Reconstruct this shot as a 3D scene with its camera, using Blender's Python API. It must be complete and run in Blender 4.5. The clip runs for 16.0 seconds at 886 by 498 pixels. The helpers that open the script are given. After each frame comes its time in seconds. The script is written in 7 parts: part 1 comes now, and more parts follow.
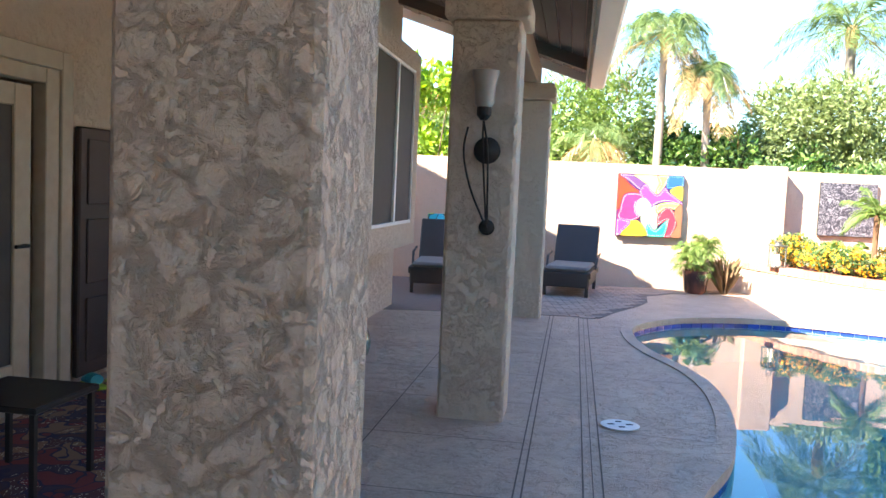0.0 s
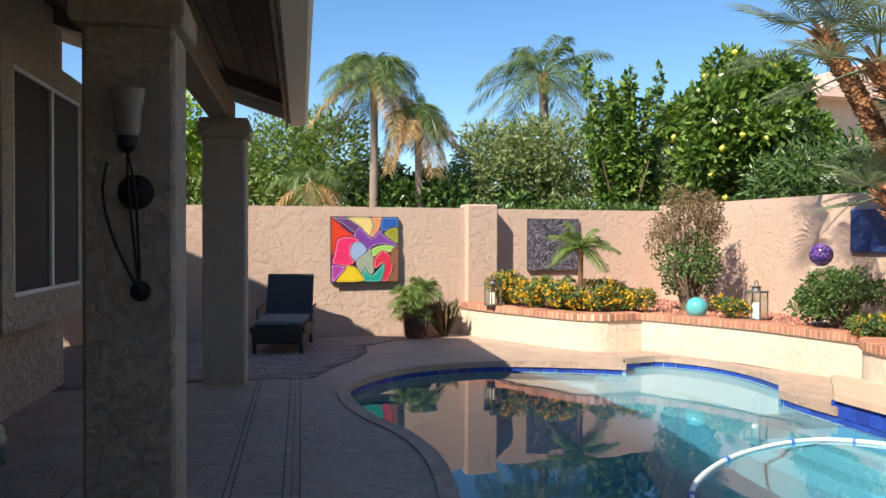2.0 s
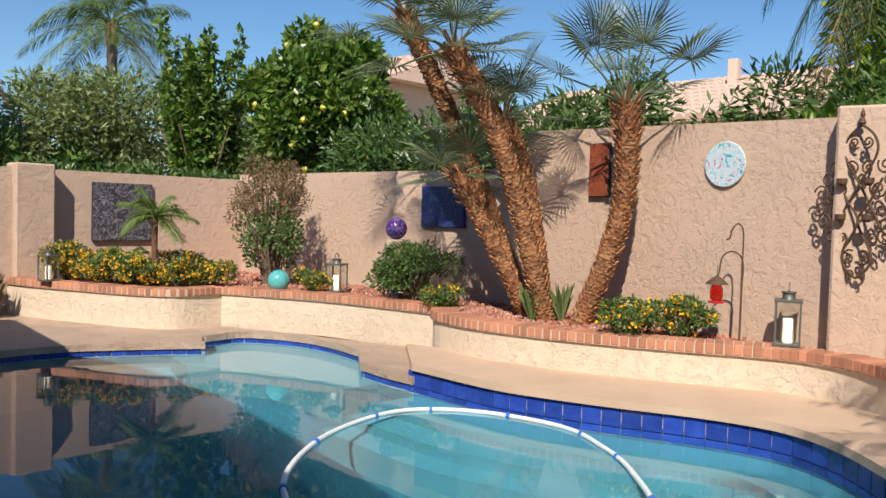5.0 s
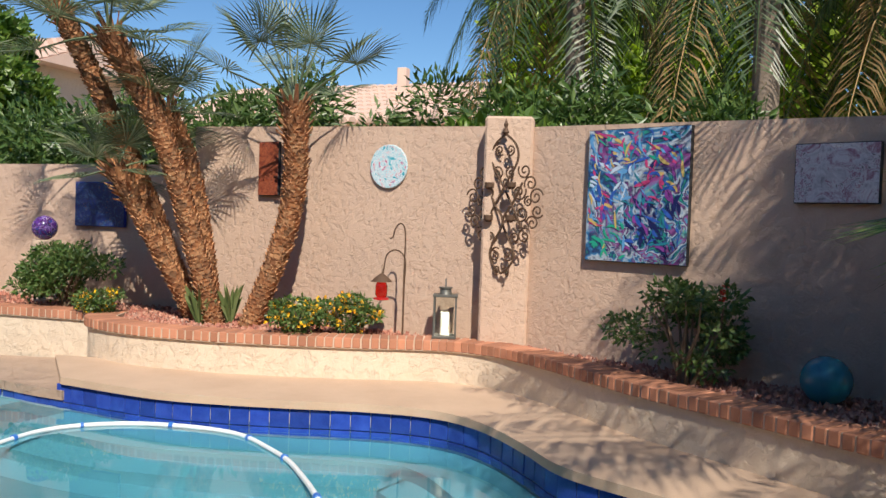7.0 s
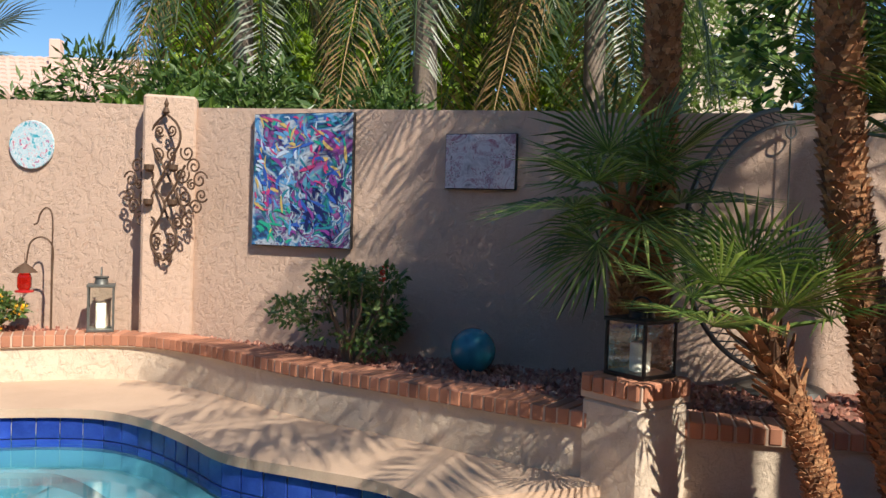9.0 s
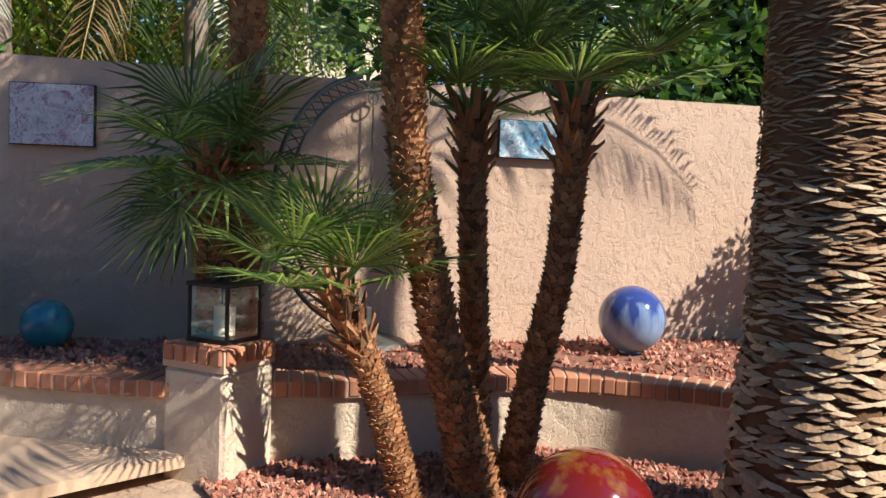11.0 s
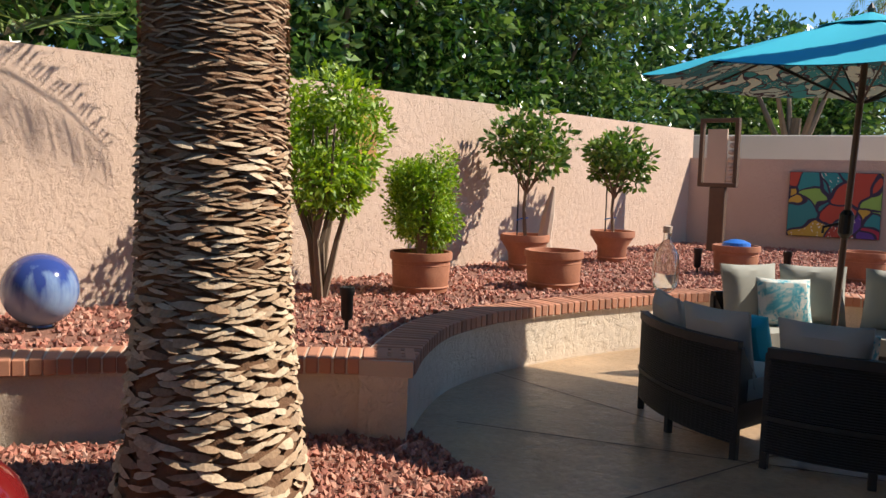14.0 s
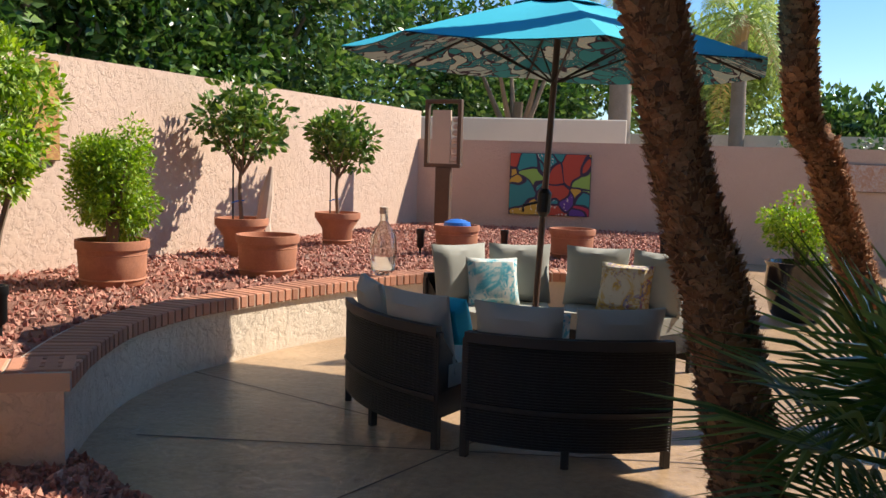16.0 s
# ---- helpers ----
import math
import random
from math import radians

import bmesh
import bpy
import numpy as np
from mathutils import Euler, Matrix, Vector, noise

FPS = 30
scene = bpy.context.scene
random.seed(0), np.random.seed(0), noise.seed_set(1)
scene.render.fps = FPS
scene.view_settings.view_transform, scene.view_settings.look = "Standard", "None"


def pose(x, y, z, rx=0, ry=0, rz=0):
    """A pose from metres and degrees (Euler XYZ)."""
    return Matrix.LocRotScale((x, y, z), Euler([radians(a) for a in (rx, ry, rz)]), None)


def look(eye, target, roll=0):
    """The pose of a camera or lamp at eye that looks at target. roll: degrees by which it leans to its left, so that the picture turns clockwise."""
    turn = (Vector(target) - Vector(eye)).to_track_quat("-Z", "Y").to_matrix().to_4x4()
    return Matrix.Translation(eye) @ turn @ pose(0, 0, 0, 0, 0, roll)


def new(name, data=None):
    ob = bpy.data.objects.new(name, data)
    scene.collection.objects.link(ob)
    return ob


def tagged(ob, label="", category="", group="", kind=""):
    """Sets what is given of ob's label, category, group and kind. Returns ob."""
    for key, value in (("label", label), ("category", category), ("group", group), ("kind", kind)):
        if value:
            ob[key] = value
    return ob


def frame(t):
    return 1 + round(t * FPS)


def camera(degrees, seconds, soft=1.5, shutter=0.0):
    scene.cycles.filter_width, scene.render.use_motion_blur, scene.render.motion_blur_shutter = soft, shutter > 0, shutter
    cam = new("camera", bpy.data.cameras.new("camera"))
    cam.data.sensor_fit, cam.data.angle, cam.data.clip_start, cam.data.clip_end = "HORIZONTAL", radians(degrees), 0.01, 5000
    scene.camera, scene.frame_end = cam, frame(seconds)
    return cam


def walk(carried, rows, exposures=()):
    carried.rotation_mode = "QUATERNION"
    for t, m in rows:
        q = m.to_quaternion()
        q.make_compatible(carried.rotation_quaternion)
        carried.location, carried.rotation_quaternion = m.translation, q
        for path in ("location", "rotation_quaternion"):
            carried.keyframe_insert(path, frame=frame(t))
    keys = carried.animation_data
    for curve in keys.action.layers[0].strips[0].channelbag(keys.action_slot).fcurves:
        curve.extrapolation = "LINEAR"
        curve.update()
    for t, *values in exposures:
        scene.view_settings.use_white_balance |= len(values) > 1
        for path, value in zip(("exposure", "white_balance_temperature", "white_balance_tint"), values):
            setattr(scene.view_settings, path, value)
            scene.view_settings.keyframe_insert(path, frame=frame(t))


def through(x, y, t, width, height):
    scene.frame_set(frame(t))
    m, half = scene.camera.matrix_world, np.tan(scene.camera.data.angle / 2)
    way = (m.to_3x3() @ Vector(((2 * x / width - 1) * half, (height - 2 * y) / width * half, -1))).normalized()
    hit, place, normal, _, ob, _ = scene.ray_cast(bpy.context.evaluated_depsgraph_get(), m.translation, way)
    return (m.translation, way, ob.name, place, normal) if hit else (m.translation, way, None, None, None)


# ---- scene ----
cam = camera(55.8, 16.0)
PATH = [
    (0.0, (0.000, 0.000, 1.482), (-0.006, 1.995, 1.334), 2.58),
    (0.5, (0.040, 0.232, 1.525), (0.343, 2.208, 1.456), 0.46),
    (1.0, (0.104, 0.448, 1.512), (0.531, 2.402, 1.480), -0.38),
    (1.5, (0.276, 0.706, 1.511), (0.770, 2.644, 1.491), 0.50),
    (2.0, (0.376, 0.953, 1.498), (1.002, 2.853, 1.473), 0.10),
    (2.5, (0.423, 1.238, 1.508), (1.168, 3.094, 1.483), -0.12),
    (3.0, (0.493, 1.365, 1.502), (1.414, 3.140, 1.471), 0.98),
    (3.5, (0.538, 1.481, 1.499), (1.671, 3.128, 1.455), 0.56),
    (4.0, (0.544, 1.492, 1.505), (1.800, 3.047, 1.436), 0.80),
    (6.5, (0.690, 1.465, 1.511), (2.463, 2.389, 1.450), 2.05),
    (7.0, (0.697, 1.441, 1.506), (2.558, 2.172, 1.447), 2.00),
    (7.5, (0.701, 1.410, 1.495), (2.615, 1.988, 1.443), 2.04),
    (8.0, (0.693, 1.387, 1.487), (2.649, 1.807, 1.443), 2.52),
    (8.5, (0.710, 1.367, 1.477), (2.694, 1.616, 1.431), 2.39),
    (9.0, (0.715, 1.346, 1.474), (2.714, 1.336, 1.414), 1.87),
    (11.5, (0.738, 1.053, 1.491), (2.439, 0.011, 1.354), 2.24),
    (12.0, (0.721, 0.986, 1.493), (2.303, -0.229, 1.344), 2.21),
    (12.5, (0.688, 0.921, 1.490), (2.136, -0.451, 1.346), 2.03),
    (13.0, (0.652, 0.874, 1.487), (1.940, -0.649, 1.347), 1.88),
    (13.5, (0.653, 0.847, 1.492), (1.743, -0.822, 1.333), 1.67),
    (14.0, (0.611, 0.778, 1.493), (1.574, -0.966, 1.315), 1.66),
    (14.5, (0.534, 0.690, 1.488), (1.382, -1.111, 1.289), 1.79),
    (15.0, (0.503, 0.623, 1.488), (1.111, -1.272, 1.289), 1.90),
    (15.5, (0.509, 0.525, 1.486), (0.908, -1.425, 1.292), 1.74),
    (16.0, (0.469, 0.271, 1.479), (0.876, -1.677, 1.276), 1.76),
]
EXPOSURES = [(0.0, 3.0), (0.3, 2.0), (0.6, 1.3), (1.0, 0.92), (2.0, 0.90), (3.0, 0.70), (4.0, 0.36), (7.0, 0.36), (8.5, 0.46), (11.0, 0.85), (12.5, 0.8), (13.5, 0.7), (16.0, 0.85)]
walk(cam, [(t, look(e, a, r)) for t, e, a, r in PATH], EXPOSURES)

# ---------------------------------------------------------------- daylight
SUN = Vector((-0.616, -0.394, 0.682)).normalized()
world = bpy.data.worlds.new("desert_sky")
scene.world = world
world.use_nodes = True
sky = world.node_tree.nodes.new("ShaderNodeTexSky")
sky.sky_type, sky.sun_disc = "NISHITA", False
sky.sun_elevation, sky.sun_rotation = math.asin(SUN.z), math.atan2(SUN.x, SUN.y) % math.tau
sky.air_density, sky.dust_density, sky.ozone_density = 1.0, 0.0, 5.0
back = world.node_tree.nodes["Background"]
clear = world.node_tree.nodes.new("ShaderNodeHueSaturation")
clear.inputs["Saturation"].default_value = 1.12
world.node_tree.links.new(sky.outputs["Color"], clear.inputs["Color"])
world.node_tree.links.new(clear.outputs["Color"], back.inputs["Color"])
back.inputs["Strength"].default_value = 0.092
sun = new("sun", bpy.data.lights.new("sun", "SUN"))
sun.data.energy, sun.data.angle, sun.data.color = 4.6, radians(0.53), (1.0, 0.92, 0.80)
sun.matrix_world = look(SUN * 50, (0, 0, 0))


# ---------------------------------------------------------------- mesh tools
V = Vector


class Build:
    """Gathers vertices and faces of one mesh."""

    def __init__(self):
        self.v, self.f = [], []

    def add(self, verts, faces):
        n = len(self.v)
        self.v.extend([tuple(p) for p in verts])
        self.f.extend([tuple(i + n for i in f) for f in faces])
        return self

    def box(self, c, s, rz=0.0, m=None, bevel=0.0):
        x, y, z = (d / 2 for d in s)
        rot = Matrix.Rotation(radians(rz), 3, "Z")
        if bevel <= 0:
            pts = [V((sx * x, sy * y, sz * z)) for sz in (-1, 1) for sx, sy in ((-1, -1), (1, -1), (1, 1), (-1, 1))]
            fs = [(3, 2, 1, 0), (4, 5, 6, 7), (0, 1, 5, 4), (1, 2, 6, 5), (2, 3, 7, 6), (3, 0, 4, 7)]
        else:
            b = min(bevel, x * 0.9, y * 0.9, z * 0.9)
            pts, fs = [], []
            for zz, k in ((-z, b), (-z + b, 0), (z - b, 0), (z, b)):
                for px, py in ((-x + k, -y + b + k * 0), (-x + b + k * 0, -y + k), (x - b, -y + k), (x - k, -y + b), (x - k, y - b), (x - b, y - k), (-x + b, y - k), (-x + k, y - b)):
                    pts.append(V((px, py, zz)))
            for r in range(3):
                for i in range(8):
                    j = (i + 1) % 8
                    fs.append((r * 8 + i, r * 8 + j, r * 8 + 8 + j, r * 8 + 8 + i))
            fs += [tuple(range(7, -1, -1)), tuple(range(24, 32))]
        out = []
        for p in pts:
            p = rot @ p + V(c)
            out.append(m @ p if m else p)
        return self.add(out, fs)

    def tube(self, path, rad, n=8, caps=True, flat=1.0):
        path = [V(p) for p in path]
        rad = rad if isinstance(rad, (list, tuple)) else [rad] * len(path)
        vs, fs = [], []
        side = None
        for i, p in enumerate(path):
            d = (path[min(i + 1, len(path) - 1)] - path[max(i - 1, 0)])
            d = d.normalized() if d.length > 1e-9 else V((0, 0, 1))
            if side is None:
                side = d.cross(V((0, 0, 1)) if abs(d.z) < 0.9 else V((1, 0, 0))).normalized()
            side = (side - d * side.dot(d)).normalized()
            up = side.cross(d)
            for k in range(n):
                a = math.tau * k / n
                vs.append(p + (side * math.cos(a) + up * math.sin(a) * flat) * rad[i])
        for i in range(len(path) - 1):
            for k in range(n):
                j = (k + 1) % n
                fs.append((i * n + k, i * n + j, (i + 1) * n + j, (i + 1) * n + k))
        if caps:
            fs += [tuple(range(n - 1, -1, -1)), tuple(range((len(path) - 1) * n, len(path) * n))]
        return self.add(vs, fs)

    def lathe(self, prof, c=(0, 0, 0), n=24, m=None):
        vs, fs = [], []
        for r, z in prof:
            for k in range(n):
                a = math.tau * k / n
                p = V((c[0] + r * math.cos(a), c[1] + r * math.sin(a), c[2] + z))
                vs.append(m @ p if m else p)
        for i in range(len(prof) - 1):
            for k in range(n):
                j = (k + 1) % n
                fs.append((i * n + k, i * n + j, (i + 1) * n + j, (i + 1) * n + k))
        if prof[0][0] > 1e-4:
            fs.append(tuple(range(n - 1, -1, -1)))
        if prof[-1][0] > 1e-4:
            fs.append(tuple(range((len(prof) - 1) * n, len(prof) * n)))
        return self.add(vs, fs)

    def prism(self, ring, z0, z1, hole=False):
        n = len(ring)
        vs = [(x, y, z0) for x, y in ring] + [(x, y, z1) for x, y in ring]
        fs = [(i, (i + 1) % n, n + (i + 1) % n, n + i) for i in range(n)]
        fs += [tuple(range(n - 1, -1, -1)), tuple(range(n, 2 * n))]
        return self.add(vs, fs)

    def strip(self, a, b, z0, z1):
        """A solid band between two polylines of the same length."""
        n = len(a)
        vs = [(x, y, z) for z in (z0, z1) for line in (a, b) for x, y in line]
        fs = []
        for i in range(n - 1):
            fs += [(i, i + 1, 2 * n + i + 1, 2 * n + i), (n + i + 1, n + i, 3 * n + i, 3 * n + i + 1),
                   (2 * n + i, 2 * n + i + 1, 3 * n + i + 1, 3 * n + i), (i + 1, i, n + i, n + i + 1)]
        fs += [(0, 2 * n, 3 * n, n), (n - 1, 2 * n - 1, 4 * n - 1, 3 * n - 1)]
        return self.add(vs, fs)

    def mesh(self, name, mats, smooth=False):
        me = bpy.data.meshes.new(name)
        me.from_pydata(self.v, [], self.f)
        me.update()
        bm = bmesh.new()
        bm.from_mesh(me)
        bmesh.ops.recalc_face_normals(bm, faces=bm.faces)
        bm.to_mesh(me)
        bm.free()
        for m in mats if isinstance(mats, (list, tuple)) else [mats]:
            me.materials.append(m)
        if smooth:
            me.polygons.foreach_set("use_smooth", [True] * len(me.polygons))
            me.set_sharp_from_angle(angle=radians(40))
        return me


def raw_mesh(name, verts, faces, mats, smooth=False):
    """A mesh straight from arrays, for leaves and stones."""
    me = bpy.data.meshes.new(name)
    me.from_pydata(verts, [], faces)
    for m in mats if isinstance(mats, (list, tuple)) else [mats]:
        me.materials.append(m)
    if smooth:
        me.polygons.foreach_set("use_smooth", [True] * len(me.polygons))
    me.update()
    return me


def part(name, b, material, parent=None, label="", smooth=False):
    """One mesh object under a thing or under a part."""
    me = b if isinstance(b, bpy.types.Mesh) else b.mesh(name, material, smooth)
    ob = new(name, me)
    if parent:
        ob.parent = parent
    if label:
        ob["label"] = label
    return ob


def thing(name, m, label, category, group="", kind=""):
    ob = new(name)
    ob.empty_display_size = 0.1
    ob.matrix_world = m
    return tagged(ob, label, category, group, kind)


def smooth_line(pts, per=8, closed=False):
    """A Catmull-Rom line through plan points."""
    pts = [V((*p, 0)) if len(p) == 2 else V(p) for p in pts]
    n, out = len(pts), []
    rng = n if closed else n - 1
    for i in range(rng):
        if closed:
            p0, p1, p2, p3 = pts[i - 1], pts[i], pts[(i + 1) % n], pts[(i + 2) % n]
        else:
            p0, p1, p2, p3 = pts[max(i - 1, 0)], pts[i], pts[i + 1], pts[min(i + 2, n - 1)]
        for k in range(per):
            t = k / per
            out.append(0.5 * ((2 * p1) + (p2 - p0) * t + (2 * p0 - 5 * p1 + 4 * p2 - p3) * t * t + (3 * p1 - p0 - 3 * p2 + p3) * t**3))
    if not closed:
        out.append(pts[-1])
    return out


def plan(line):
    return [(p[0], p[1]) for p in line]


def offset(line, d):
    """The line moved d to its left."""
    out, n = [], len(line)
    for i in range(n):
        a, b = V((*line[max(i - 1, 0)][:2], 0)), V((*line[min(i + 1, n - 1)][:2], 0))
        t = (b - a).normalized()
        out.append((line[i][0] - t.y * d, line[i][1] + t.x * d))
    return out


def resample(line, step):
    line = [V((p[0], p[1], 0)) for p in line]
    out, left = [], 0.0
    for a, b in zip(line, line[1:]):
        L = (b - a).length
        while left <= L:
            out.append((a + (b - a) * (left / max(L, 1e-9)), (b - a).normalized()))
            left += step
        left -= L
    return out


# ---------------------------------------------------------------- materials
def nodes(name):
    m = bpy.data.materials.new(name)
    m.use_nodes = True
    nt = m.node_tree
    b = nt.nodes["Principled BSDF"]

    def node(kind, **kw):
        n = nt.nodes.new(kind)
        for k, v in kw.items():
            if k in n.inputs:
                n.inputs[k].default_value = v
        return n

    return m, nt, b, node, nt.links.new


def ramp(node, stops, interp="LINEAR"):
    n = node("ShaderNodeValToRGB")
    n.color_ramp.interpolation = interp
    e = n.color_ramp.elements
    while len(e) > 1:
        e.remove(e[-1])
    e[0].position, e[0].color = stops[0][0], (*stops[0][1], 1)
    for p, c in stops[1:]:
        k = e.new(p)
        k.color = (*c, 1)
    return n


def surface(name, base, dark, rough=0.8, fine=40.0, coarse=1.5, bump=0.3, depth=0.004, metal=0.0, amount=0.5, vary=0.0, trowel=0.0, spec=0.5, stretch=None):
    """A surface with stains at a coarse scale, grain at a fine one, and relief."""
    m, nt, b, node, link = nodes(name)
    geo = node("ShaderNodeNewGeometry")
    tc = node("ShaderNodeTexCoord")
    src = geo.outputs["Position"]
    if stretch:
        mp = node("ShaderNodeMapping", Scale=stretch)
        link(tc.outputs["Object"], mp.inputs["Vector"])
        src = mp.outputs["Vector"]
    n1, n2 = node("ShaderNodeTexNoise", Scale=coarse, Detail=6.0, Roughness=0.6), node("ShaderNodeTexNoise", Scale=fine, Detail=4.0, Roughness=0.6)
    link(src, n1.inputs["Vector"]), link(src, n2.inputs["Vector"])
    r1, r2 = ramp(node, [(0.32, (0, 0, 0)), (0.7, (1, 1, 1))]), ramp(node, [(0.3, (0, 0, 0)), (0.72, (1, 1, 1))])
    link(n1.outputs["Fac"], r1.inputs["Fac"]), link(n2.outputs["Fac"], r2.inputs["Fac"])
    mix = node("ShaderNodeMath")
    mix.operation = "MULTIPLY_ADD"
    link(r1.outputs["Color"], mix.inputs[0])
    mix.inputs[1].default_value = 0.55
    half = node("ShaderNodeMath")
    half.operation = "MULTIPLY"
    link(r2.outputs["Color"], half.inputs[0])
    half.inputs[1].default_value = 0.45
    link(half.outputs[0], mix.inputs[2])
    amt = node("ShaderNodeMath")
    amt.operation = "MULTIPLY"
    link(mix.outputs[0], amt.inputs[0])
    amt.inputs[1].default_value = amount
    col = node("ShaderNodeMix")
    col.data_type = "RGBA"
    col.inputs["A"].default_value, col.inputs["B"].default_value = (*base, 1), (*dark, 1)
    link(amt.outputs[0], col.inputs["Factor"])
    out = col.outputs["Result"]
    if vary:
        oi = node("ShaderNodeObjectInfo")
        hs = node("ShaderNodeHueSaturation")
        rng = node("ShaderNodeMapRange")
        rng.inputs["To Min"].default_value, rng.inputs["To Max"].default_value = 1 - vary, 1 + vary
        link(oi.outputs["Random"], rng.inputs["Value"])
        link(rng.outputs["Result"], hs.inputs["Value"])
        link(out, hs.inputs["Color"])
        out = hs.outputs["Color"]
    link(out, b.inputs["Base Color"])
    b.inputs["Roughness"].default_value, b.inputs["Metallic"].default_value = rough, metal
    b.inputs["Specular IOR Level"].default_value = spec
    height = n2.outputs["Fac"]
    if trowel:
        n3 = node("ShaderNodeTexNoise", Scale=trowel, Detail=7.0, Roughness=0.7, Distortion=0.35)
        link(src, n3.inputs["Vector"])
        r3 = ramp(node, [(0.40, (0, 0, 0)), (0.51, (0.8, 0.8, 0.8)), (0.63, (1, 1, 1))])
        link(n3.outputs["Fac"], r3.inputs["Fac"])
        ad = node("ShaderNodeMath")
        ad.operation = "MULTIPLY_ADD"
        link(n2.outputs["Fac"], ad.inputs[0])
        ad.inputs[1].default_value = 0.35
        link(r3.outputs["Color"], ad.inputs[2])
        height = ad.outputs[0]
    bp = node("ShaderNodeBump", Strength=bump, Distance=depth)
    link(height, bp.inputs["Height"])
    link(bp.outputs["Normal"], b.inputs["Normal"])
    return m


def leafy(name, a, b_, c, rough=0.45, through=0.25):
    """Leaves, each of its own tone."""
    m, nt, b, node, link = nodes(name)
    geo = node("ShaderNodeNewGeometry")
    r = ramp(node, [(0.0, a), (0.55, b_), (1.0, c)])
    link(geo.outputs["Random Per Island"], r.inputs["Fac"])
    link(r.outputs["Color"], b.inputs["Base Color"])
    b.inputs["Roughness"].default_value = rough
    tr = node("ShaderNodeBsdfTranslucent")
    hs = node("ShaderNodeHueSaturation", Saturation=1.15, Value=1.6)
    link(r.outputs["Color"], hs.inputs["Color"])
    link(hs.outputs["Color"], tr.inputs["Color"])
    mx = node("ShaderNodeMixShader", Fac=through)
    link(b.outputs["BSDF"], mx.inputs[1]), link(tr.outputs["BSDF"], mx.inputs[2])
    link(mx.outputs["Shader"], nt.nodes["Material Output"].inputs["Surface"])
    return m


def islands(name, stops, rough=0.85, bump=0.0, fine=60.0):
    """Loose pieces, each of its own colour."""
    m, nt, b, node, link = nodes(name)
    geo = node("ShaderNodeNewGeometry")
    r = ramp(node, stops)
    link(geo.outputs["Random Per Island"], r.inputs["Fac"])
    nz = node("ShaderNodeTexNoise", Scale=fine, Detail=4.0)
    link(geo.outputs["Position"], nz.inputs["Vector"])
    mr = node("ShaderNodeMapRange")
    mr.inputs["To Min"].default_value, mr.inputs["To Max"].default_value = 0.6, 1.3
    link(nz.outputs["Fac"], mr.inputs["Value"])
    hs = node("ShaderNodeHueSaturation")
    link(mr.outputs["Result"], hs.inputs["Value"])
    link(r.outputs["Color"], hs.inputs["Color"])
    link(hs.outputs["Color"], b.inputs["Base Color"])
    b.inputs["Roughness"].default_value = rough
    if bump:
        bp = node("ShaderNodeBump", Strength=bump, Distance=0.005)
        link(nz.outputs["Fac"], bp.inputs["Height"])
        link(bp.outputs["Normal"], b.inputs["Normal"])
    return m


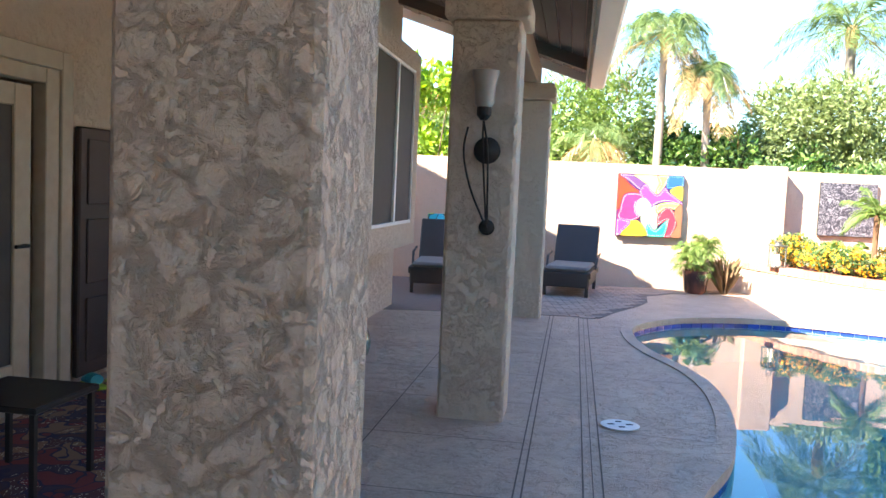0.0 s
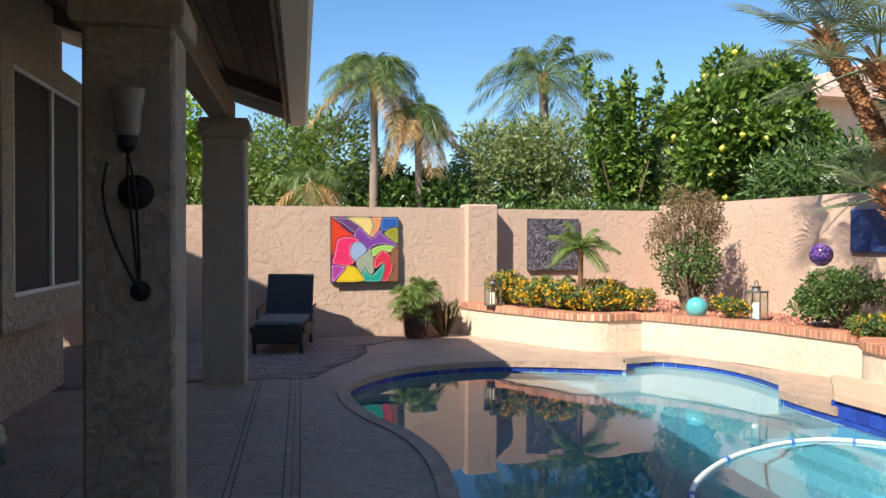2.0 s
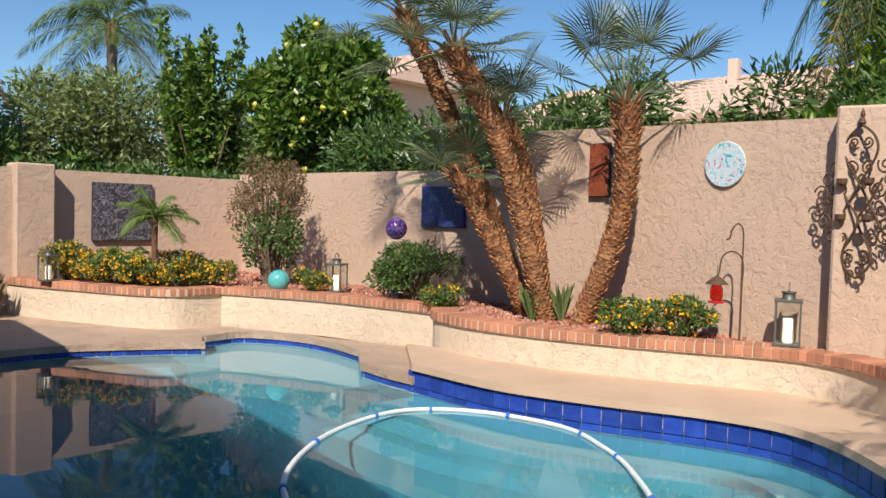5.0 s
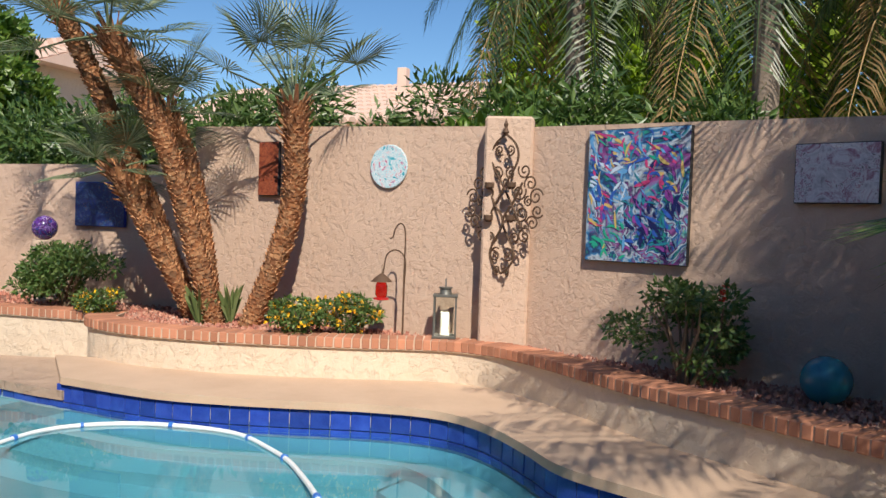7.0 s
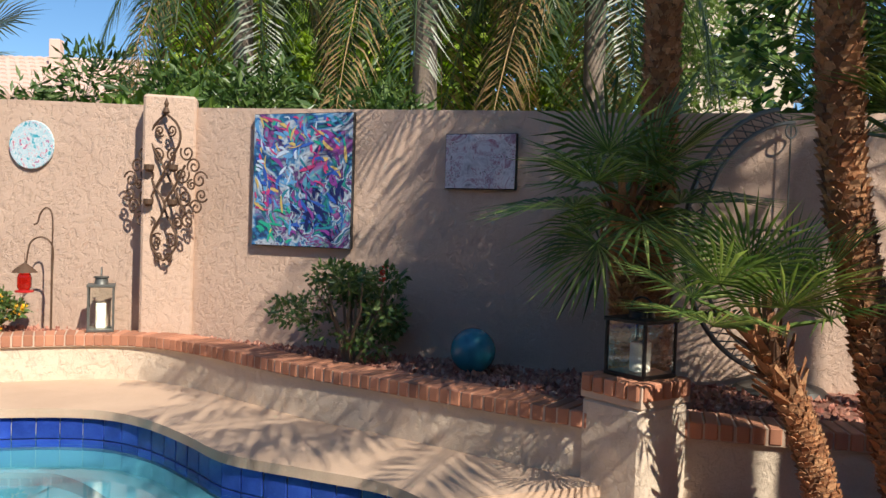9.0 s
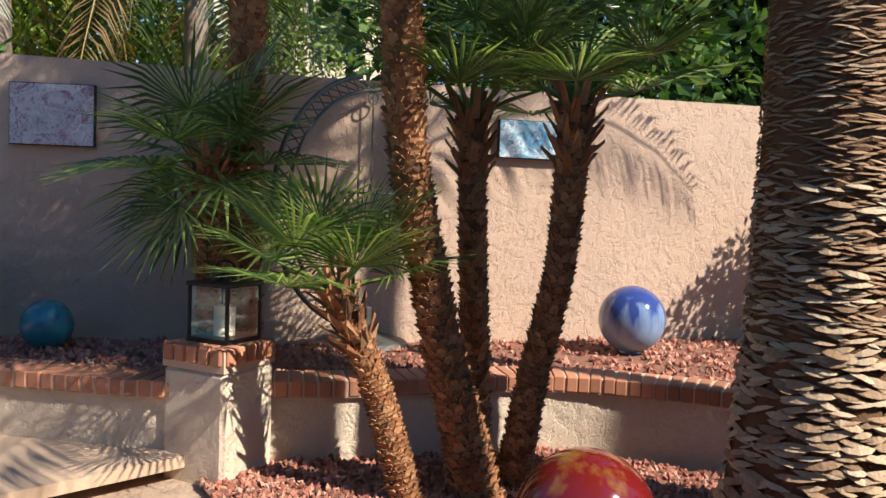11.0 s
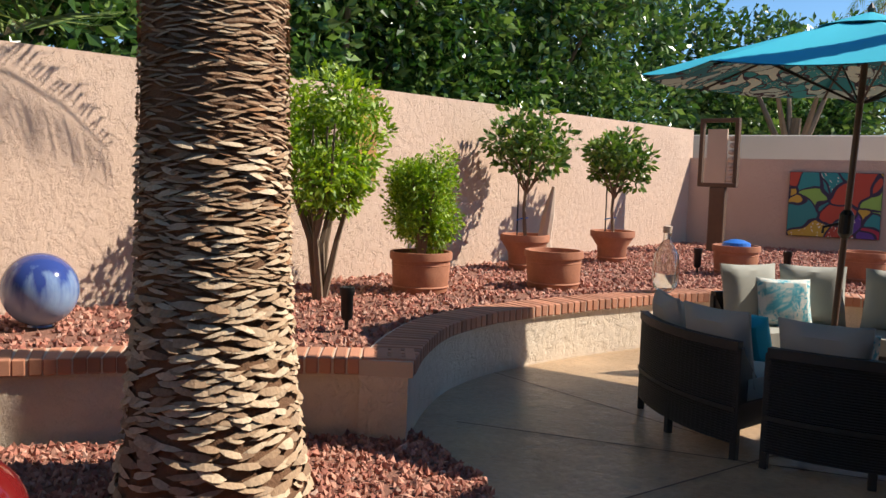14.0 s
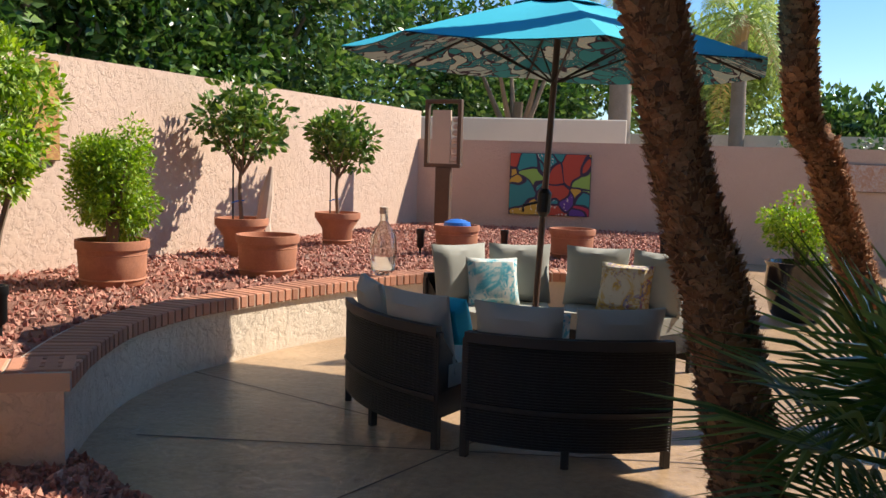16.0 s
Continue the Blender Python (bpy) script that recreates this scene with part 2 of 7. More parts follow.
def painting(name, palette, scale, kind="cells", seed=0.0, rough=0.5):
    """Painted canvas: cells with outlines and dots, or brushed clouds."""
    m, nt, b, node, link = nodes(name)
    tc = node("ShaderNodeTexCoord")
    mp = node("ShaderNodeMapping", Location=(seed, seed * 0.7, seed * 0.3))
    link(tc.outputs["Object"], mp.inputs["Vector"])
    stops = [(i / len(palette), c) for i, c in enumerate(palette)]
    if kind == "cells":
        wob = node("ShaderNodeTexNoise", Scale=scale * 0.5, Detail=1.0)
        link(mp.outputs["Vector"], wob.inputs["Vector"])
        add = node("ShaderNodeMix")
        add.data_type = "VECTOR"
        add.inputs["Factor"].default_value = 0.34
        link(mp.outputs["Vector"], add.inputs["A"]), link(wob.outputs["Color"], add.inputs["B"])
        vo = node("ShaderNodeTexVoronoi", Scale=scale)
        link(add.outputs["Result"], vo.inputs["Vector"])
        sep = node("ShaderNodeSeparateColor")
        link(vo.outputs["Color"], sep.inputs["Color"])
        r = ramp(node, stops, "CONSTANT")
        link(sep.outputs["Red"], r.inputs["Fac"])
        ed = node("ShaderNodeTexVoronoi", Scale=scale)
        ed.feature = "DISTANCE_TO_EDGE"
        link(add.outputs["Result"], ed.inputs["Vector"])
        er = ramp(node, [(0.0, (0, 0, 0)), (0.035, (0, 0, 0)), (0.05, (1, 1, 1))])
        link(ed.outputs["Distance"], er.inputs["Fac"])
        dots = node("ShaderNodeTexVoronoi", Scale=scale * 7.0)
        link(add.outputs["Result"], dots.inputs["Vector"])
        dr = ramp(node, [(0.0, (1, 1, 1)), (0.2, (1, 1, 1)), (0.24, (0, 0, 0))])
        link(dots.outputs["Distance"], dr.inputs["Fac"])
        gate = node("ShaderNodeMath")
        gate.operation = "GREATER_THAN"
        link(sep.outputs["Green"], gate.inputs[0])
        gate.inputs[1].default_value = 0.5
        both = node("ShaderNodeMath")
        both.operation = "MULTIPLY"
        link(dr.outputs["Color"], both.inputs[0]), link(gate.outputs[0], both.inputs[1])
        m1 = node("ShaderNodeMix")
        m1.data_type = "RGBA"
        m1.inputs["B"].default_value = (0.75, 0.7, 0.55, 1)
        link(both.outputs[0], m1.inputs["Factor"]), link(r.outputs["Color"], m1.inputs["A"])
        m2 = node("ShaderNodeMix")
        m2.data_type = "RGBA"
        m2.inputs["A"].default_value = (0.03, 0.02, 0.05, 1)
        link(er.outputs["Color"], m2.inputs["Factor"]), link(m1.outputs["Result"], m2.inputs["B"])
        link(m2.outputs["Result"], b.inputs["Base Color"])
    else:
        nz = node("ShaderNodeTexNoise", Scale=scale, Detail=5.0 if kind == "cloud" else 3.0, Roughness=0.6, Distortion=1.8 if kind == "cloud" else 3.5)
        link(mp.outputs["Vector"], nz.inputs["Vector"])
        sp = [(0.28 + 0.46 * i / (len(palette) - 1), c) for i, c in enumerate(palette)]
        r = ramp(node, sp)
        link(nz.outputs["Fac"], r.inputs["Fac"])
        n2 = node("ShaderNodeTexNoise", Scale=scale * 3.1, Detail=2.0, Distortion=2.5)
        link(mp.outputs["Vector"], n2.inputs["Vector"])
        sp2 = [(0.3 + 0.4 * i / (len(palette) - 1), c) for i, c in enumerate(palette[::-1])]
        r2 = ramp(node, sp2)
        link(n2.outputs["Fac"], r2.inputs["Fac"])
        mx = node("ShaderNodeMix")
        mx.data_type = "RGBA"
        n4 = node("ShaderNodeTexNoise", Scale=scale * 1.3, Detail=3.0, Distortion=1.0)
        link(tc.outputs["Object"], n4.inputs["Vector"])
        r4 = ramp(node, [(0.48, (0, 0, 0)), (0.56, (1, 1, 1))])
        link(n4.outputs["Fac"], r4.inputs["Fac"])
        link(r4.outputs["Color"], mx.inputs["Factor"])
        link(r.outputs["Color"], mx.inputs["A"]), link(r2.outputs["Color"], mx.inputs["B"])
        link(mx.outputs["Result"], b.inputs["Base Color"])
    b.inputs["Roughness"].default_value = rough
    return m


def plain(name, col, rough=0.5, metal=0.0, spec=0.5):
    m, nt, b, node, link = nodes(name)
    nz = node("ShaderNodeTexNoise", Scale=12.0, Detail=5.0)
    tc = node("ShaderNodeTexCoord")
    link(tc.outputs["Object"], nz.inputs["Vector"])
    mr = node("ShaderNodeMapRange")
    mr.inputs["To Min"].default_value, mr.inputs["To Max"].default_value = 0.78, 1.18
    link(nz.outputs["Fac"], mr.inputs["Value"])
    hs = node("ShaderNodeHueSaturation", Color=(*col, 1))
    link(mr.outputs["Result"], hs.inputs["Value"])
    link(hs.outputs["Color"], b.inputs["Base Color"])
    b.inputs["Roughness"].default_value, b.inputs["Metallic"].default_value = rough, metal
    b.inputs["Specular IOR Level"].default_value = spec
    return m


def glassy(name, col=(1, 1, 1), rough=0.0, ior=1.45):
    m, nt, b, node, link = nodes(name)
    b.inputs["Base Color"].default_value = (*col, 1)
    b.inputs["Transmission Weight"].default_value = 1.0
    b.inputs["Roughness"].default_value = rough
    b.inputs["IOR"].default_value = ior
    return m


def glaze(name, top, low, rough=0.12, cut=0.45):
    """A glazed pot or ball, streaked downwards."""
    m, nt, b, node, link = nodes(name)
    tc = node("ShaderNodeTexCoord")
    mp = node("ShaderNodeMapping", Scale=(9.0, 9.0, 1.6))
    link(tc.outputs["Object"], mp.inputs["Vector"])
    nz = node("ShaderNodeTexNoise", Scale=1.5, Detail=5.0)
    link(mp.outputs["Vector"], nz.inputs["Vector"])
    sx = node("ShaderNodeSeparateXYZ")
    link(tc.outputs["Object"], sx.inputs["Vector"])
    ad = node("ShaderNodeMath")
    ad.operation = "MULTIPLY_ADD"
    link(nz.outputs["Fac"], ad.inputs[0])
    ad.inputs[1].default_value = 0.7
    link(sx.outputs["Z"], ad.inputs[2])
    r = ramp(node, [(cut - 0.14, low), (cut, tuple((p + q) / 2 for p, q in zip(top, low))), (cut + 0.09, top)])
    link(ad.outputs[0], r.inputs["Fac"])
    link(r.outputs["Color"], b.inputs["Base Color"])
    b.inputs["Roughness"].default_value = rough
    b.inputs["Coat Weight"].default_value = 0.4
    return m


STUCCO = surface("stucco_tan", (0.62, 0.445, 0.335), (0.48, 0.335, 0.25), 0.92, 90, 1.1, 0.55, 0.011, trowel=13.0, amount=0.7)
HOUSE = surface("stucco_house", (0.60, 0.495, 0.375), (0.46, 0.37, 0.275), 0.92, 90, 1.1, 0.9, 0.016, trowel=17.0, amount=0.6)
CREAM = surface("stucco_cream", (0.74, 0.61, 0.47), (0.57, 0.455, 0.335), 0.9, 80, 1.6, 0.6, 0.012, trowel=11.0, amount=0.7)
DECK = surface("deck_concrete", (0.56, 0.405, 0.30), (0.32, 0.225, 0.165), 0.62, 48, 2.4, 0.7, 0.012, amount=0.9, trowel=9.0)
COPING = surface("coping_concrete", (0.62, 0.45, 0.32), (0.42, 0.28, 0.19), 0.8, 110, 2.2, 0.5, 0.005, amount=0.7)
STAMPED = surface("stamped_concrete", (0.56, 0.38, 0.23), (0.23, 0.145, 0.08), 0.30, 26, 1.7, 0.35, 0.006, amount=1.0, trowel=7.0)
BRICK = surface("brick", (0.50, 0.215, 0.12), (0.36, 0.16, 0.10), 0.85, 120, 7.0, 0.5, 0.004, vary=0.28, amount=0.8)
PAVER = surface("paver", (0.34, 0.25, 0.20), (0.24, 0.17, 0.14), 0.85, 120, 7.0, 0.5, 0.004, vary=0.2, amount=0.8)
MORTAR = surface("mortar", (0.58, 0.44, 0.33), (0.45, 0.33, 0.25), 0.95, 120, 5.0, 0.4, 0.003)
TILE = surface("pool_tile", (0.035, 0.085, 0.42), (0.010, 0.028, 0.22), 0.16, 130, 9.0, 0.15, 0.002, vary=0.22, amount=1.0)
PLASTER = surface("pool_plaster", (0.035, 0.17, 0.24), (0.022, 0.13, 0.20), 0.8, 60, 0.8, 0.2, 0.003, amount=0.7)
STEP = surface("step_plaster", (0.085, 0.255, 0.32), (0.055, 0.195, 0.255), 0.8, 60, 0.8, 0.2, 0.003, amount=0.7)
ROCK = islands("lava_rock", [(0.0, (0.30, 0.10, 0.07)), (0.35, (0.46, 0.19, 0.13)), (0.7, (0.58, 0.30, 0.21)), (0.93, (0.20, 0.08, 0.06)), (1.0, (0.66, 0.44, 0.34))], 0.9, 0.6)
SOIL = surface("rock_bed", (0.33, 0.15, 0.10), (0.18, 0.08, 0.055), 0.95, 55, 3.0, 1.0, 0.02, amount=0.9)
GROUND = surface("desert_ground", (0.42, 0.33, 0.24), (0.30, 0.23, 0.17), 0.95, 12, 0.4, 0.5, 0.02, amount=0.8)
BARK = islands("palm_boot", [(0.0, (0.22, 0.095, 0.045)), (0.35, (0.43, 0.19, 0.08)), (0.75, (0.56, 0.305, 0.15)), (1.0, (0.15, 0.075, 0.04))], 0.9, 0.7, 90)
BARK_GREY = islands("palm_boot_grey", [(0.0, (0.30, 0.18, 0.10)), (0.35, (0.46, 0.32, 0.20)), (0.75, (0.60, 0.45, 0.30)), (1.0, (0.24, 0.14, 0.08))], 0.9, 0.8, 70)
BARK_MID = islands("palm_boot_mid", [(0.0, (0.34, 0.21, 0.12)), (0.4, (0.50, 0.36, 0.23)), (0.8, (0.62, 0.48, 0.33)), (1.0, (0.26, 0.15, 0.08))], 0.9, 0.8, 80)
BARK_OLD = islands("palm_boot_old", [(0.0, (0.22, 0.13, 0.075)), (0.5, (0.36, 0.22, 0.125)), (0.8, (0.46, 0.34, 0.22)), (1.0, (0.30, 0.14, 0.06))], 0.95, 0.9, 90)
CORE = surface("palm_core", (0.20, 0.10, 0.05), (0.09, 0.045, 0.025), 0.95, 70, 6, 0.8, 0.01)
QTRUNK = surface("queen_trunk", (0.30, 0.24, 0.19), (0.19, 0.145, 0.11), 0.9, 30, 2.5, 0.6, 0.01, amount=0.9)
BRANCH = surface("branch", (0.20, 0.14, 0.09), (0.12, 0.08, 0.05), 0.9, 50, 5, 0.6, 0.005)
FAN = leafy("fan_leaf", (0.08, 0.12, 0.055), (0.16, 0.20, 0.11), (0.28, 0.32, 0.19), 0.38, 0.25)
FAN_DARK = leafy("fan_leaf_deep", (0.045, 0.095, 0.025), (0.13, 0.20, 0.05), (0.30, 0.38, 0.11), 0.28, 0.3)
FEATHER = leafy("feather_leaf", (0.06, 0.11, 0.03), (0.13, 0.19, 0.06), (0.25, 0.29, 0.11), 0.38, 0.3)
# Darker copy of the feather leaf: shade on the hanging fronds put into the colour.
SHADED_FEATHER = leafy("shaded_feather_leaf", (0.03, 0.06, 0.02), (0.06, 0.10, 0.035), (0.12, 0.16, 0.06), 0.4, 0.2)
DRYLEAF = leafy("dry_frond", (0.35, 0.20, 0.08), (0.48, 0.31, 0.14), (0.30, 0.24, 0.09), 0.8, 0.2)
HEDGE = leafy("hedge_leaf", (0.035, 0.075, 0.018), (0.075, 0.14, 0.034), (0.15, 0.22, 0.06), 0.4, 0.22)
OLIVE = leafy("olive_leaf", (0.10, 0.135, 0.045), (0.19, 0.24, 0.085), (0.30, 0.35, 0.15), 0.45, 0.3)
FICUS = leafy("glossy_leaf", (0.020, 0.055, 0.014), (0.060, 0.125, 0.028), (0.22, 0.32, 0.085), 0.25, 0.22)
ACACIA = leafy("feathery_leaf", (0.09, 0.15, 0.035), (0.15, 0.22, 0.05), (0.23, 0.29, 0.08), 0.5, 0.3)
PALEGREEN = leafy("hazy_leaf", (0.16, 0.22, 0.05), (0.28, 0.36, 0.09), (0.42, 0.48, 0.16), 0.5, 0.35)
LIME = leafy("bright_leaf", (0.10, 0.18, 0.022), (0.24, 0.36, 0.04), (0.42, 0.52, 0.09), 0.42, 0.35)
CITRUS = leafy("citrus_leaf", (0.040, 0.09, 0.016), (0.10, 0.18, 0.030), (0.24, 0.32, 0.07), 0.32, 0.25)
ROSE = leafy("rose_leaf", (0.04, 0.085, 0.02), (0.085, 0.15, 0.035), (0.16, 0.22, 0.07), 0.4, 0.2)
BROWNLEAF = leafy("dried_leaf", (0.16, 0.10, 0.05), (0.26, 0.16, 0.085), (0.12, 0.13, 0.05), 0.7, 0.2)
YELLOW = islands("yellow_flower", [(0.0, (0.80, 0.42, 0.01)), (0.6, (0.85, 0.55, 0.02)), (1.0, (0.80, 0.30, 0.01))], 0.6)
REDFLOWER = islands("red_flower", [(0.0, (0.55, 0.02, 0.02)), (1.0, (0.7, 0.06, 0.03))], 0.6)
FRUIT = islands("green_fruit", [(0.0, (0.55, 0.55, 0.06)), (0.6, (0.72, 0.60, 0.06)), (1.0, (0.85, 0.50, 0.03))], 0.4)
TERRA = surface("terracotta", (0.48, 0.20, 0.105), (0.28, 0.105, 0.055), 0.8, 60, 5.0, 0.35, 0.004, amount=0.9)
BLACKPOT = glaze("black_glaze", (0.01, 0.01, 0.012), (0.02, 0.015, 0.014), 0.1)
BROWNPOT = glaze("brown_glaze", (0.05, 0.02, 0.014), (0.16, 0.055, 0.03), 0.2)
BLUEBALL = glaze("blue_glaze", (0.035, 0.06, 0.24), (0.24, 0.34, 0.50), 0.12, 0.40)
REDBALL = glaze("red_glaze", (0.30, 0.19, 0.04), (0.15, 0.010, 0.010), 0.10, 0.71)
TEALBALL = glaze("teal_glaze", (0.05, 0.36, 0.38), (0.12, 0.45, 0.45), 0.2)
DEEPTEAL = glaze("deep_teal_glaze", (0.02, 0.16, 0.22), (0.03, 0.24, 0.30), 0.25)
WICKER = surface("wicker", (0.035, 0.028, 0.024), (0.018, 0.014, 0.012), 0.55, 220, 4, 0.6, 0.004)
CUSHION = surface("cushion_cloth", (0.38, 0.37, 0.32), (0.30, 0.29, 0.25), 0.95, 300, 2.5, 0.3, 0.002)
CREAMCLOTH = surface("cream_cloth", (0.60, 0.55, 0.47), (0.48, 0.43, 0.36), 0.95, 300, 2.5, 0.3, 0.002)
TEALCLOTH = surface("umbrella_cloth", (0.018, 0.46, 0.60), (0.012, 0.37, 0.50), 0.8, 260, 1.5, 0.2, 0.002, amount=0.6)
POLEWOOD = surface("bronze_pole", (0.10, 0.055, 0.035), (0.06, 0.03, 0.02), 0.4, 60, 4, 0.1, 0.002)
IRON = surface("rusty_iron", (0.13, 0.075, 0.045), (0.06, 0.035, 0.022), 0.7, 90, 12, 0.4, 0.003, metal=0.3)
DARKMETAL = plain("dark_metal", (0.025, 0.024, 0.024), 0.45, 0.6)
PEWTER = plain("lantern_metal", (0.14, 0.14, 0.125), 0.5, 0.5)
CANDLE = plain("candle_wax", (0.80, 0.76, 0.66), 0.5)
FRAMEWHITE = plain("white_frame", (0.72, 0.70, 0.66), 0.5)
SCREEN = plain("window_screen", (0.035, 0.033, 0.03), 0.75)
DARKGLASS = plain("dark_glazing", (0.012, 0.012, 0.013), 0.08)
WOODTRIM = surface("painted_eave", (0.19, 0.14, 0.105), (0.13, 0.095, 0.07), 0.7, 60, 2, 0.2, 0.003)
FASCIA = surface("painted_gutter", (0.74, 0.64, 0.52), (0.62, 0.53, 0.42), 0.6, 40, 1.2, 0.1, 0.002)
ROOFTILE = surface("pale_roof_tile", (0.72, 0.52, 0.42), (0.58, 0.40, 0.31), 0.9, 30, 1.2, 0.4, 0.01, amount=0.7)
REDTILE = surface("red_roof_tile", (0.52, 0.16, 0.08), (0.38, 0.11, 0.06), 0.9, 30, 1.5, 0.4, 0.01)
HOSE = plain("white_hose", (0.78, 0.80, 0.80), 0.4)
BLUEPLASTIC = plain("blue_plastic", (0.03, 0.16, 0.55), 0.4)
GLASS = glassy("clear_glass", (0.93, 0.96, 0.93), 0.02)
REDGLASS = glassy("red_glass", (0.75, 0.03, 0.02), 0.03)
RUG = painting("red_rug", [(0.16, 0.03, 0.03), (0.08, 0.03, 0.03), (0.22, 0.12, 0.07), (0.05, 0.03, 0.05)], 9, "cells", 2.0, 0.95)


def water_material():
    m, nt, b, node, link = nodes("pool_water")
    b.inputs["Base Color"].default_value = (0.50, 0.86, 0.95, 1)
    b.inputs["Transmission Weight"].default_value = 1.0
    b.inputs["Roughness"].default_value = 0.0
    b.inputs["IOR"].default_value = 1.33
    nz = node("ShaderNodeTexNoise", Scale=1.6, Detail=2.0)
    geo = node("ShaderNodeNewGeometry")
    link(geo.outputs["Position"], nz.inputs["Vector"])
    bp = node("ShaderNodeBump", Strength=0.12, Distance=0.02)
    link(nz.outputs["Fac"], bp.inputs["Height"])
    link(bp.outputs["Normal"], b.inputs["Normal"])
    return m


WATER = water_material()

# ---------------------------------------------------------------- plants
def leaves_mesh(name, centres, size, mat, rng, aspect=0.45, droop=0.0, fold=0.25, outward=None):
    """Small folded leaves at the given places."""
    n = len(centres)
    c = np.asarray(centres, float)
    d = rng.normal(size=(n, 3))
    if outward is not None:
        d = d * 0.7 + np.asarray(outward) * 0.9
    d[:, 2] -= droop
    d /= np.linalg.norm(d, axis=1)[:, None] + 1e-9
    s = np.cross(d, rng.normal(size=(n, 3)))
    s /= np.linalg.norm(s, axis=1)[:, None] + 1e-9
    u = np.cross(s, d)
    L = size * rng.uniform(0.6, 1.3, n)[:, None]
    W = L * aspect * 0.5
    p0, p1 = c, c + d * L
    mid = c + d * L * 0.5
    a, b = mid + s * W + u * W * fold, mid - s * W + u * W * fold
    v = np.stack([p0, a, p1, b], 1).reshape(-1, 3)
    f = [(4 * i, 4 * i + 1, 4 * i + 2, 4 * i + 3) for i in range(n)]
    return raw_mesh(name, v.tolist(), f, mat)


def blob_points(rng, blobs, n, shell=0.75):
    """Points in the outer shells of some ellipsoids, and their outward ways."""
    vol = np.array([b[3] * b[4] * b[5] for b in blobs]) ** 0.67
    pick = rng.choice(len(blobs), n, p=vol / vol.sum())
    b = np.array(blobs)[pick]
    d = rng.normal(size=(n, 3))
    d /= np.linalg.norm(d, axis=1)[:, None]
    r = rng.uniform(shell, 1.0, n) ** 0.7 + rng.normal(0, 0.05, n)
    return b[:, :3] + d * r[:, None] * b[:, 3:6], d


def lumps(rng, c, r, n, k=0.45, flat=1.0):
    """Clump ellipsoids spread over a crown of radii r round c."""
    out = []
    for _ in range(n):
        d = rng.normal(size=3)
        d /= np.linalg.norm(d)
        q = rng.uniform(0.45, 0.8)
        s = rng.uniform(0.7, 1.25) * k
        out.append((c[0] + d[0] * r[0] * q, c[1] + d[1] * r[1] * q, c[2] + d[2] * r[2] * q, r[0] * s, r[1] * s, r[2] * s * flat))
    return out


def shrub(name, base, r, h, mat, label, category, seed, leaves=2500, leaf=0.06, stems=7, group="", clumps=14, low=0.15, aspect=0.45, shell=0.5, k=0.42, droop=0.0):
    """A bush: stems from one base, and a crown of leaves in clumps."""
    rng = np.random.default_rng(seed)
    t = thing(name, pose(*base), label, category, group)
    b = Build()
    top = h * 0.75
    for i in range(stems):
        a = math.tau * i / stems + rng.uniform(-0.4, 0.4)
        q = rng.uniform(0.3, 0.75)
        p = [V((0.02 * math.cos(a), 0.02 * math.sin(a), -0.03))]
        for s in (0.35, 0.7, 1.0):
            p.append(V((math.cos(a) * r * q * s ** 1.2, math.sin(a) * r * q * s ** 1.2, top * s)) + V(rng.normal(0, 0.03 * r, 3)))
        w = 0.012 + 0.012 * h
        b.tube(p, [w, w * 0.7, w * 0.45, w * 0.2], 5)
    part("stem", b, BRANCH, t)
    cz = h * (0.5 + low * 0.5)
    leaves = int(leaves * 1.6)
    pts, out = blob_points(rng, lumps(rng, (0, 0, cz), (r, r, h * (0.5 - low * 0.5)), clumps, k), leaves, shell)
    pts[:, 2] = np.maximum(pts[:, 2], 0.02)
    part("foliage", leaves_mesh("foliage", pts, leaf, mat, rng, aspect, droop, outward=out), mat, t)
    return t, pts, rng


def flowers(t, pts, rng, n, size, mat, name="blossoms"):
    """Round blossom heads among the outer leaves."""
    order = rng.choice(len(pts), min(n, len(pts)), replace=False)
    b = Build()
    for i in order:
        p = pts[i] + rng.normal(0, size * 0.5, 3)
        for _ in range(4):
            q = p + rng.normal(0, size * 0.35, 3)
            d = V(rng.normal(size=3)).normalized()
            s = d.orthogonal().normalized() * size * 0.4
            u = d.cross(s)
            b.add([q - V(s), q + V(u), q + V(s), q - V(u), q + V(d) * size * 0.25], [(0, 1, 4), (1, 2, 4), (2, 3, 4), (3, 0, 4)])
    part(name, b, mat, t)


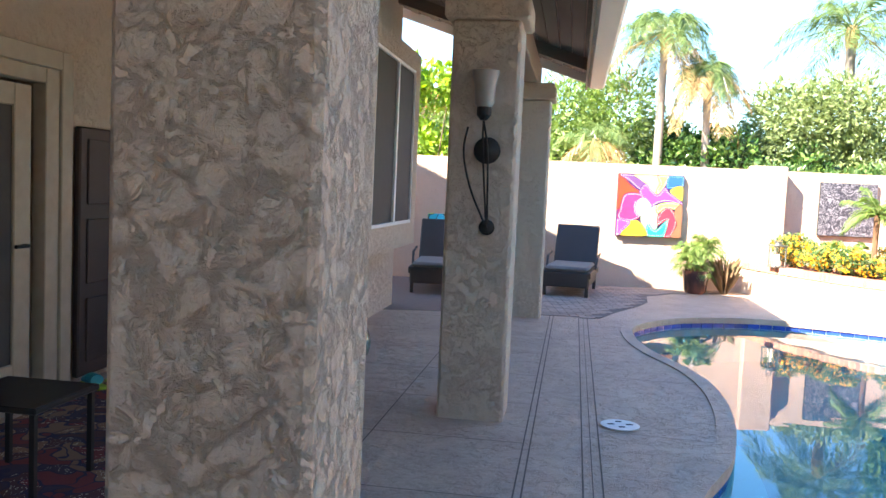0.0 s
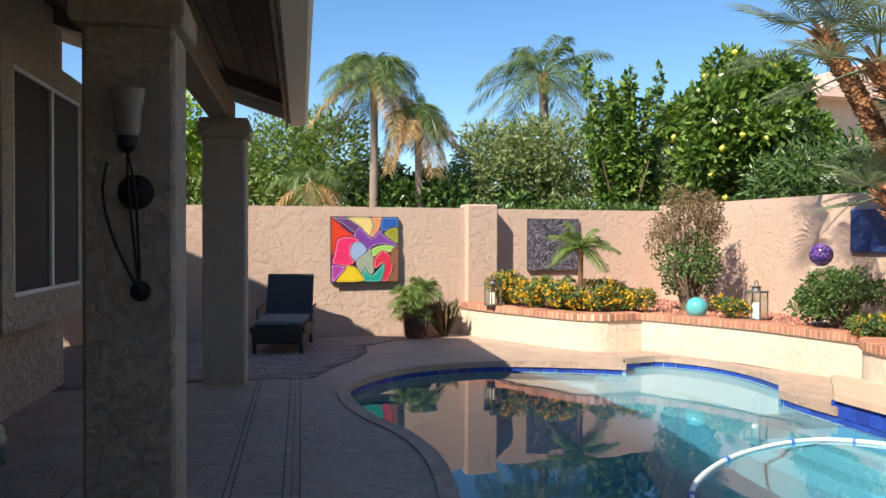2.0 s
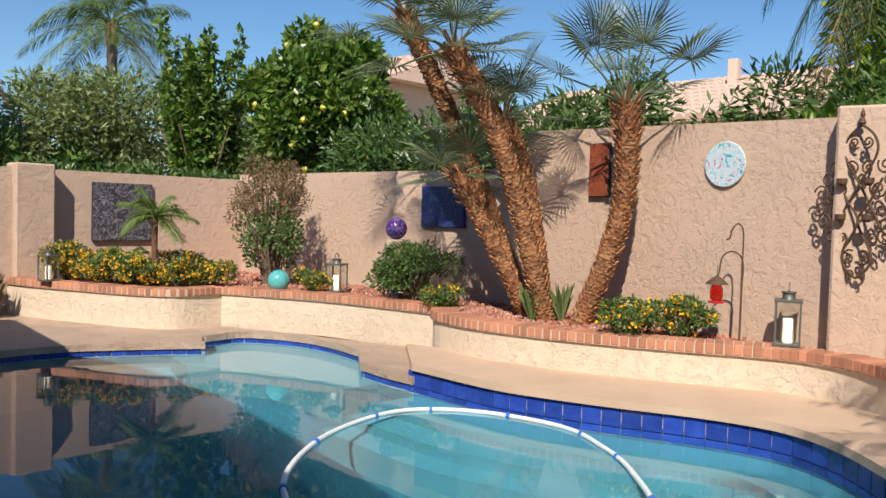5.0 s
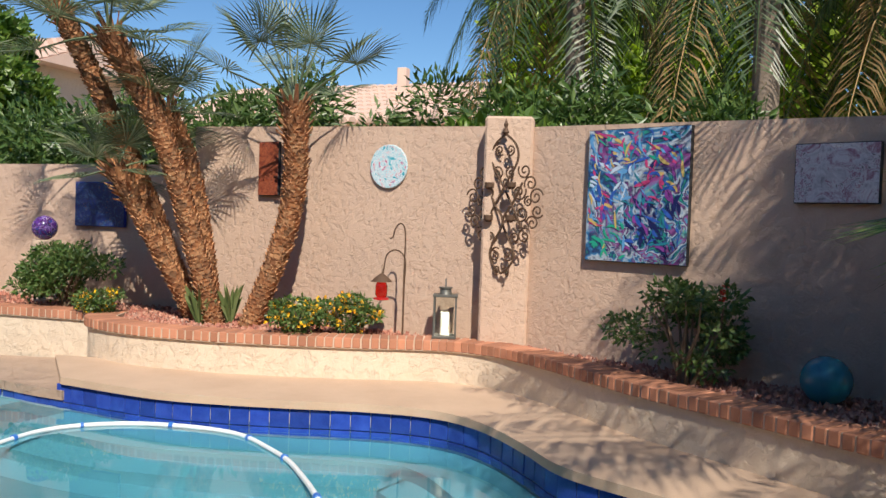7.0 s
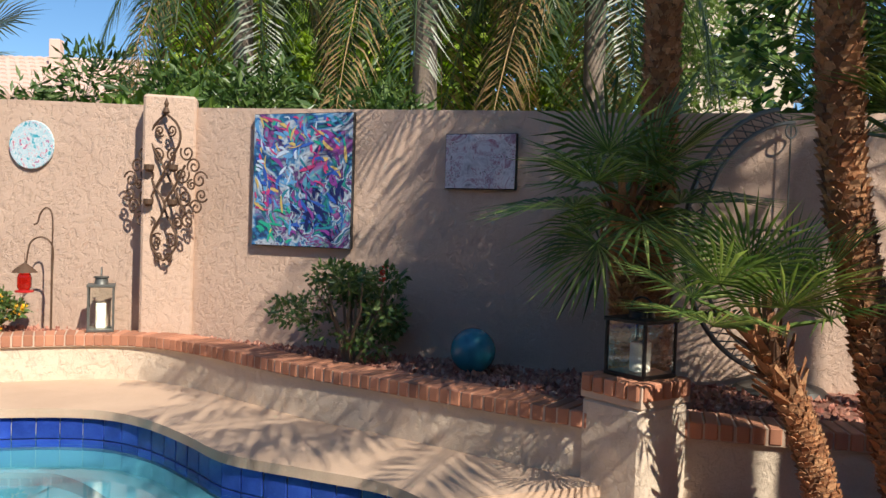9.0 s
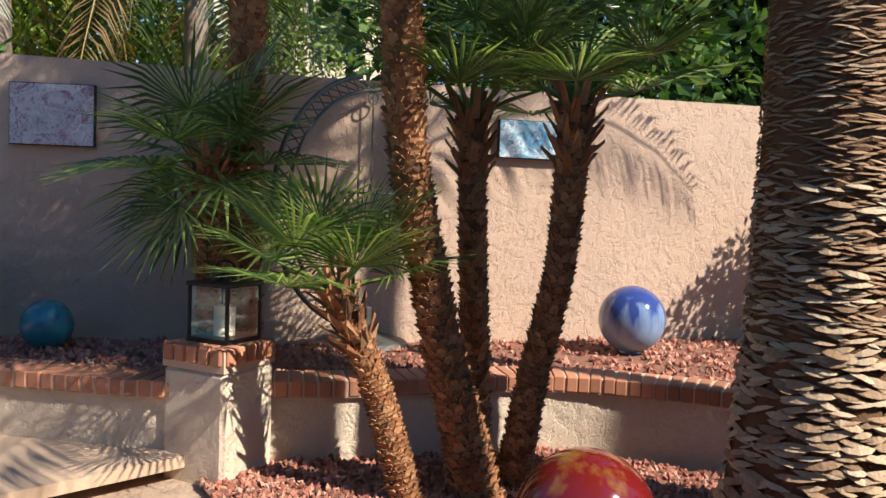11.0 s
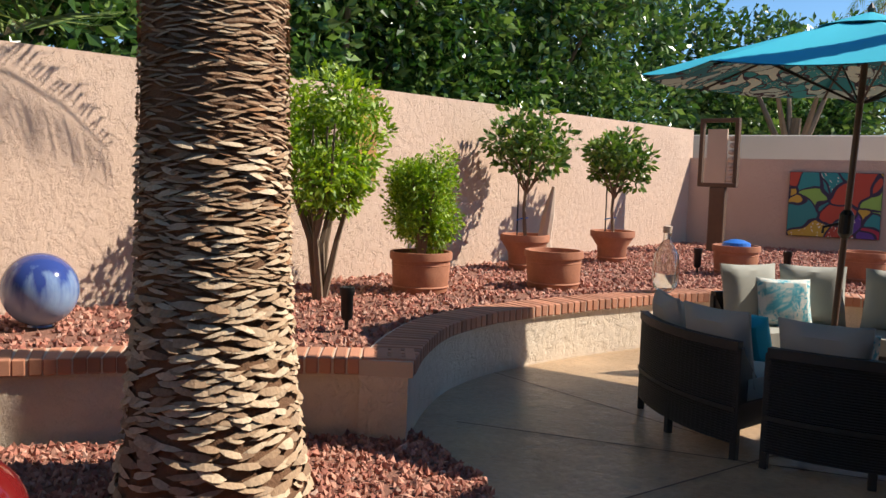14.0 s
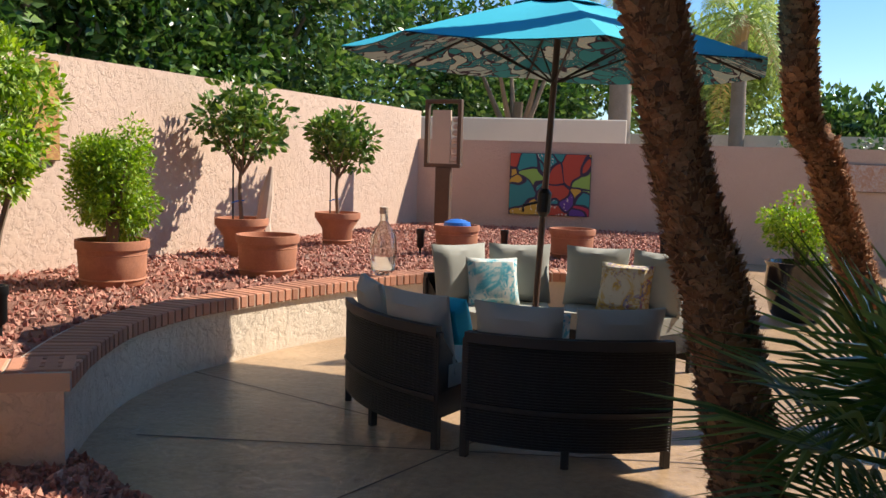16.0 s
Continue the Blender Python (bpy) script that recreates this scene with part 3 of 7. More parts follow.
def boots_trunk(t, path, rad, mat, rng, size=0.09, rise=0.55, out=0.35, core=CORE, row=None, grow=1.0, turn=0.5, rough=0.25, fibre=0.0):
    """A palm trunk: a core with rows of cut leaf bases set in a spiral."""
    line = smooth_line(path, 8)
    n = len(line)
    rr = [np.interp(i / (n - 1), np.linspace(0, 1, len(rad)), rad) for i in range(n)]
    b = Build().tube(line, [r * 0.93 for r in rr], 14)
    trunk = part("trunk", b, core, t, smooth=True)
    lens = [0.0]
    for a, c in zip(line, line[1:]):
        lens.append(lens[-1] + (c - a).length)
    vs, fs = [], []
    row = row or size * 0.62
    s, k = 0.0, 0
    while s < lens[-1]:
        i = int(np.searchsorted(lens, s, side="right")) - 1
        i = min(i, n - 2)
        f = (s - lens[i]) / max(lens[i + 1] - lens[i], 1e-6)
        p = line[i].lerp(line[i + 1], f)
        d = (line[i + 1] - line[i]).normalized()
        r = rr[i] * (1 - f) + rr[i + 1] * f
        x = (V((1, 0, 0)) - d * d.x).normalized()
        y = d.cross(x)
        m = max(6, int(math.tau * r / (size * 0.95)))
        for q in range(m):
            a = math.tau * (q + turn * k + rng.uniform(-0.12, 0.12)) / m
            o = x * math.cos(a) + y * math.sin(a)
            w = d.cross(o) * size * 0.56
            z = rng.uniform(1 - rough, 1 + rough)
            lift = size * rise * z * grow
            push = size * out * z
            c0 = p + o * r * 0.90
            tip = p + o * (r + push * 0.9) + d * lift
            a0 = c0 - w - d * size * 0.35
            a1 = c0 + w - d * size * 0.35
            b0 = c0 + o * push * 0.55 - w * 0.85 + d * lift * 0.45
            b1 = c0 + o * push * 0.55 + w * 0.85 + d * lift * 0.45
            t0, t1 = tip - w * 0.45, tip + w * 0.45
            u0, u1 = tip - w * 0.42 - o * push * 0.9, tip + w * 0.42 - o * push * 0.9
            j = len(vs)
            vs += [a0, a1, b1, b0, t1, t0, u1, u0]
            fs += [(j, j + 1, j + 2, j + 3), (j + 3, j + 2, j + 4, j + 5), (j + 5, j + 4, j + 6, j + 7), (j, j + 3, j + 5, j + 7), (j + 1, j + 6, j + 4, j + 2)]
        s += row * rng.uniform(1 - rough * 0.5, 1 + rough * 0.5)
        k += 1
    if fibre:
        for _ in range(int(lens[-1] / size * 55 * fibre)):
            i = int(rng.integers(0, n - 1))
            d = (line[i + 1] - line[i]).normalized()
            p = line[i].lerp(line[i + 1], rng.uniform())
            x = (V((1, 0, 0)) - d * d.x).normalized()
            a = rng.uniform(0, math.tau)
            o = x * math.cos(a) + d.cross(x) * math.sin(a)
            w = d.cross(o) * size * rng.uniform(0.04, 0.14)
            q = p + o * rr[i] * rng.uniform(0.95, 1.12)
            e = q + o * size * rng.uniform(0.15, 0.6) + d * size * rng.uniform(-0.5, 0.9) + w * rng.uniform(-4, 4)
            j = len(vs)
            vs += [q - w, q + w, e]
            fs += [(j, j + 1, j + 2)]
    ob = part("bark", raw_mesh("bark", [tuple(v) for v in vs], fs, mat), mat, trunk)
    ob["kind"] = "stuff"
    return trunk, line


def scarred_trunk(t, prof, rng):
    """A stout date palm trunk: lens-shaped leaf scars below, fibrous ridges above."""
    zs, rs = [p[0] for p in prof], [p[1] for p in prof]
    core = Build().lathe([(np.interp(z, zs, rs) * 0.97, z) for z in np.linspace(zs[0], zs[-1], 60)], n=40)
    trunk = part("trunk", core, CORE, t, smooth=True)
    for name, z0, z1, row, wide, tall, proud, mat in (("bark", -0.02, 0.95, 0.037, 0.16, 0.031, 0.026, BARK_GREY), ("bark", 0.4, 1.6, 0.036, 0.13, 0.022, 0.020, BARK_MID), ("bark", 1.0, 4.25, 0.016, 0.11, 0.012, 0.011, BARK_OLD)):
        vs, fs, k, z = [], [], 0, z0
        while z < z1:
            r = float(np.interp(z, zs, rs))
            m = int(math.tau * r / (wide * 0.80))
            for q in range(m):
                if rng.uniform() < 0.12:
                    continue
                a = math.tau * (q + 0.5 * (k % 2) + rng.uniform(-0.3, 0.3)) / m
                half = wide * 0.5 * rng.uniform(0.65, 1.2) / r
                h, out = tall * rng.uniform(0.55, 1.25), proud * rng.uniform(0.4, 1.3)
                tilt, zc = rng.uniform(-0.3, 0.3) * wide, z + rng.uniform(-0.5, 0.5) * row
                j = len(vs)
                for f, dz, o in ((-1, 0, 0), (-0.5, -0.42, 0.8), (0.05, -0.55, 1.0), (0.55, -0.40, 0.75), (1, 0, 0), (0.5, 0.42, 0.12), (0, 0.5, 0.2), (-0.5, 0.4, 0.12), (-0.5, -0.2, -0.3), (0.05, -0.25, -0.3), (0.55, -0.2, -0.3)):
                    b = a + f * half
                    w = r + out * (o + rng.uniform(-0.12, 0.12))
                    vs.append((math.cos(b) * w, math.sin(b) * w, zc + dz * h + f * tilt * 0.5))
                fs += [(j, j + 1, j + 7), (j + 1, j + 2, j + 6, j + 7), (j + 2, j + 3, j + 5, j + 6), (j + 3, j + 4, j + 5), (j + 1, j + 8, j + 9, j + 2), (j + 2, j + 9, j + 10, j + 3)]
            z += row * rng.uniform(0.85, 1.15)
            k += 1
        part(name, raw_mesh(name, vs, fs, mat), mat, trunk)["kind"] = "stuff"


def fan_leaf(base, way, up, stalk, size, rng, bias=0.0):
    """Stalk and blade of one fan leaf: (stalk path, vertices, faces)."""
    way, up = V(way).normalized(), V(up)
    side = way.cross(up)
    side = side.normalized() if side.length > 1e-3 else way.orthogonal().normalized()
    nrm = side.cross(way).normalized()
    hub = V(base) + way * stalk + V((0, 0, -0.12 * stalk * (1 - way.z)))
    vs, fs = [], []
    segs = 30
    span = radians(rng.uniform(115, 135))
    for i in range(segs):
        a = -span + 2 * span * (i + 0.5) / segs
        d = way * math.cos(a) + side * math.sin(a)
        L = size * (0.72 + 0.28 * math.cos(a * 0.75)) * rng.uniform(0.92, 1.06)
        lift = nrm * 0.10 * abs(math.sin(a)) * size
        w = size * rng.uniform(0.016, 0.022)
        s = (side * math.cos(a) - way * math.sin(a))
        m = hub + d * L * 0.55 + lift
        tip = hub + d * L + lift * 1.2 + V((0, 0, -0.10 * size * rng.uniform(0.4, 1.5)))
        j = len(vs)
        vs += [hub - s * w * 0.15, hub + s * w * 0.15, m + s * w, tip, m - s * w, m + nrm * w * 0.55]
        fs += [(j, j + 1, j + 2, j + 5), (j, j + 5, j + 4), (j + 5, j + 2, j + 3), (j + 4, j + 5, j + 3)]
    return [V(base), V(base).lerp(hub, 0.5) + V((0, 0, 0.04 * stalk)), hub], vs, fs


def fan_crown(t, top, rng, count=12, stalk=0.45, size=0.5, mat=FAN, low=-0.35, high=1.2, lean=(0, 0, 0), skip=None):
    """Each leaf of a fan palm's crown is a part."""
    for i in range(count):
        a = 2.39996 * i + rng.uniform(-0.3, 0.3)
        e = low + (high - low) * (i + 0.5) / count
        way = V((math.cos(a) * math.cos(e), math.sin(a) * math.cos(e), math.sin(e))) + V(lean)
        if skip and skip(way):
            continue
        st, vs, fs = fan_leaf(top, way, (0, 0, 1), stalk * rng.uniform(0.75, 1.15), size * rng.uniform(0.85, 1.1), rng)
        leaf = part("fan_leaf", raw_mesh("fan_leaf", [tuple(v) for v in vs], fs, mat), mat, t)
        part("leaf_stalk", Build().tube(st, [0.016, 0.011, 0.007], 4), mat, leaf)


def feather_frond(base, way, length, droop, rng, leaflet=0.35, n=44, spread=1.0, width=0.028):
    """One feather frond: (rib path, vertices, faces)."""
    way = V(way).normalized()
    side = way.cross(V((0, 0, 1)))
    side = side.normalized() if side.length > 1e-3 else V((1, 0, 0))
    pts = []
    for i in range(9):
        s = i / 8
        pts.append(V(base) + way * length * s * (1 - 0.18 * droop * s) + V((0, 0, -droop * length * 0.55 * s * s)))
    vs, fs = [], []
    for i in range(n):
        s = 0.14 + 0.86 * i / n
        k = min(int(s * 8), 7)
        p = pts[k].lerp(pts[k + 1], s * 8 - k)
        d = (pts[k + 1] - pts[k]).normalized()
        L = leaflet * (0.45 + 0.75 * math.sin(math.pi * min(s * 0.92 + 0.05, 1))) * rng.uniform(0.85, 1.15)
        for sg in (-1, 1):
            q = (side * sg * spread + d * 0.75 + V((0, 0, rng.uniform(-0.35, 0.25)))).normalized()
            tip = p + q * L + V((0, 0, -0.30 * L))
            m = p + q * L * 0.5 + V((0, 0, 0.01))
            w = d * width * 0.5
            j = len(vs)
            vs += [p, m + w, tip, m - w]
            fs += [(j, j + 1, j + 2, j + 3)]
    return pts, vs, fs


def feather_crown(t, top, rng, count=18, length=2.2, mat=FEATHER, low=-0.3, high=1.25, droop=0.9, leaflet=0.4, n=40, dry=0, width=0.028, thin=()):
    for i in range(count):
        a = 2.39996 * i + rng.uniform(-0.3, 0.3)
        e = low + (high - low) * (i + 0.5) / count
        way = (math.cos(a) * math.cos(e), math.sin(a) * math.cos(e), math.sin(e))
        if e < 0.9 and any(math.cos(a - radians(c)) > math.cos(radians(h)) for c, h in thin):
            continue
        isdry = i < dry
        st, vs, fs = feather_frond(top, way, length * rng.uniform(0.8, 1.1), droop * rng.uniform(0.7, 1.3), rng, leaflet, n, width=width)
        m = DRYLEAF if isdry else mat
        fr = part("frond", raw_mesh("frond", [tuple(v) for v in vs], fs, m), m, t, "dry brown frond" if isdry else "")
        part("rib", Build().tube(st, [0.028, 0.024, 0.02, 0.018, 0.015, 0.012, 0.01, 0.007, 0.004], 4), m, fr)


def queen_palm(base, h, lean, seed, label, length=2.0, count=16, r=0.14, dry=3, droop=1.0, n=40, leaflet=0.42, bulge=1.3, mat=FEATHER):
    rng = np.random.default_rng(seed)
    t = thing("queen_palm", pose(*base), label, "palm tree", "tall feather palms")
    top = V((lean[0], lean[1], h))
    line = smooth_line([(0, 0, -0.1), (lean[0] * 0.25, lean[1] * 0.25, h * 0.4), (lean[0] * 0.6, lean[1] * 0.6, h * 0.75), tuple(top)], 6)
    b = Build()
    rad = []
    for i in range(len(line)):
        s = i / (len(line) - 1)
        rad.append(r * (1.15 - 0.3 * s) * (1 + 0.03 * (i % 2)))
    b.tube(line, rad, 12)
    part("trunk", b, QTRUNK, t, smooth=True)
    part("crownshaft", Build().tube([top - V((0, 0, 0.7)), top - V((0, 0, 0.2)), top + V((0, 0, 0.1))], [r * 0.9, r * bulge, r * 0.8], 10), DRYLEAF, t, "tan sheath of old leaf bases")
    feather_crown(t, top, rng, count, length, mat, droop=droop, dry=dry, n=n, leaflet=leaflet, low=-0.5)
    return t


def fan_palm(name, path, rad, seed, label, group, leaves=16, stalk=0.5, size=0.5, mat=FAN, bark=BARK, boot=0.075, low=-0.35, high=1.2, lean=(0, 0, 0), ruff=True, skip=None):
    """path: from the base up, in world metres."""
    rng = np.random.default_rng(seed)
    b0 = V(path[0])
    t = thing(name, pose(*b0), label, "palm tree", group)
    loc = [V(p) - b0 for p in path]
    loc[0] = loc[0] - V((0, 0, 0.12))
    rad = [r * 0.78 for r in rad]
    boots_trunk(t, loc, rad, bark, rng, boot * 0.8, rough=0.55, fibre=1.0)
    top = loc[-1]
    if ruff:
        b = Build()
        d = (loc[-1] - loc[-2]).normalized()
        for i in range(34):
            a = 2.39996 * i
            o = V((math.cos(a), math.sin(a), 0))
            o = (o - d * o.dot(d)).normalized()
            p = top - d * (0.34 - 0.011 * i)
            r = rad[-1]
            w = d.cross(o) * 0.026
            e = p + o * (r + 0.07) + d * (0.10 + 0.002 * i)
            b.add([p + o * r * 0.8 - w, p + o * r * 0.8 + w, e + w * 0.6, e - w * 0.6, p + o * r * 0.8 + d * 0.04, e - d * 0.02], [(0, 1, 2, 3), (0, 4, 1), (4, 5, 2, 1), (0, 3, 5, 4)])
        part("ruff", b, bark, t)
    fan_crown(t, top, rng, leaves, stalk, size, mat, low, high, lean, skip)
    return t


def tree_mass(name, blobs, mat, label, category, seed, n, leaf, trunks=(), group="", aspect=0.45, shell=0.6, droop=0.0, kind=""):
    """A tree or hedge beyond a wall: trunks with limbs, and leaf clumps."""
    rng = np.random.default_rng(seed)
    t = thing(name, pose(0, 0, 0), label, category, group, kind)
    for x, y, z, h, r in trunks or [(b[0], b[1], 0.0, b[2] * 0.6, 0.05) for b in blobs[::4]]:
        b = Build()
        b.tube([(x, y, z), (x + 0.05, y, z + h * 0.5), (x - 0.05, y + 0.1, z + h)], [r, r * 0.8, r * 0.55], 8)
        for i in range(5):
            a = math.tau * i / 5 + rng.uniform(-0.3, 0.3)
            q = h * 0.6
            b.tube([(x, y, z + h * 0.6), (x + math.cos(a) * q * 0.3, y + math.sin(a) * q * 0.3, z + h * 0.95), (x + math.cos(a) * q * 0.7, y + math.sin(a) * q * 0.7, z + h * 1.45)], [r * 0.5, r * 0.35, r * 0.12], 6)
        part("trunk", b, BRANCH, t)
    leaf *= 1.35
    pts, out = blob_points(rng, blobs, int(n * 1.6), shell * 0.75)
    part("crown", leaves_mesh("crown", pts, leaf, mat, rng, min(aspect * 1.25, 0.6), droop, outward=out), mat, t)
    return t, pts, rng


# ---------------------------------------------------------------- small things
def canvas(name, m, w, h, mat, label, depth=0.04, edge=(0.02, 0.02, 0.022)):
    """A painted panel; m: its centre, +y out of the wall."""
    t = thing(name, m, label, "painting", "paintings on the garden walls")
    em = plain(name + "_edge", edge, 0.6)
    part("stretcher", Build().box((0, depth * 0.5, 0), (w, depth, h), bevel=0.004), em, t)
    part("painted_face", Build().box((0, depth + 0.003, 0), (w - 0.012, 0.006, h - 0.012), bevel=0.002), mat, t)
    return t


def terracotta_pot(m, r, h, label, taper=1.0, group="terracotta pots", mat=TERRA):
    t = thing("terracotta_pot", m, label, "plant pot", group)
    b = Build().lathe([(r * 0.86 * taper, 0), (r * 0.90 * taper, h * 0.05), (r * (0.9 * taper + 0.05), h * 0.5), (r * 0.97, h * 0.78), (r * 0.97, h * 0.80), (r * 1.03, h * 0.81), (r * 1.04, h * 0.9), (r * 1.03, h), (r * 0.93, h), (r * 0.90, h * 0.86), (0.001, h * 0.85)], n=36)
    part("body", b, mat, t, smooth=True)
    bands = Build()
    for z in (0.12, 0.66):
        bands.lathe([(r * (0.9 * taper + 0.10 * z * (1.4 - taper) + 0.02), h * z), (r * (0.9 * taper + 0.10 * z * (1.4 - taper) + 0.05), h * (z + 0.03)), (r * (0.9 * taper + 0.10 * z * (1.4 - taper) + 0.02), h * (z + 0.06))], n=36)
    part("band", bands, mat, t, smooth=True)
    return t


def lantern(m, w, h, label, mat=PEWTER):
    t = thing("lantern", m, label, "lantern", "candle lanterns")
    part("base", Build().box((0, 0, 0.012), (w, w, 0.024), bevel=0.004), mat, t)
    k = w / 2 - 0.01
    for sx in (-1, 1):
        for sy in (-1, 1):
            part("post", Build().box((sx * k, sy * k, h * 0.36), (0.016, 0.016, h * 0.68), bevel=0.002), mat, t)
    part("top_frame", Build().box((0, 0, h * 0.71), (w * 1.04, w * 1.04, 0.022), bevel=0.004), mat, t)
    part("chimney", Build().lathe([(w * 0.30, h * 0.72), (w * 0.26, h * 0.74), (w * 0.24, h * 0.82), (w * 0.29, h * 0.83), (w * 0.29, h * 0.85), (0.001, h * 0.86)], n=18), mat, t, smooth=True)
    ring = [(w * 0.26 * math.cos(a), 0, h * 0.86 + h * 0.13 * math.sin(a)) for a in np.linspace(0, math.pi, 12)]
    part("handle", Build().tube(ring, 0.006, 6), mat, t)
    c = part("candle", Build().lathe([(w * 0.2, 0.026), (w * 0.2, h * 0.42), (w * 0.16, h * 0.43), (0.001, h * 0.42)], n=18), CANDLE, t, "cream pillar candle", smooth=True)
    part("wick", Build().tube([(0, 0, h * 0.42), (0, 0, h * 0.45)], 0.003, 4), DARKMETAL, c)
    for sx, sy in ((1, 0), (-1, 0), (0, 1), (0, -1)):
        g = part("pane", Build().box((sx * k, sy * k, h * 0.36), (0.003 if sx else w - 0.05, 0.003 if sy else w - 0.05, h * 0.66)), GLASS, t)
        g.visible_shadow = False
    return t


def ball(name, m, r, mat, label):
    t = thing(name, m, label, "garden ball")
    pr = [(max(r * math.sin(a), 0.0005), r - r * math.cos(a)) for a in np.linspace(0, math.pi, 22)]
    part("sphere", Build().lathe([(p, z - r) for p, z in pr], n=36), mat, t, smooth=True).location = (0, 0, r)
    part("foot", Build().lathe([(r * 0.35, 0.0), (r * 0.32, 0.02), (0.001, 0.03)], n=20), mat, t)
    return t


def cushion_mesh(w, h, d, puff=1.0):
    """A soft square cushion standing in x-z."""
    b, n = Build(), 9
    vs, fs = [], []
    for side in (-1, 1):
        for i in range(n):
            for j in range(n):
                u, v = i / (n - 1) * 2 - 1, j / (n - 1) * 2 - 1
                e = (1 - u**4) * (1 - v**4)
                x = u * w / 2 * (1 - 0.06 * (1 - v * v) * abs(u) ** 3)
                z = v * h / 2 * (1 - 0.06 * (1 - u * u) * abs(v) ** 3)
                vs.append((x, side * d / 2 * (0.12 + 0.88 * e**0.5) * puff, z + h / 2))
    for s in (0, 1):
        o = s * n * n
        for i in range(n - 1):
            for j in range(n - 1):
                fs.append((o + i * n + j, o + (i + 1) * n + j, o + (i + 1) * n + j + 1, o + i * n + j + 1))
    rim = [i * n for i in range(n)] + [(n - 1) * n + j for j in range(1, n)] + [i * n + n - 1 for i in range(n - 2, -1, -1)] + [j for j in range(n - 2, 0, -1)]
    for a, c in zip(rim, rim[1:] + rim[:1]):
        fs.append((a, c, c + n * n, a + n * n))
    return b.add(vs, fs)


def garden_spot(m):
    t = thing("path_light", m, "black cylindrical garden spotlight on a stake", "path light", "garden spotlights")
    part("stake", Build().tube([(0, 0, -0.05), (0, 0, 0.1)], 0.014, 8), DARKMETAL, t)
    part("lamp_head", Build().lathe([(0.025, 0.08), (0.04, 0.1), (0.042, 0.24), (0.05, 0.25), (0.05, 0.30), (0.035, 0.30), (0.001, 0.27)], n=16), DARKMETAL, t, smooth=True)
    return t


def scroll(c, r, turns, start, sign, n=40, end=0.15):
    """A flat iron spiral in x-z."""
    out = []
    for i in range(n):
        s = i / (n - 1)
        a = start + sign * s * turns * math.tau
        q = r * (1 - (1 - end) * s)
        out.append((c[0] + q * math.cos(a), 0.0, c[1] + q * math.sin(a)))
    return out

# ---------------------------------------------------------------- plan
from mathutils import geometry

BEAM = [(6.0, 6.8), (5.93, 5.9), (6.0, 5.4), (6.15, 4.85), (6.35, 4.25), (6.42, 3.8), (6.36, 3.48), (6.15, 3.15), (5.8, 2.8), (5.45, 2.48), (5.22, 2.0), (5.0, 1.55), (4.7, 1.3)]
BEAM_LINE = plan(smooth_line(BEAM, 6))
POOL_A = [(4.7, 1.3), (4.1, 1.45), (3.1, 2.0), (2.1, 2.5), (1.4, 3.0), (1.14, 3.5), (1.30, 4.05), (1.63, 4.63), (1.87, 5.25), (2.03, 5.85), (2.13, 6.5), (2.12, 7.15), (1.99, 7.9), (1.99, 8.7), (2.18, 9.45), (2.82, 10.15), (3.6, 10.42), (4.3, 10.38), (5.0, 10.06), (5.56, 9.72)]
POOL_B = [(5.8, 10.14), (6.32, 10.16), (6.66, 9.6), (6.72, 8.95), (6.6, 8.28)]
POOL_LOOP = plan(smooth_line(POOL_A, 6)) + plan(smooth_line(POOL_B, 6)) + [(6.09, 7.67), (6.02, 7.2)] + BEAM_LINE[:-1]
WATER_Z = -0.10


def sheet(name, loops, z, mat, kind="structure", label="", category=""):
    """A flat face with holes."""
    tris = geometry.tessellate_polygon([[V((x, y, 0)) for x, y in lp] for lp in loops])
    pts = [(x, y, z) for lp in loops for x, y in lp]
    ob = new(name, raw_mesh(name, pts, [t if geometry.normal([V(pts[i]) for i in t]).z > 0 else t[::-1] for t in tris], mat))
    return tagged(ob, label, category, kind=kind)


def grow(loop, d):
    """A closed loop moved outwards by d."""
    n, area = len(loop), sum(a[0] * b[1] - b[0] * a[1] for a, b in zip(loop, loop[1:] + loop[:1]))
    s = 1 if area > 0 else -1
    out = []
    for i in range(n):
        a, b = V((*loop[i - 1], 0)), V((*loop[(i + 1) % n], 0))
        t = (b - a).normalized()
        out.append((loop[i][0] + t.y * d * s, loop[i][1] - t.x * d * s))
    return out


sheet("ground", [[(-400, -400), (400, -400), (400, 400), (-400, 400)], grow(POOL_LOOP, 0.2)], -0.05, GROUND, label="bare tan desert ground", category="ground")
DECK_OUT = [(-6, -3.3), (2.55, -3.0), (3.0, -3.2), (5.2, 0.4), (7.3, 3.0), (7.7, 4.2), (7.0, 6.2), (7.3, 8.0), (6.4, 10.9), (5.0, 13.35), (-6, 13.6)]
sheet("pool_deck", [DECK_OUT, grow(POOL_LOOP, 0.03)], 0.0, DECK, label="broom-finished tan concrete pool deck", category="deck")
PATIO = [(-8, -14), (3.2, -14), (3.4, -8), (3.6, -4.6), (3.1, -3.25), (2.75, -3.03), (2.2, -2.6), (1.6, -2.0), (0.8, -1.8), (-8, -1.8)]
sheet("patio", [PATIO], 0.006, STAMPED, label="brown stamped concrete patio with a satin sheen", category="patio")


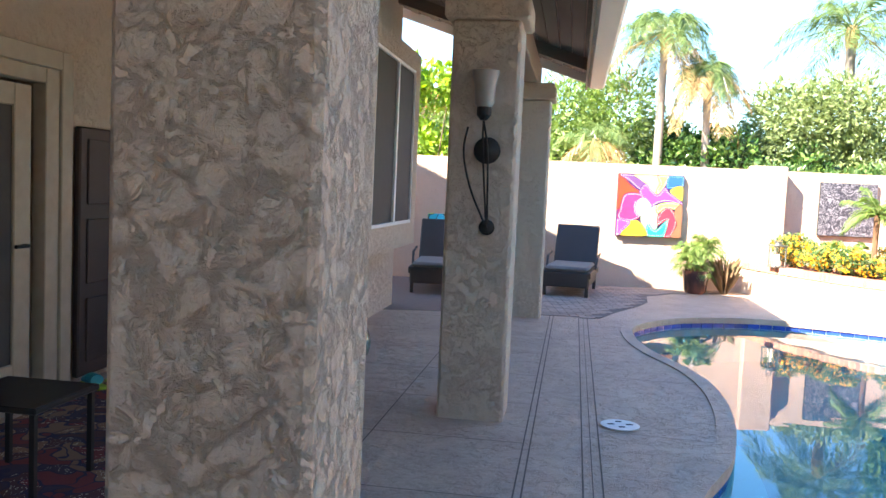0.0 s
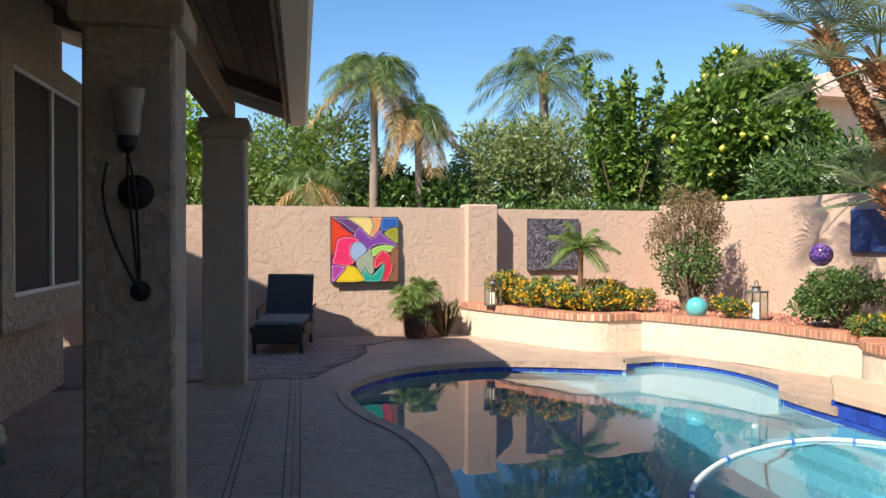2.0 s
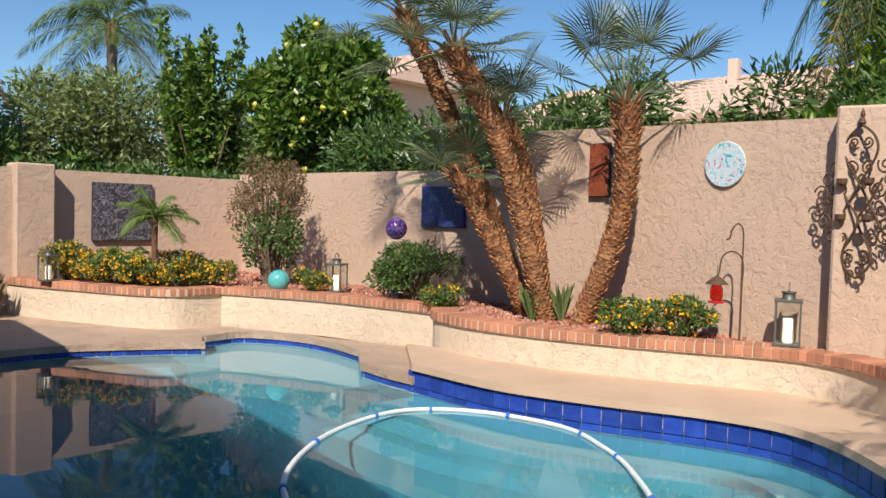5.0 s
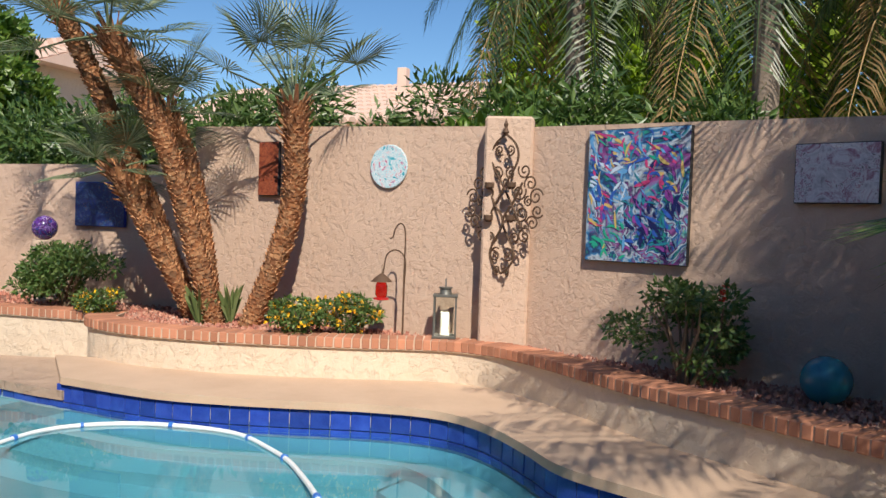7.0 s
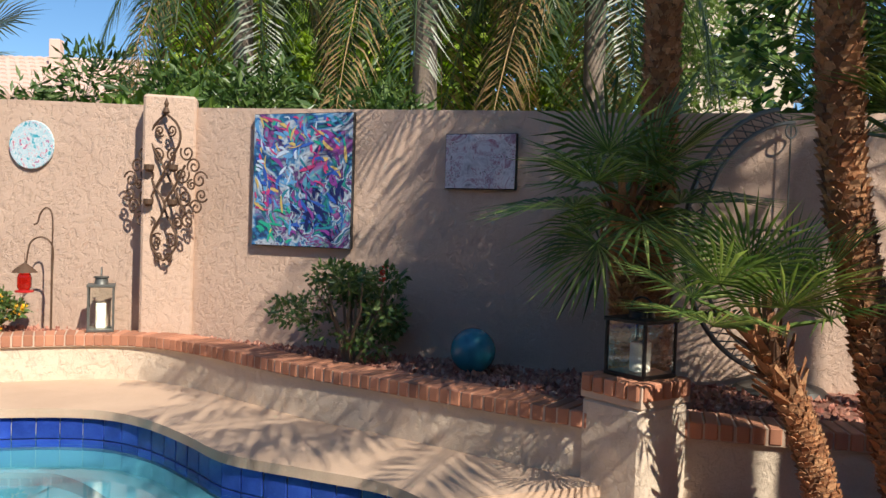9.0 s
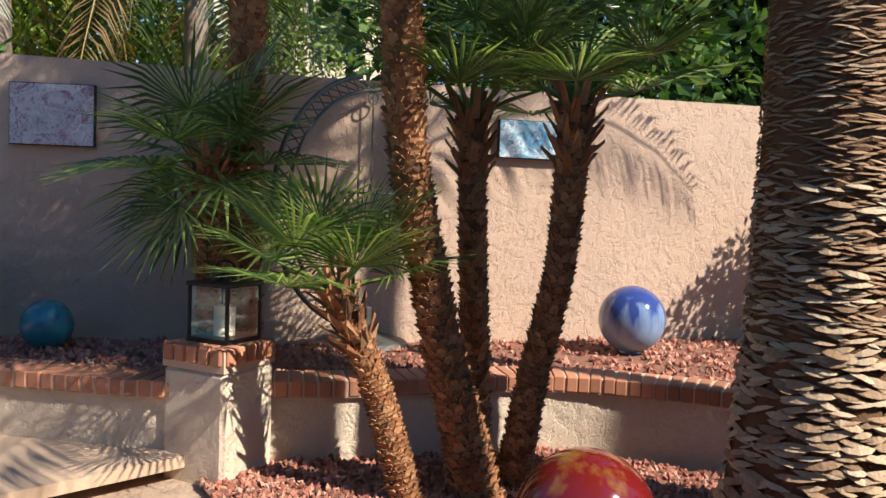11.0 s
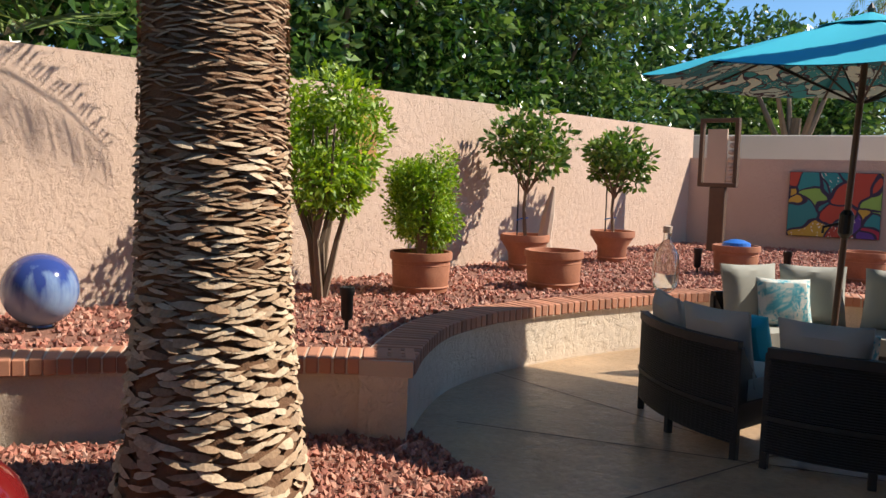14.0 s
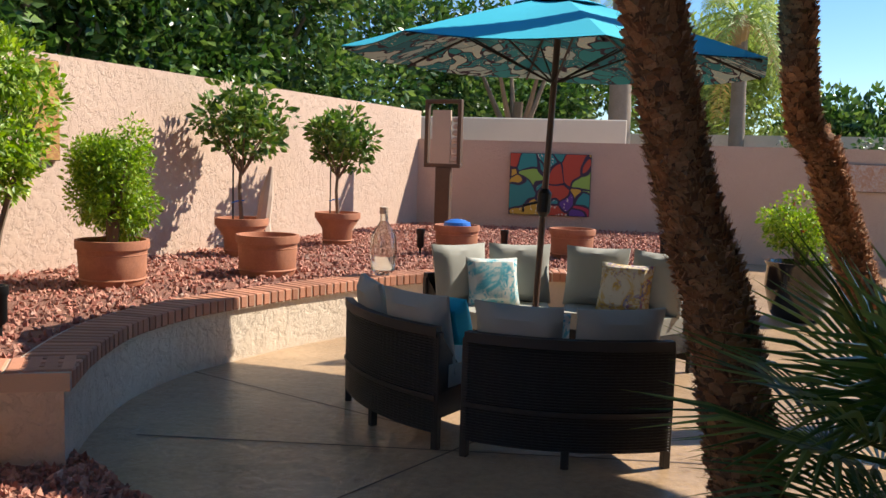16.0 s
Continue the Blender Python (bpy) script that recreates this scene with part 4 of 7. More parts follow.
def groove(a, b, w=0.014, z=0.003):
    """A saw-cut joint in the slab."""
    d = (V((*b, 0)) - V((*a, 0))).normalized()
    s = V((-d.y, d.x, 0)) * w / 2
    return [(a[0] - s.x, a[1] - s.y, z), (b[0] - s.x, b[1] - s.y, z), (b[0] + s.x, b[1] + s.y, z), (a[0] + s.x, a[1] + s.y, z)]


JOINT = plain("joint_dirt", (0.15, 0.11, 0.09), 0.95)


def joints(name, lines, z):
    b = Build()
    for a, c, w in lines:
        b.add(groove(a, c, w, z), [(0, 1, 2, 3)])
    return tagged(new(name, b.mesh(name, JOINT)), "dark saw-cut slab joints", "joint", kind="structure")


U, X = V((0.150, 0.989, 0)), V((0.989, -0.150, 0))
O = V((0.41, 5.24, 0))


def house(x, y, z=0.0):
    """From the house's own axes to the garden's."""
    return O + X * x + U * y + V((0, 0, z))


HROT = math.degrees(math.atan2(-0.150, 0.989))


def hp(x, y):
    p = house(x, y)
    return (p.x, p.y)


lines = []
for off in (0.16, 0.20, 0.50, 0.55, 0.60):
    lines.append((hp(off, -6), hp(off, 4.75), 0.009 if off != 0.55 else 0.005))
for y in np.arange(-5.0, 4.8, 0.92):
    lines.append((hp(-3.0, y), hp(0.16, y), 0.008))
lines.append((hp(-0.75, -6), hp(-0.75, 4.75), 0.008))
for y, e in ((0.0, 1.5), (1.6, 1.7), (3.1, 1.55), (4.55, 1.3), (-1.8, 1.4)):
    lines.append((hp(0.62, y), hp(e, y - 0.05), 0.007))
joints("deck_joint", lines, 0.003)
joints("patio_joint", [((2.9, -3.6), (-0.5, -4.1), 0.012), ((1.9, -2.5), (0.2, -6.0), 0.012), ((3.3, -4.9), (1.6, -4.2), 0.01), ((-0.6, -2.0), (-2.0, -9), 0.012)], 0.009)

# ---------------------------------------------------------------- pool
pool = thing("swimming_pool", pose(0, 0, 0), "freeform pool with blue tile and a concrete coping", "pool", kind="structure")
shell = Build()
n = len(POOL_LOOP)
ring = POOL_LOOP
cx, cy = 3.9, 6.0
for z0, z1, k0, k1 in ((-0.05, -0.9, 1.0, 1.0), (-0.9, -1.5, 1.0, 0.82)):
    a = [(cx + (x - cx) * k0, cy + (y - cy) * k0, z0) for x, y in ring]
    c = [(cx + (x - cx) * k1, cy + (y - cy) * k1, z1) for x, y in ring]
    shell.add(a + c, [(i, (i + 1) % n, n + (i + 1) % n, n + i) for i in range(n)])
tri = geometry.tessellate_polygon([[V((x, y, 0)) for x, y in ring]])
shell.add([(cx + (x - cx) * 0.82, cy + (y - cy) * 0.82, -1.5) for x, y in ring], [tuple(t) for t in tri])
part("basin", shell, PLASTER, pool, "pale aqua plaster basin")
steps = Build()
for w, z in ((0.5, -0.32), (0.8, -0.58), (1.05, -0.84)):
    inner = plan(BEAM_LINE)
    steps.strip(inner, offset(inner, -w), -1.45, z)
steps.strip(plan(smooth_line([(5.2, 9.8), (5.75, 10.1), (6.3, 10.15), (6.66, 9.6), (6.7, 8.95), (6.6, 8.2), (6.1, 7.4)], 5)), plan(smooth_line([(5.1, 9.3), (5.2, 9.1), (5.4, 8.9), (5.55, 8.6), (5.6, 8.3), (5.6, 7.9), (5.6, 7.4)], 5)), -1.45, -0.28)
part("bench_step", steps, STEP, pool, "stepped underwater bench")
water = part("water", raw_mesh("water", [(x, y, WATER_Z) for x, y in grow(ring, 0.01)], [tuple(t) if geometry.normal([V((*ring[i], 0)) for i in t]).z > 0 else tuple(t[::-1]) for t in tri], WATER), WATER, pool, "still clear turquoise water")
water.visible_shadow = False
# coping round the low edge
low = plan(smooth_line(POOL_A[1:], 6)) + plan(smooth_line(POOL_B, 6)) + [(6.09, 7.67), (6.02, 7.2), (6.0, 6.85)]
cop = Build()
low_a = plan(smooth_line(POOL_A[1:], 6))
low_b = low[len(low_a):]
cop.strip(offset(low_a, -0.035), offset(low_a, 0.09), -0.06, 0.012)
cop.strip(offset(low_b, -0.035), offset(low_b, 0.09), -0.06, 0.017)
cop.prism([(5.53, 9.735), (5.80, 10.175), (5.86, 10.50), (5.45, 10.42), (5.25, 10.15)], -0.05, 0.010)
part("coping", cop, DECK, pool, "rounded tan concrete coping")
band = resample(low, 0.1555)
tile_me = Build().box((0, 0, 0), (0.149, 0.014, 0.149), bevel=0.004).mesh("tile", TILE)
grout = Build().strip(offset(low, -0.006), offset(low, 0.05), -0.30, -0.055)
part("grout", grout, plain("grout", (0.42, 0.42, 0.44), 0.9), pool)


def lay_tiles(stations, rows, parent, side):
    for p, d in stations:
        for z in rows:
            o = new("tile", tile_me)
            q = p + V((d.y, -d.x, 0)) * side
            o.matrix_local = Matrix.Translation((q.x, q.y, z)) @ Matrix.Rotation(math.atan2(d.y, d.x), 4, "Z")
            o.parent = parent


lay_tiles(band, (-0.135,), pool, 0.010)
# raised beam and the bench behind it
bond = thing("raised_beam", pose(0, 0, 0), "raised pool beam faced with square cobalt blue tiles", "pool edge", kind="structure")
bl = [(6.0, 6.86)] + BEAM_LINE
part("core", Build().strip(bl, offset(bl, 0.25), -0.3, 0.075), plain("grout_beam", (0.42, 0.42, 0.44), 0.9), bond)
bench_back = [(6.75, 7.75), (6.9, 7.0), (6.95, 6.2), (7.1, 5.6), (7.3, 5.0), (7.5, 4.4), (7.6, 3.9), (7.5, 3.4), (7.2, 2.9), (6.8, 2.4), (6.3, 1.8), (5.8, 1.1), (5.3, 0.45), (5.1, 0.3)]
bb = plan(smooth_line(bench_back, 6))
front = [p for p, _ in resample(offset(bl, -0.045), 0.08)]
m_ = len(bb)
fr = [front[int(i * (len(front) - 1) / (m_ - 1))] for i in range(m_)]
part("bench_top", Build().strip([(p.x, p.y) for p in fr], bb, 0.075, 0.135), COPING, bond, "tan concrete bench with a rounded lip")
lay_tiles(resample(bl, 0.1555), (-0.003, -0.1585), bond, 0.006)
# ---------------------------------------------------------------- raised planters
BRICK_ME = Build().box((0, 0, 0), (0.066, 0.29, 0.09), bevel=0.007).mesh("brick", BRICK)


def planter(name, face, z0, top, label, width=0.27, skip_bricks=False):
    """A low stuccoed wall with a rowlock brick coping; face: its front line."""
    t = thing(name, pose(0, 0, 0), label, "planter wall", kind="structure")
    part("wall", Build().strip(face, offset(face, -width), z0, top - 0.095), CREAM, t, "textured cream stucco")
    part("mortar_bed", Build().strip(offset(face, 0.028), offset(face, -width), top - 0.095, top - 0.008), MORTAR, t)
    return t


def lay_bricks(t, face, top, width=0.27):
    for p, d in resample(offset(face, 0.036 - 0.145), 0.077):
        o = new("brick", BRICK_ME)
        o.matrix_local = Matrix.Translation((p.x, p.y, top - 0.045 + random.uniform(-0.002, 0.002))) @ Matrix.Rotation(math.atan2(d.y, d.x) + random.uniform(-0.015, 0.015), 4, "Z")
        o.parent = t


L1A = plan(smooth_line([(4.78, 13.4), (4.95, 12.7), (5.22, 11.95), (5.52, 11.2), (5.85, 10.85), (6.46, 10.84)], 6))[::-1]
L1B = plan(smooth_line([(6.46, 10.84), (6.75, 10.2), (7.03, 9.45), (7.18, 8.6), (7.28, 7.7)], 6))[::-1]
L2 = plan(smooth_line([(7.45, 7.85), (6.95, 7.55), (6.72, 6.85), (6.76, 6.1), (6.9, 5.5), (7.12, 4.85), (7.38, 4.25), (7.45, 3.85), (7.33, 3.45), (7.05, 3.05), (6.72, 2.68), (6.35, 2.25), (5.92, 1.62), (5.47, 0.98), (5.15, 0.5)], 6))[::-1]
L3 = plan(smooth_line([(5.15, 0.15), (5.0, -0.45), (4.92, -1.0), (4.78, -1.6), (4.35, -2.15), (3.6, -2.7), (2.95, -3.12)], 6))[::-1]
L4 = plan(smooth_line([(2.92, -3.05), (3.15, -3.6), (3.3, -4.2), (3.28, -4.8), (3.1, -5.4), (2.75, -6.2), (2.2, -7.1), (1.3, -7.65), (0.4, -7.8), (-0.4, -7.8)], 6))[::-1]
PLANTERS = [(planter("planter_wall_1", L1A, -0.02, 0.5, "curved cream stucco planter wall capped with red brick"), L1A, 0.5),
            (planter("planter_wall_2", L1B, -0.02, 0.5, "cream stucco planter wall capped with red brick"), L1B, 0.5),
            (planter("planter_wall_3", L2, 0.1, 0.5, "long cream stucco planter wall behind the pool bench"), L2, 0.5),
            (planter("planter_wall_4", L3, -0.02, 0.48, "stucco planter wall behind the fan palms"), L3, 0.48),
            (planter("planter_wall_5", L4, -0.02, 0.48, "curved stucco seat wall round the patio"), L4, 0.48)]
# pier
pier = thing("planter_pier", pose(5.13, 0.28, 0, 0, 0, 38), "square stucco pier with a brick cap", "pier", kind="structure")
part("shaft", Build().box((0, 0, 0.28), (0.40, 0.40, 0.60), bevel=0.02), CREAM, pier)
part("cap_bed", Build().box((0, 0, 0.635), (0.40, 0.40, 0.11)), MORTAR, pier)


# ---------------------------------------------------------------- garden walls
def garden_wall(name, line, tops, label, thick=0.2, base=-0.1, mat=STUCCO):
    """Wall along a line, garden side first; tops: its height at each point."""
    b = Build()
    back = offset(line, thick)
    n = len(line)
    vs = [(x, y, base) for x, y in line] + [(x, y, z) for (x, y), z in zip(line, tops)] + [(x, y, base) for x, y in back] + [(x, y, z) for (x, y), z in zip(back, tops)]
    fs = []
    for i in range(n - 1):
        fs += [(i, i + 1, n + i + 1, n + i), (2 * n + i + 1, 2 * n + i, 3 * n + i, 3 * n + i + 1), (n + i, n + i + 1, 3 * n + i + 1, 3 * n + i), (i + 1, i, 2 * n + i, 2 * n + i + 1)]
    fs += [(0, n, 3 * n, 2 * n), (n - 1, 3 * n - 1, 4 * n - 1, 2 * n - 1)]
    b.add(vs, fs)
    return tagged(new(name, b.mesh(name, mat)), label, "garden wall", kind="structure")


garden_wall("wall_north", [(4.88, 13.45), (-7.0, 13.75)][::-1], [1.98, 1.98], "tan trowelled stucco garden wall")
tagged(new("wall_pilaster", Build().box((5.12, 13.52, 0.97), (0.52, 0.36, 2.14), bevel=0.02).mesh("wall_pilaster", STUCCO)), "tan stucco wall pilaster", "pilaster", kind="structure")
garden_wall("wall_north_east", [(5.38, 13.6), (8.55, 13.5)], [1.98, 1.98], "tan stucco garden wall behind the flower bed")
garden_wall("wall_east_low", [(8.5, 13.6), (8.35, 7.3)], [2.07, 2.07], "lower run of tan stucco garden wall")
garden_wall("wall_east", [(8.33, 7.42), (7.8, 3.60)], [2.49, 2.39], "tall tan stucco garden wall with trowel marks")
garden_wall("wall_east_south", [(7.8, 3.55), (6.5, 0.38)], [2.38, 2.28], "tan stucco garden wall hung with paintings")
tagged(new("wall_pilaster", Build().box((7.76, 3.62, 1.17), (0.24, 0.42, 2.58), 12, bevel=0.02).mesh("wall_pilaster", STUCCO)), "shallow tan stucco pilaster", "pilaster", kind="structure")
garden_wall("wall_south_east", [(6.5, 0.4), (3.93, -14.1)], [2.27, 2.38], "long tan stucco garden wall behind the potted trees")
garden_wall("wall_south", [(4.1, -14.0), (-9.0, -14.0)], [1.9, 1.9], "shaded tan stucco garden wall")
garden_wall("wall_neighbour", [(9.0, -26.0), (-14.0, -22.0)], [2.5, 2.5], "sunlit pale wall of a neighbouring yard", mat=CREAM)

# ---------------------------------------------------------------- beds of red rock
def bed(name, loop, z, slope=None):
    return sheet(name, [loop], z, SOIL, label="bed of crushed red lava rock", category="rock bed")


bed("bed_north", [(4.98, 13.5), (8.5, 13.5), (8.4, 7.5), (7.5, 7.7)] + [(x, y) for x, y in offset(L1B, -0.2)] + [(x, y) for x, y in offset(L1A, -0.2)], 0.455)
bed("bed_east", [(8.4, 7.4), (7.85, 3.6), (6.55, 0.3), (5.4, 0.2)] + [(x, y) for x, y in offset(L2, -0.2)] + [(7.6, 7.75)], 0.455)
bed("bed_south", [(x, y) for x, y in offset(L4, -0.2)] + [(x, y) for x, y in offset(L3, -0.2)] + [(5.4, 0.3), (6.55, 0.4), (4.0, -14.0), (-0.5, -14.0)], 0.44)
FRONT_BED = [(4.95, 0.42), (4.2, 0.35), (3.2, 0.1), (2.5, -0.6), (2.1, -1.5), (1.95, -2.3), (2.3, -2.75), (2.75, -3.08), (2.95, -3.2), (4.9, -1.5), (5.15, 0.2)]
bed("bed_front", FRONT_BED, 0.035)


def inside(p, loop):
    c = False
    for (x0, y0), (x1, y1) in zip(loop, loop[1:] + loop[:1]):
        if (y0 > p[1]) != (y1 > p[1]) and p[0] < (x1 - x0) * (p[1] - y0) / (y1 - y0) + x0:
            c = not c
    return c


def rocks(name, loop, z, n, size, seed, keep=None):
    """Broken stones, each a small lump of its own."""
    rng = np.random.default_rng(seed)
    xs, ys = [p[0] for p in loop], [p[1] for p in loop]
    base = np.array([(1, 0, 0), (-1, 0, 0), (0, 1, 0), (0, -1, 0), (0, 0, 1), (0, 0, -1)], float)
    tri_ = [(0, 2, 4), (2, 1, 4), (1, 3, 4), (3, 0, 4), (2, 0, 5), (1, 2, 5), (3, 1, 5), (0, 3, 5)]
    vs, fs, k = [], [], 0
    while k < n:
        x, y = rng.uniform(min(xs), max(xs)), rng.uniform(min(ys), max(ys))
        if not inside((x, y), loop) or (keep and not keep(x, y)):
            n -= 0.2
            continue
        s = size * rng.uniform(0.5, 1.35)
        q = Euler(rng.uniform(0, 6.28, 3)).to_matrix()
        pts = base * rng.uniform(0.65, 1.25, (6, 1)) * (s, s * rng.uniform(0.6, 1), s * rng.uniform(0.45, 0.8))
        j = len(vs)
        for p in pts:
            v = q @ V(p)
            vs.append((v.x + x, v.y + y, v.z + z + rng.uniform(0, size * 0.7)))
        fs += [tuple(a + j for a in t) for t in tri_]
        k += 1
    return tagged(new(name, raw_mesh(name, vs, fs, ROCK)), "crushed red and pink lava rock", "rocks", kind="stuff")


rocks("lava_rocks", FRONT_BED, 0.035, 9000, 0.024, 1)
E_S = [(5.4, 0.2), (6.45, 0.35), (4.0, -13.8), (-0.4, -13.9), (-0.4, -8.0)] + [(x, y) for x, y in offset(L4, -0.25)] + [(x, y) for x, y in offset(L3, -0.25)]
rocks("lava_rocks", E_S, 0.44, 16000, 0.028, 2)
rocks("lava_rocks", [(8.3, 7.4), (7.75, 3.6), (6.5, 0.3), (5.4, 0.2)] + [(x, y) for x, y in offset(L2, -0.25)] + [(7.6, 7.7)], 0.455, 6000, 0.028, 3)
rocks("lava_rocks", [(5.4, 13.4), (8.4, 13.4), (8.3, 7.5)] + [(x, y) for x, y in offset(L1B, -0.25)], 0.455, 2500, 0.03, 4)

# ---------------------------------------------------------------- house
HM = Matrix.Translation(O) @ Matrix.Rotation(math.atan2(-0.150, 0.989), 4, "Z")


def hbox(x0, x1, y0, y1, z0, z1, bevel=0.0, b=None):
    return (b or Build()).box(((x0 + x1) / 2, (y0 + y1) / 2, (z0 + z1) / 2), (abs(x1 - x0), abs(y1 - y0), abs(z1 - z0)), bevel=bevel)


def hwall(name, boxes, mat, label, category):
    b = Build()
    for q in boxes:
        hbox(*q, b=b)
    ob = new(name, b.mesh(name, mat))
    ob.matrix_world = HM
    return tagged(ob, label, category, kind="structure")


hwall("house_wall_pool_side", [(-2.05, -1.8, 2.0, 4.86, -0.05, 4.1)], HOUSE, "shaded tan stucco house wall", "house wall")
hwall("house_wall_gable", [(-7.0, -2.05, 4.61, 4.86, -0.05, 4.1)], HOUSE, "tan stucco end wall of the house", "house wall")
hwall("house_wall_patio", [(-2.12, -2.05, 2.0, 2.25, -0.05, 4.1), (-3.9, -2.12, 2.0, 2.25, -0.05, 0.95), (-3.9, -2.12, 2.0, 2.25, 2.9, 4.1), (-6.0, -3.9, 2.0, 2.25, -0.05, 4.1)], HOUSE, "tan stucco house wall behind the loveseat", "house wall")
hwall("house_wall_door", [(-3.25, -3.0, -0.22, 2.0, -0.05, 4.1), (-3.25, -3.0, -2.06, -0.22, 2.12, 4.1), (-3.25, -3.0, -12, -2.06, -0.05, 4.1)], HOUSE, "tan stucco house wall with a glazed door", "house wall")
hwall("house_core", [(-7.0, -3.6, -12, 1.9, -0.05, 4.1)], HOUSE, "dark interior wall of the house", "house wall")
# bay window
bay = thing("window_bay", HM, "projecting stucco window bay with a white sliding screen", "window", kind="structure")
bb_ = Build()
for q in ((-1.8, -1.5, 2.18, 2.44, 0.8, 3.0), (-1.8, -1.5, 4.36, 4.58, 0.8, 3.0), (-1.8, -1.5, 2.44, 4.36, 0.8, 1.05), (-1.8, -1.5, 2.44, 4.36, 2.8, 3.0)):
    hbox(*q, b=bb_)
part("surround", bb_, HOUSE, bay)


def slider(parent, x, y0, y1, z0, z1, axis="y"):
    w = 0.035

    def bx(a0, a1, q0, q1, d=0.05):
        return hbox(x - d / 2, x + d / 2, a0, a1, q0, q1, 0.004) if axis == "y" else hbox(a0, a1, x - d / 2, x + d / 2, q0, q1, 0.004)

    f = part("window_frame", bx(y0, y1, z1 - w, z1), FRAMEWHITE, parent, "white aluminium frame")
    part("rail", bx(y0, y1, z0, z0 + w), FRAMEWHITE, f)
    part("jamb", bx(y0, y0 + w, z0 + w, z1 - w), FRAMEWHITE, f)
    part("jamb", bx(y1 - w, y1, z0 + w, z1 - w), FRAMEWHITE, f)
    m = y0 + (y1 - y0) * 0.52
    part("mullion", bx(m - 0.03, m + 0.03, z0 + w, z1 - w, 0.06), FRAMEWHITE, f)
    part("screen", bx(y0 + w, m - 0.03, z0 + w, z1 - w, 0.01), SCREEN, parent, "dark insect screen")
    part("screen", bx(m + 0.03, y1 - w, z0 + w, z1 - w, 0.01), SCREEN, parent, "dark insect screen")


slider(bay, -1.53, 2.44, 4.36, 1.05, 2.8)
w1 = thing("window_1", HM, "dark window in a white aluminium frame", "window", kind="structure")
slider(w1, 2.03, -3.9, -2.12, 0.95, 2.9, "x")
door = thing("door_1", HM, "glazed patio door in a cream painted frame", "door", kind="structure")
for n_, q in (("door_frame", (-3.05, -2.95, 0.10, 0.24, 0, 2.12)), ("door_frame", (-3.05, -2.95, -1.6, 0.10, 2.02, 2.12)), ("casing", (-3.0, -2.93, 0.24, 0.36, 0, 2.24)), ("casing", (-3.0, -2.93, -1.6, 0.24, 2.12, 2.24)), ("stile", (-3.06, -3.01, -0.12, 0.04, 0.03, 2.0)), ("bottom_rail", (-3.06, -3.01, -0.9, -0.12, 0.03, 0.26)), ("top_rail", (-3.06, -3.01, -0.9, -0.12, 1.86, 2.0)), ("threshold", (-3.2, -2.9, -1.6, 0.24, 0.0, 0.03))):
    q = (q[0], q[1], q[2] - 0.46, q[3] - 0.46, q[4], q[5])
    part(n_, hbox(*q, bevel=0.006), plain("cream_paint", (0.30, 0.255, 0.19), 0.5) if n_ == "door_frame" else bpy.data.materials["cream_paint"], door)
part("glass", hbox(-3.045, -3.03, -1.36, -0.58, 0.26, 1.86), SCREEN, door, "dark reflecting door glass")
part("handle", Build().tube([(-3.0, -0.51, 1.0), (-2.96, -0.51, 1.0), (-2.96, -0.63, 1.0)], 0.012, 8), DARKMETAL, door)
sh = thing("wall_shutter", HM, "dark carved wooden panel beside the door", "shutter")
part("panel", hbox(-2.99, -2.94, 0.0, 0.9, 0.05, 1.78, 0.01), plain("dark_wood", (0.035, 0.02, 0.016), 0.6), sh)
for z in (0.15, 0.7, 1.25):
    part("raised_field", hbox(-2.94, -2.925, 0.08, 0.82, z, z + 0.45, 0.006), bpy.data.materials["dark_wood"], sh)


def column(x, y):
    t = thing("patio_column", HM @ Matrix.Translation((x - 0.215, y + 0.215, 0)), "square tan stucco patio column with a stepped cap", "column", "patio columns", "structure")
    part("shaft", Build().box((0, 0, 1.255), (0.43, 0.43, 2.55), bevel=0.018), HOUSE, t)
    part("cap", Build().box((0, 0, 2.60), (0.53, 0.53, 0.14), bevel=0.012), HOUSE, t)
    part("cap_band", Build().box((0, 0, 2.695), (0.49, 0.49, 0.05), bevel=0.012), HOUSE, t)


for x, y in ((-0.09, -3.74), (0.0, 0.0), (0.05, 4.5)):
    column(x, y)
bm_ = thing("patio_beam", HM, "painted timber beam along the columns", "beam", kind="structure")
part("beam", hbox(-0.32, -0.11, -11.5, 5.3, 2.72, 3.0, 0.01), WOODTRIM, bm_)
# sloping patio roof
roof = thing("patio_roof", HM, "sloping patio roof with dark boarded soffit and a pale gutter", "roof", kind="structure")
SL = 0.33


def slope_box(x0, x1, y0, y1, lift, thick, b=None):
    z = lambda x: 2.97 + (0.6 - x) * SL + lift
    b = b or Build()
    vs = [(x0, y0, z(x0)), (x1, y0, z(x1)), (x1, y1, z(x1)), (x0, y1, z(x0))]
    vs += [(x, y, q + thick) for x, y, q in vs]
    return b.add(vs, [(3, 2, 1, 0), (4, 5, 6, 7), (0, 1, 5, 4), (1, 2, 6, 5), (2, 3, 7, 6), (3, 0, 4, 7)])


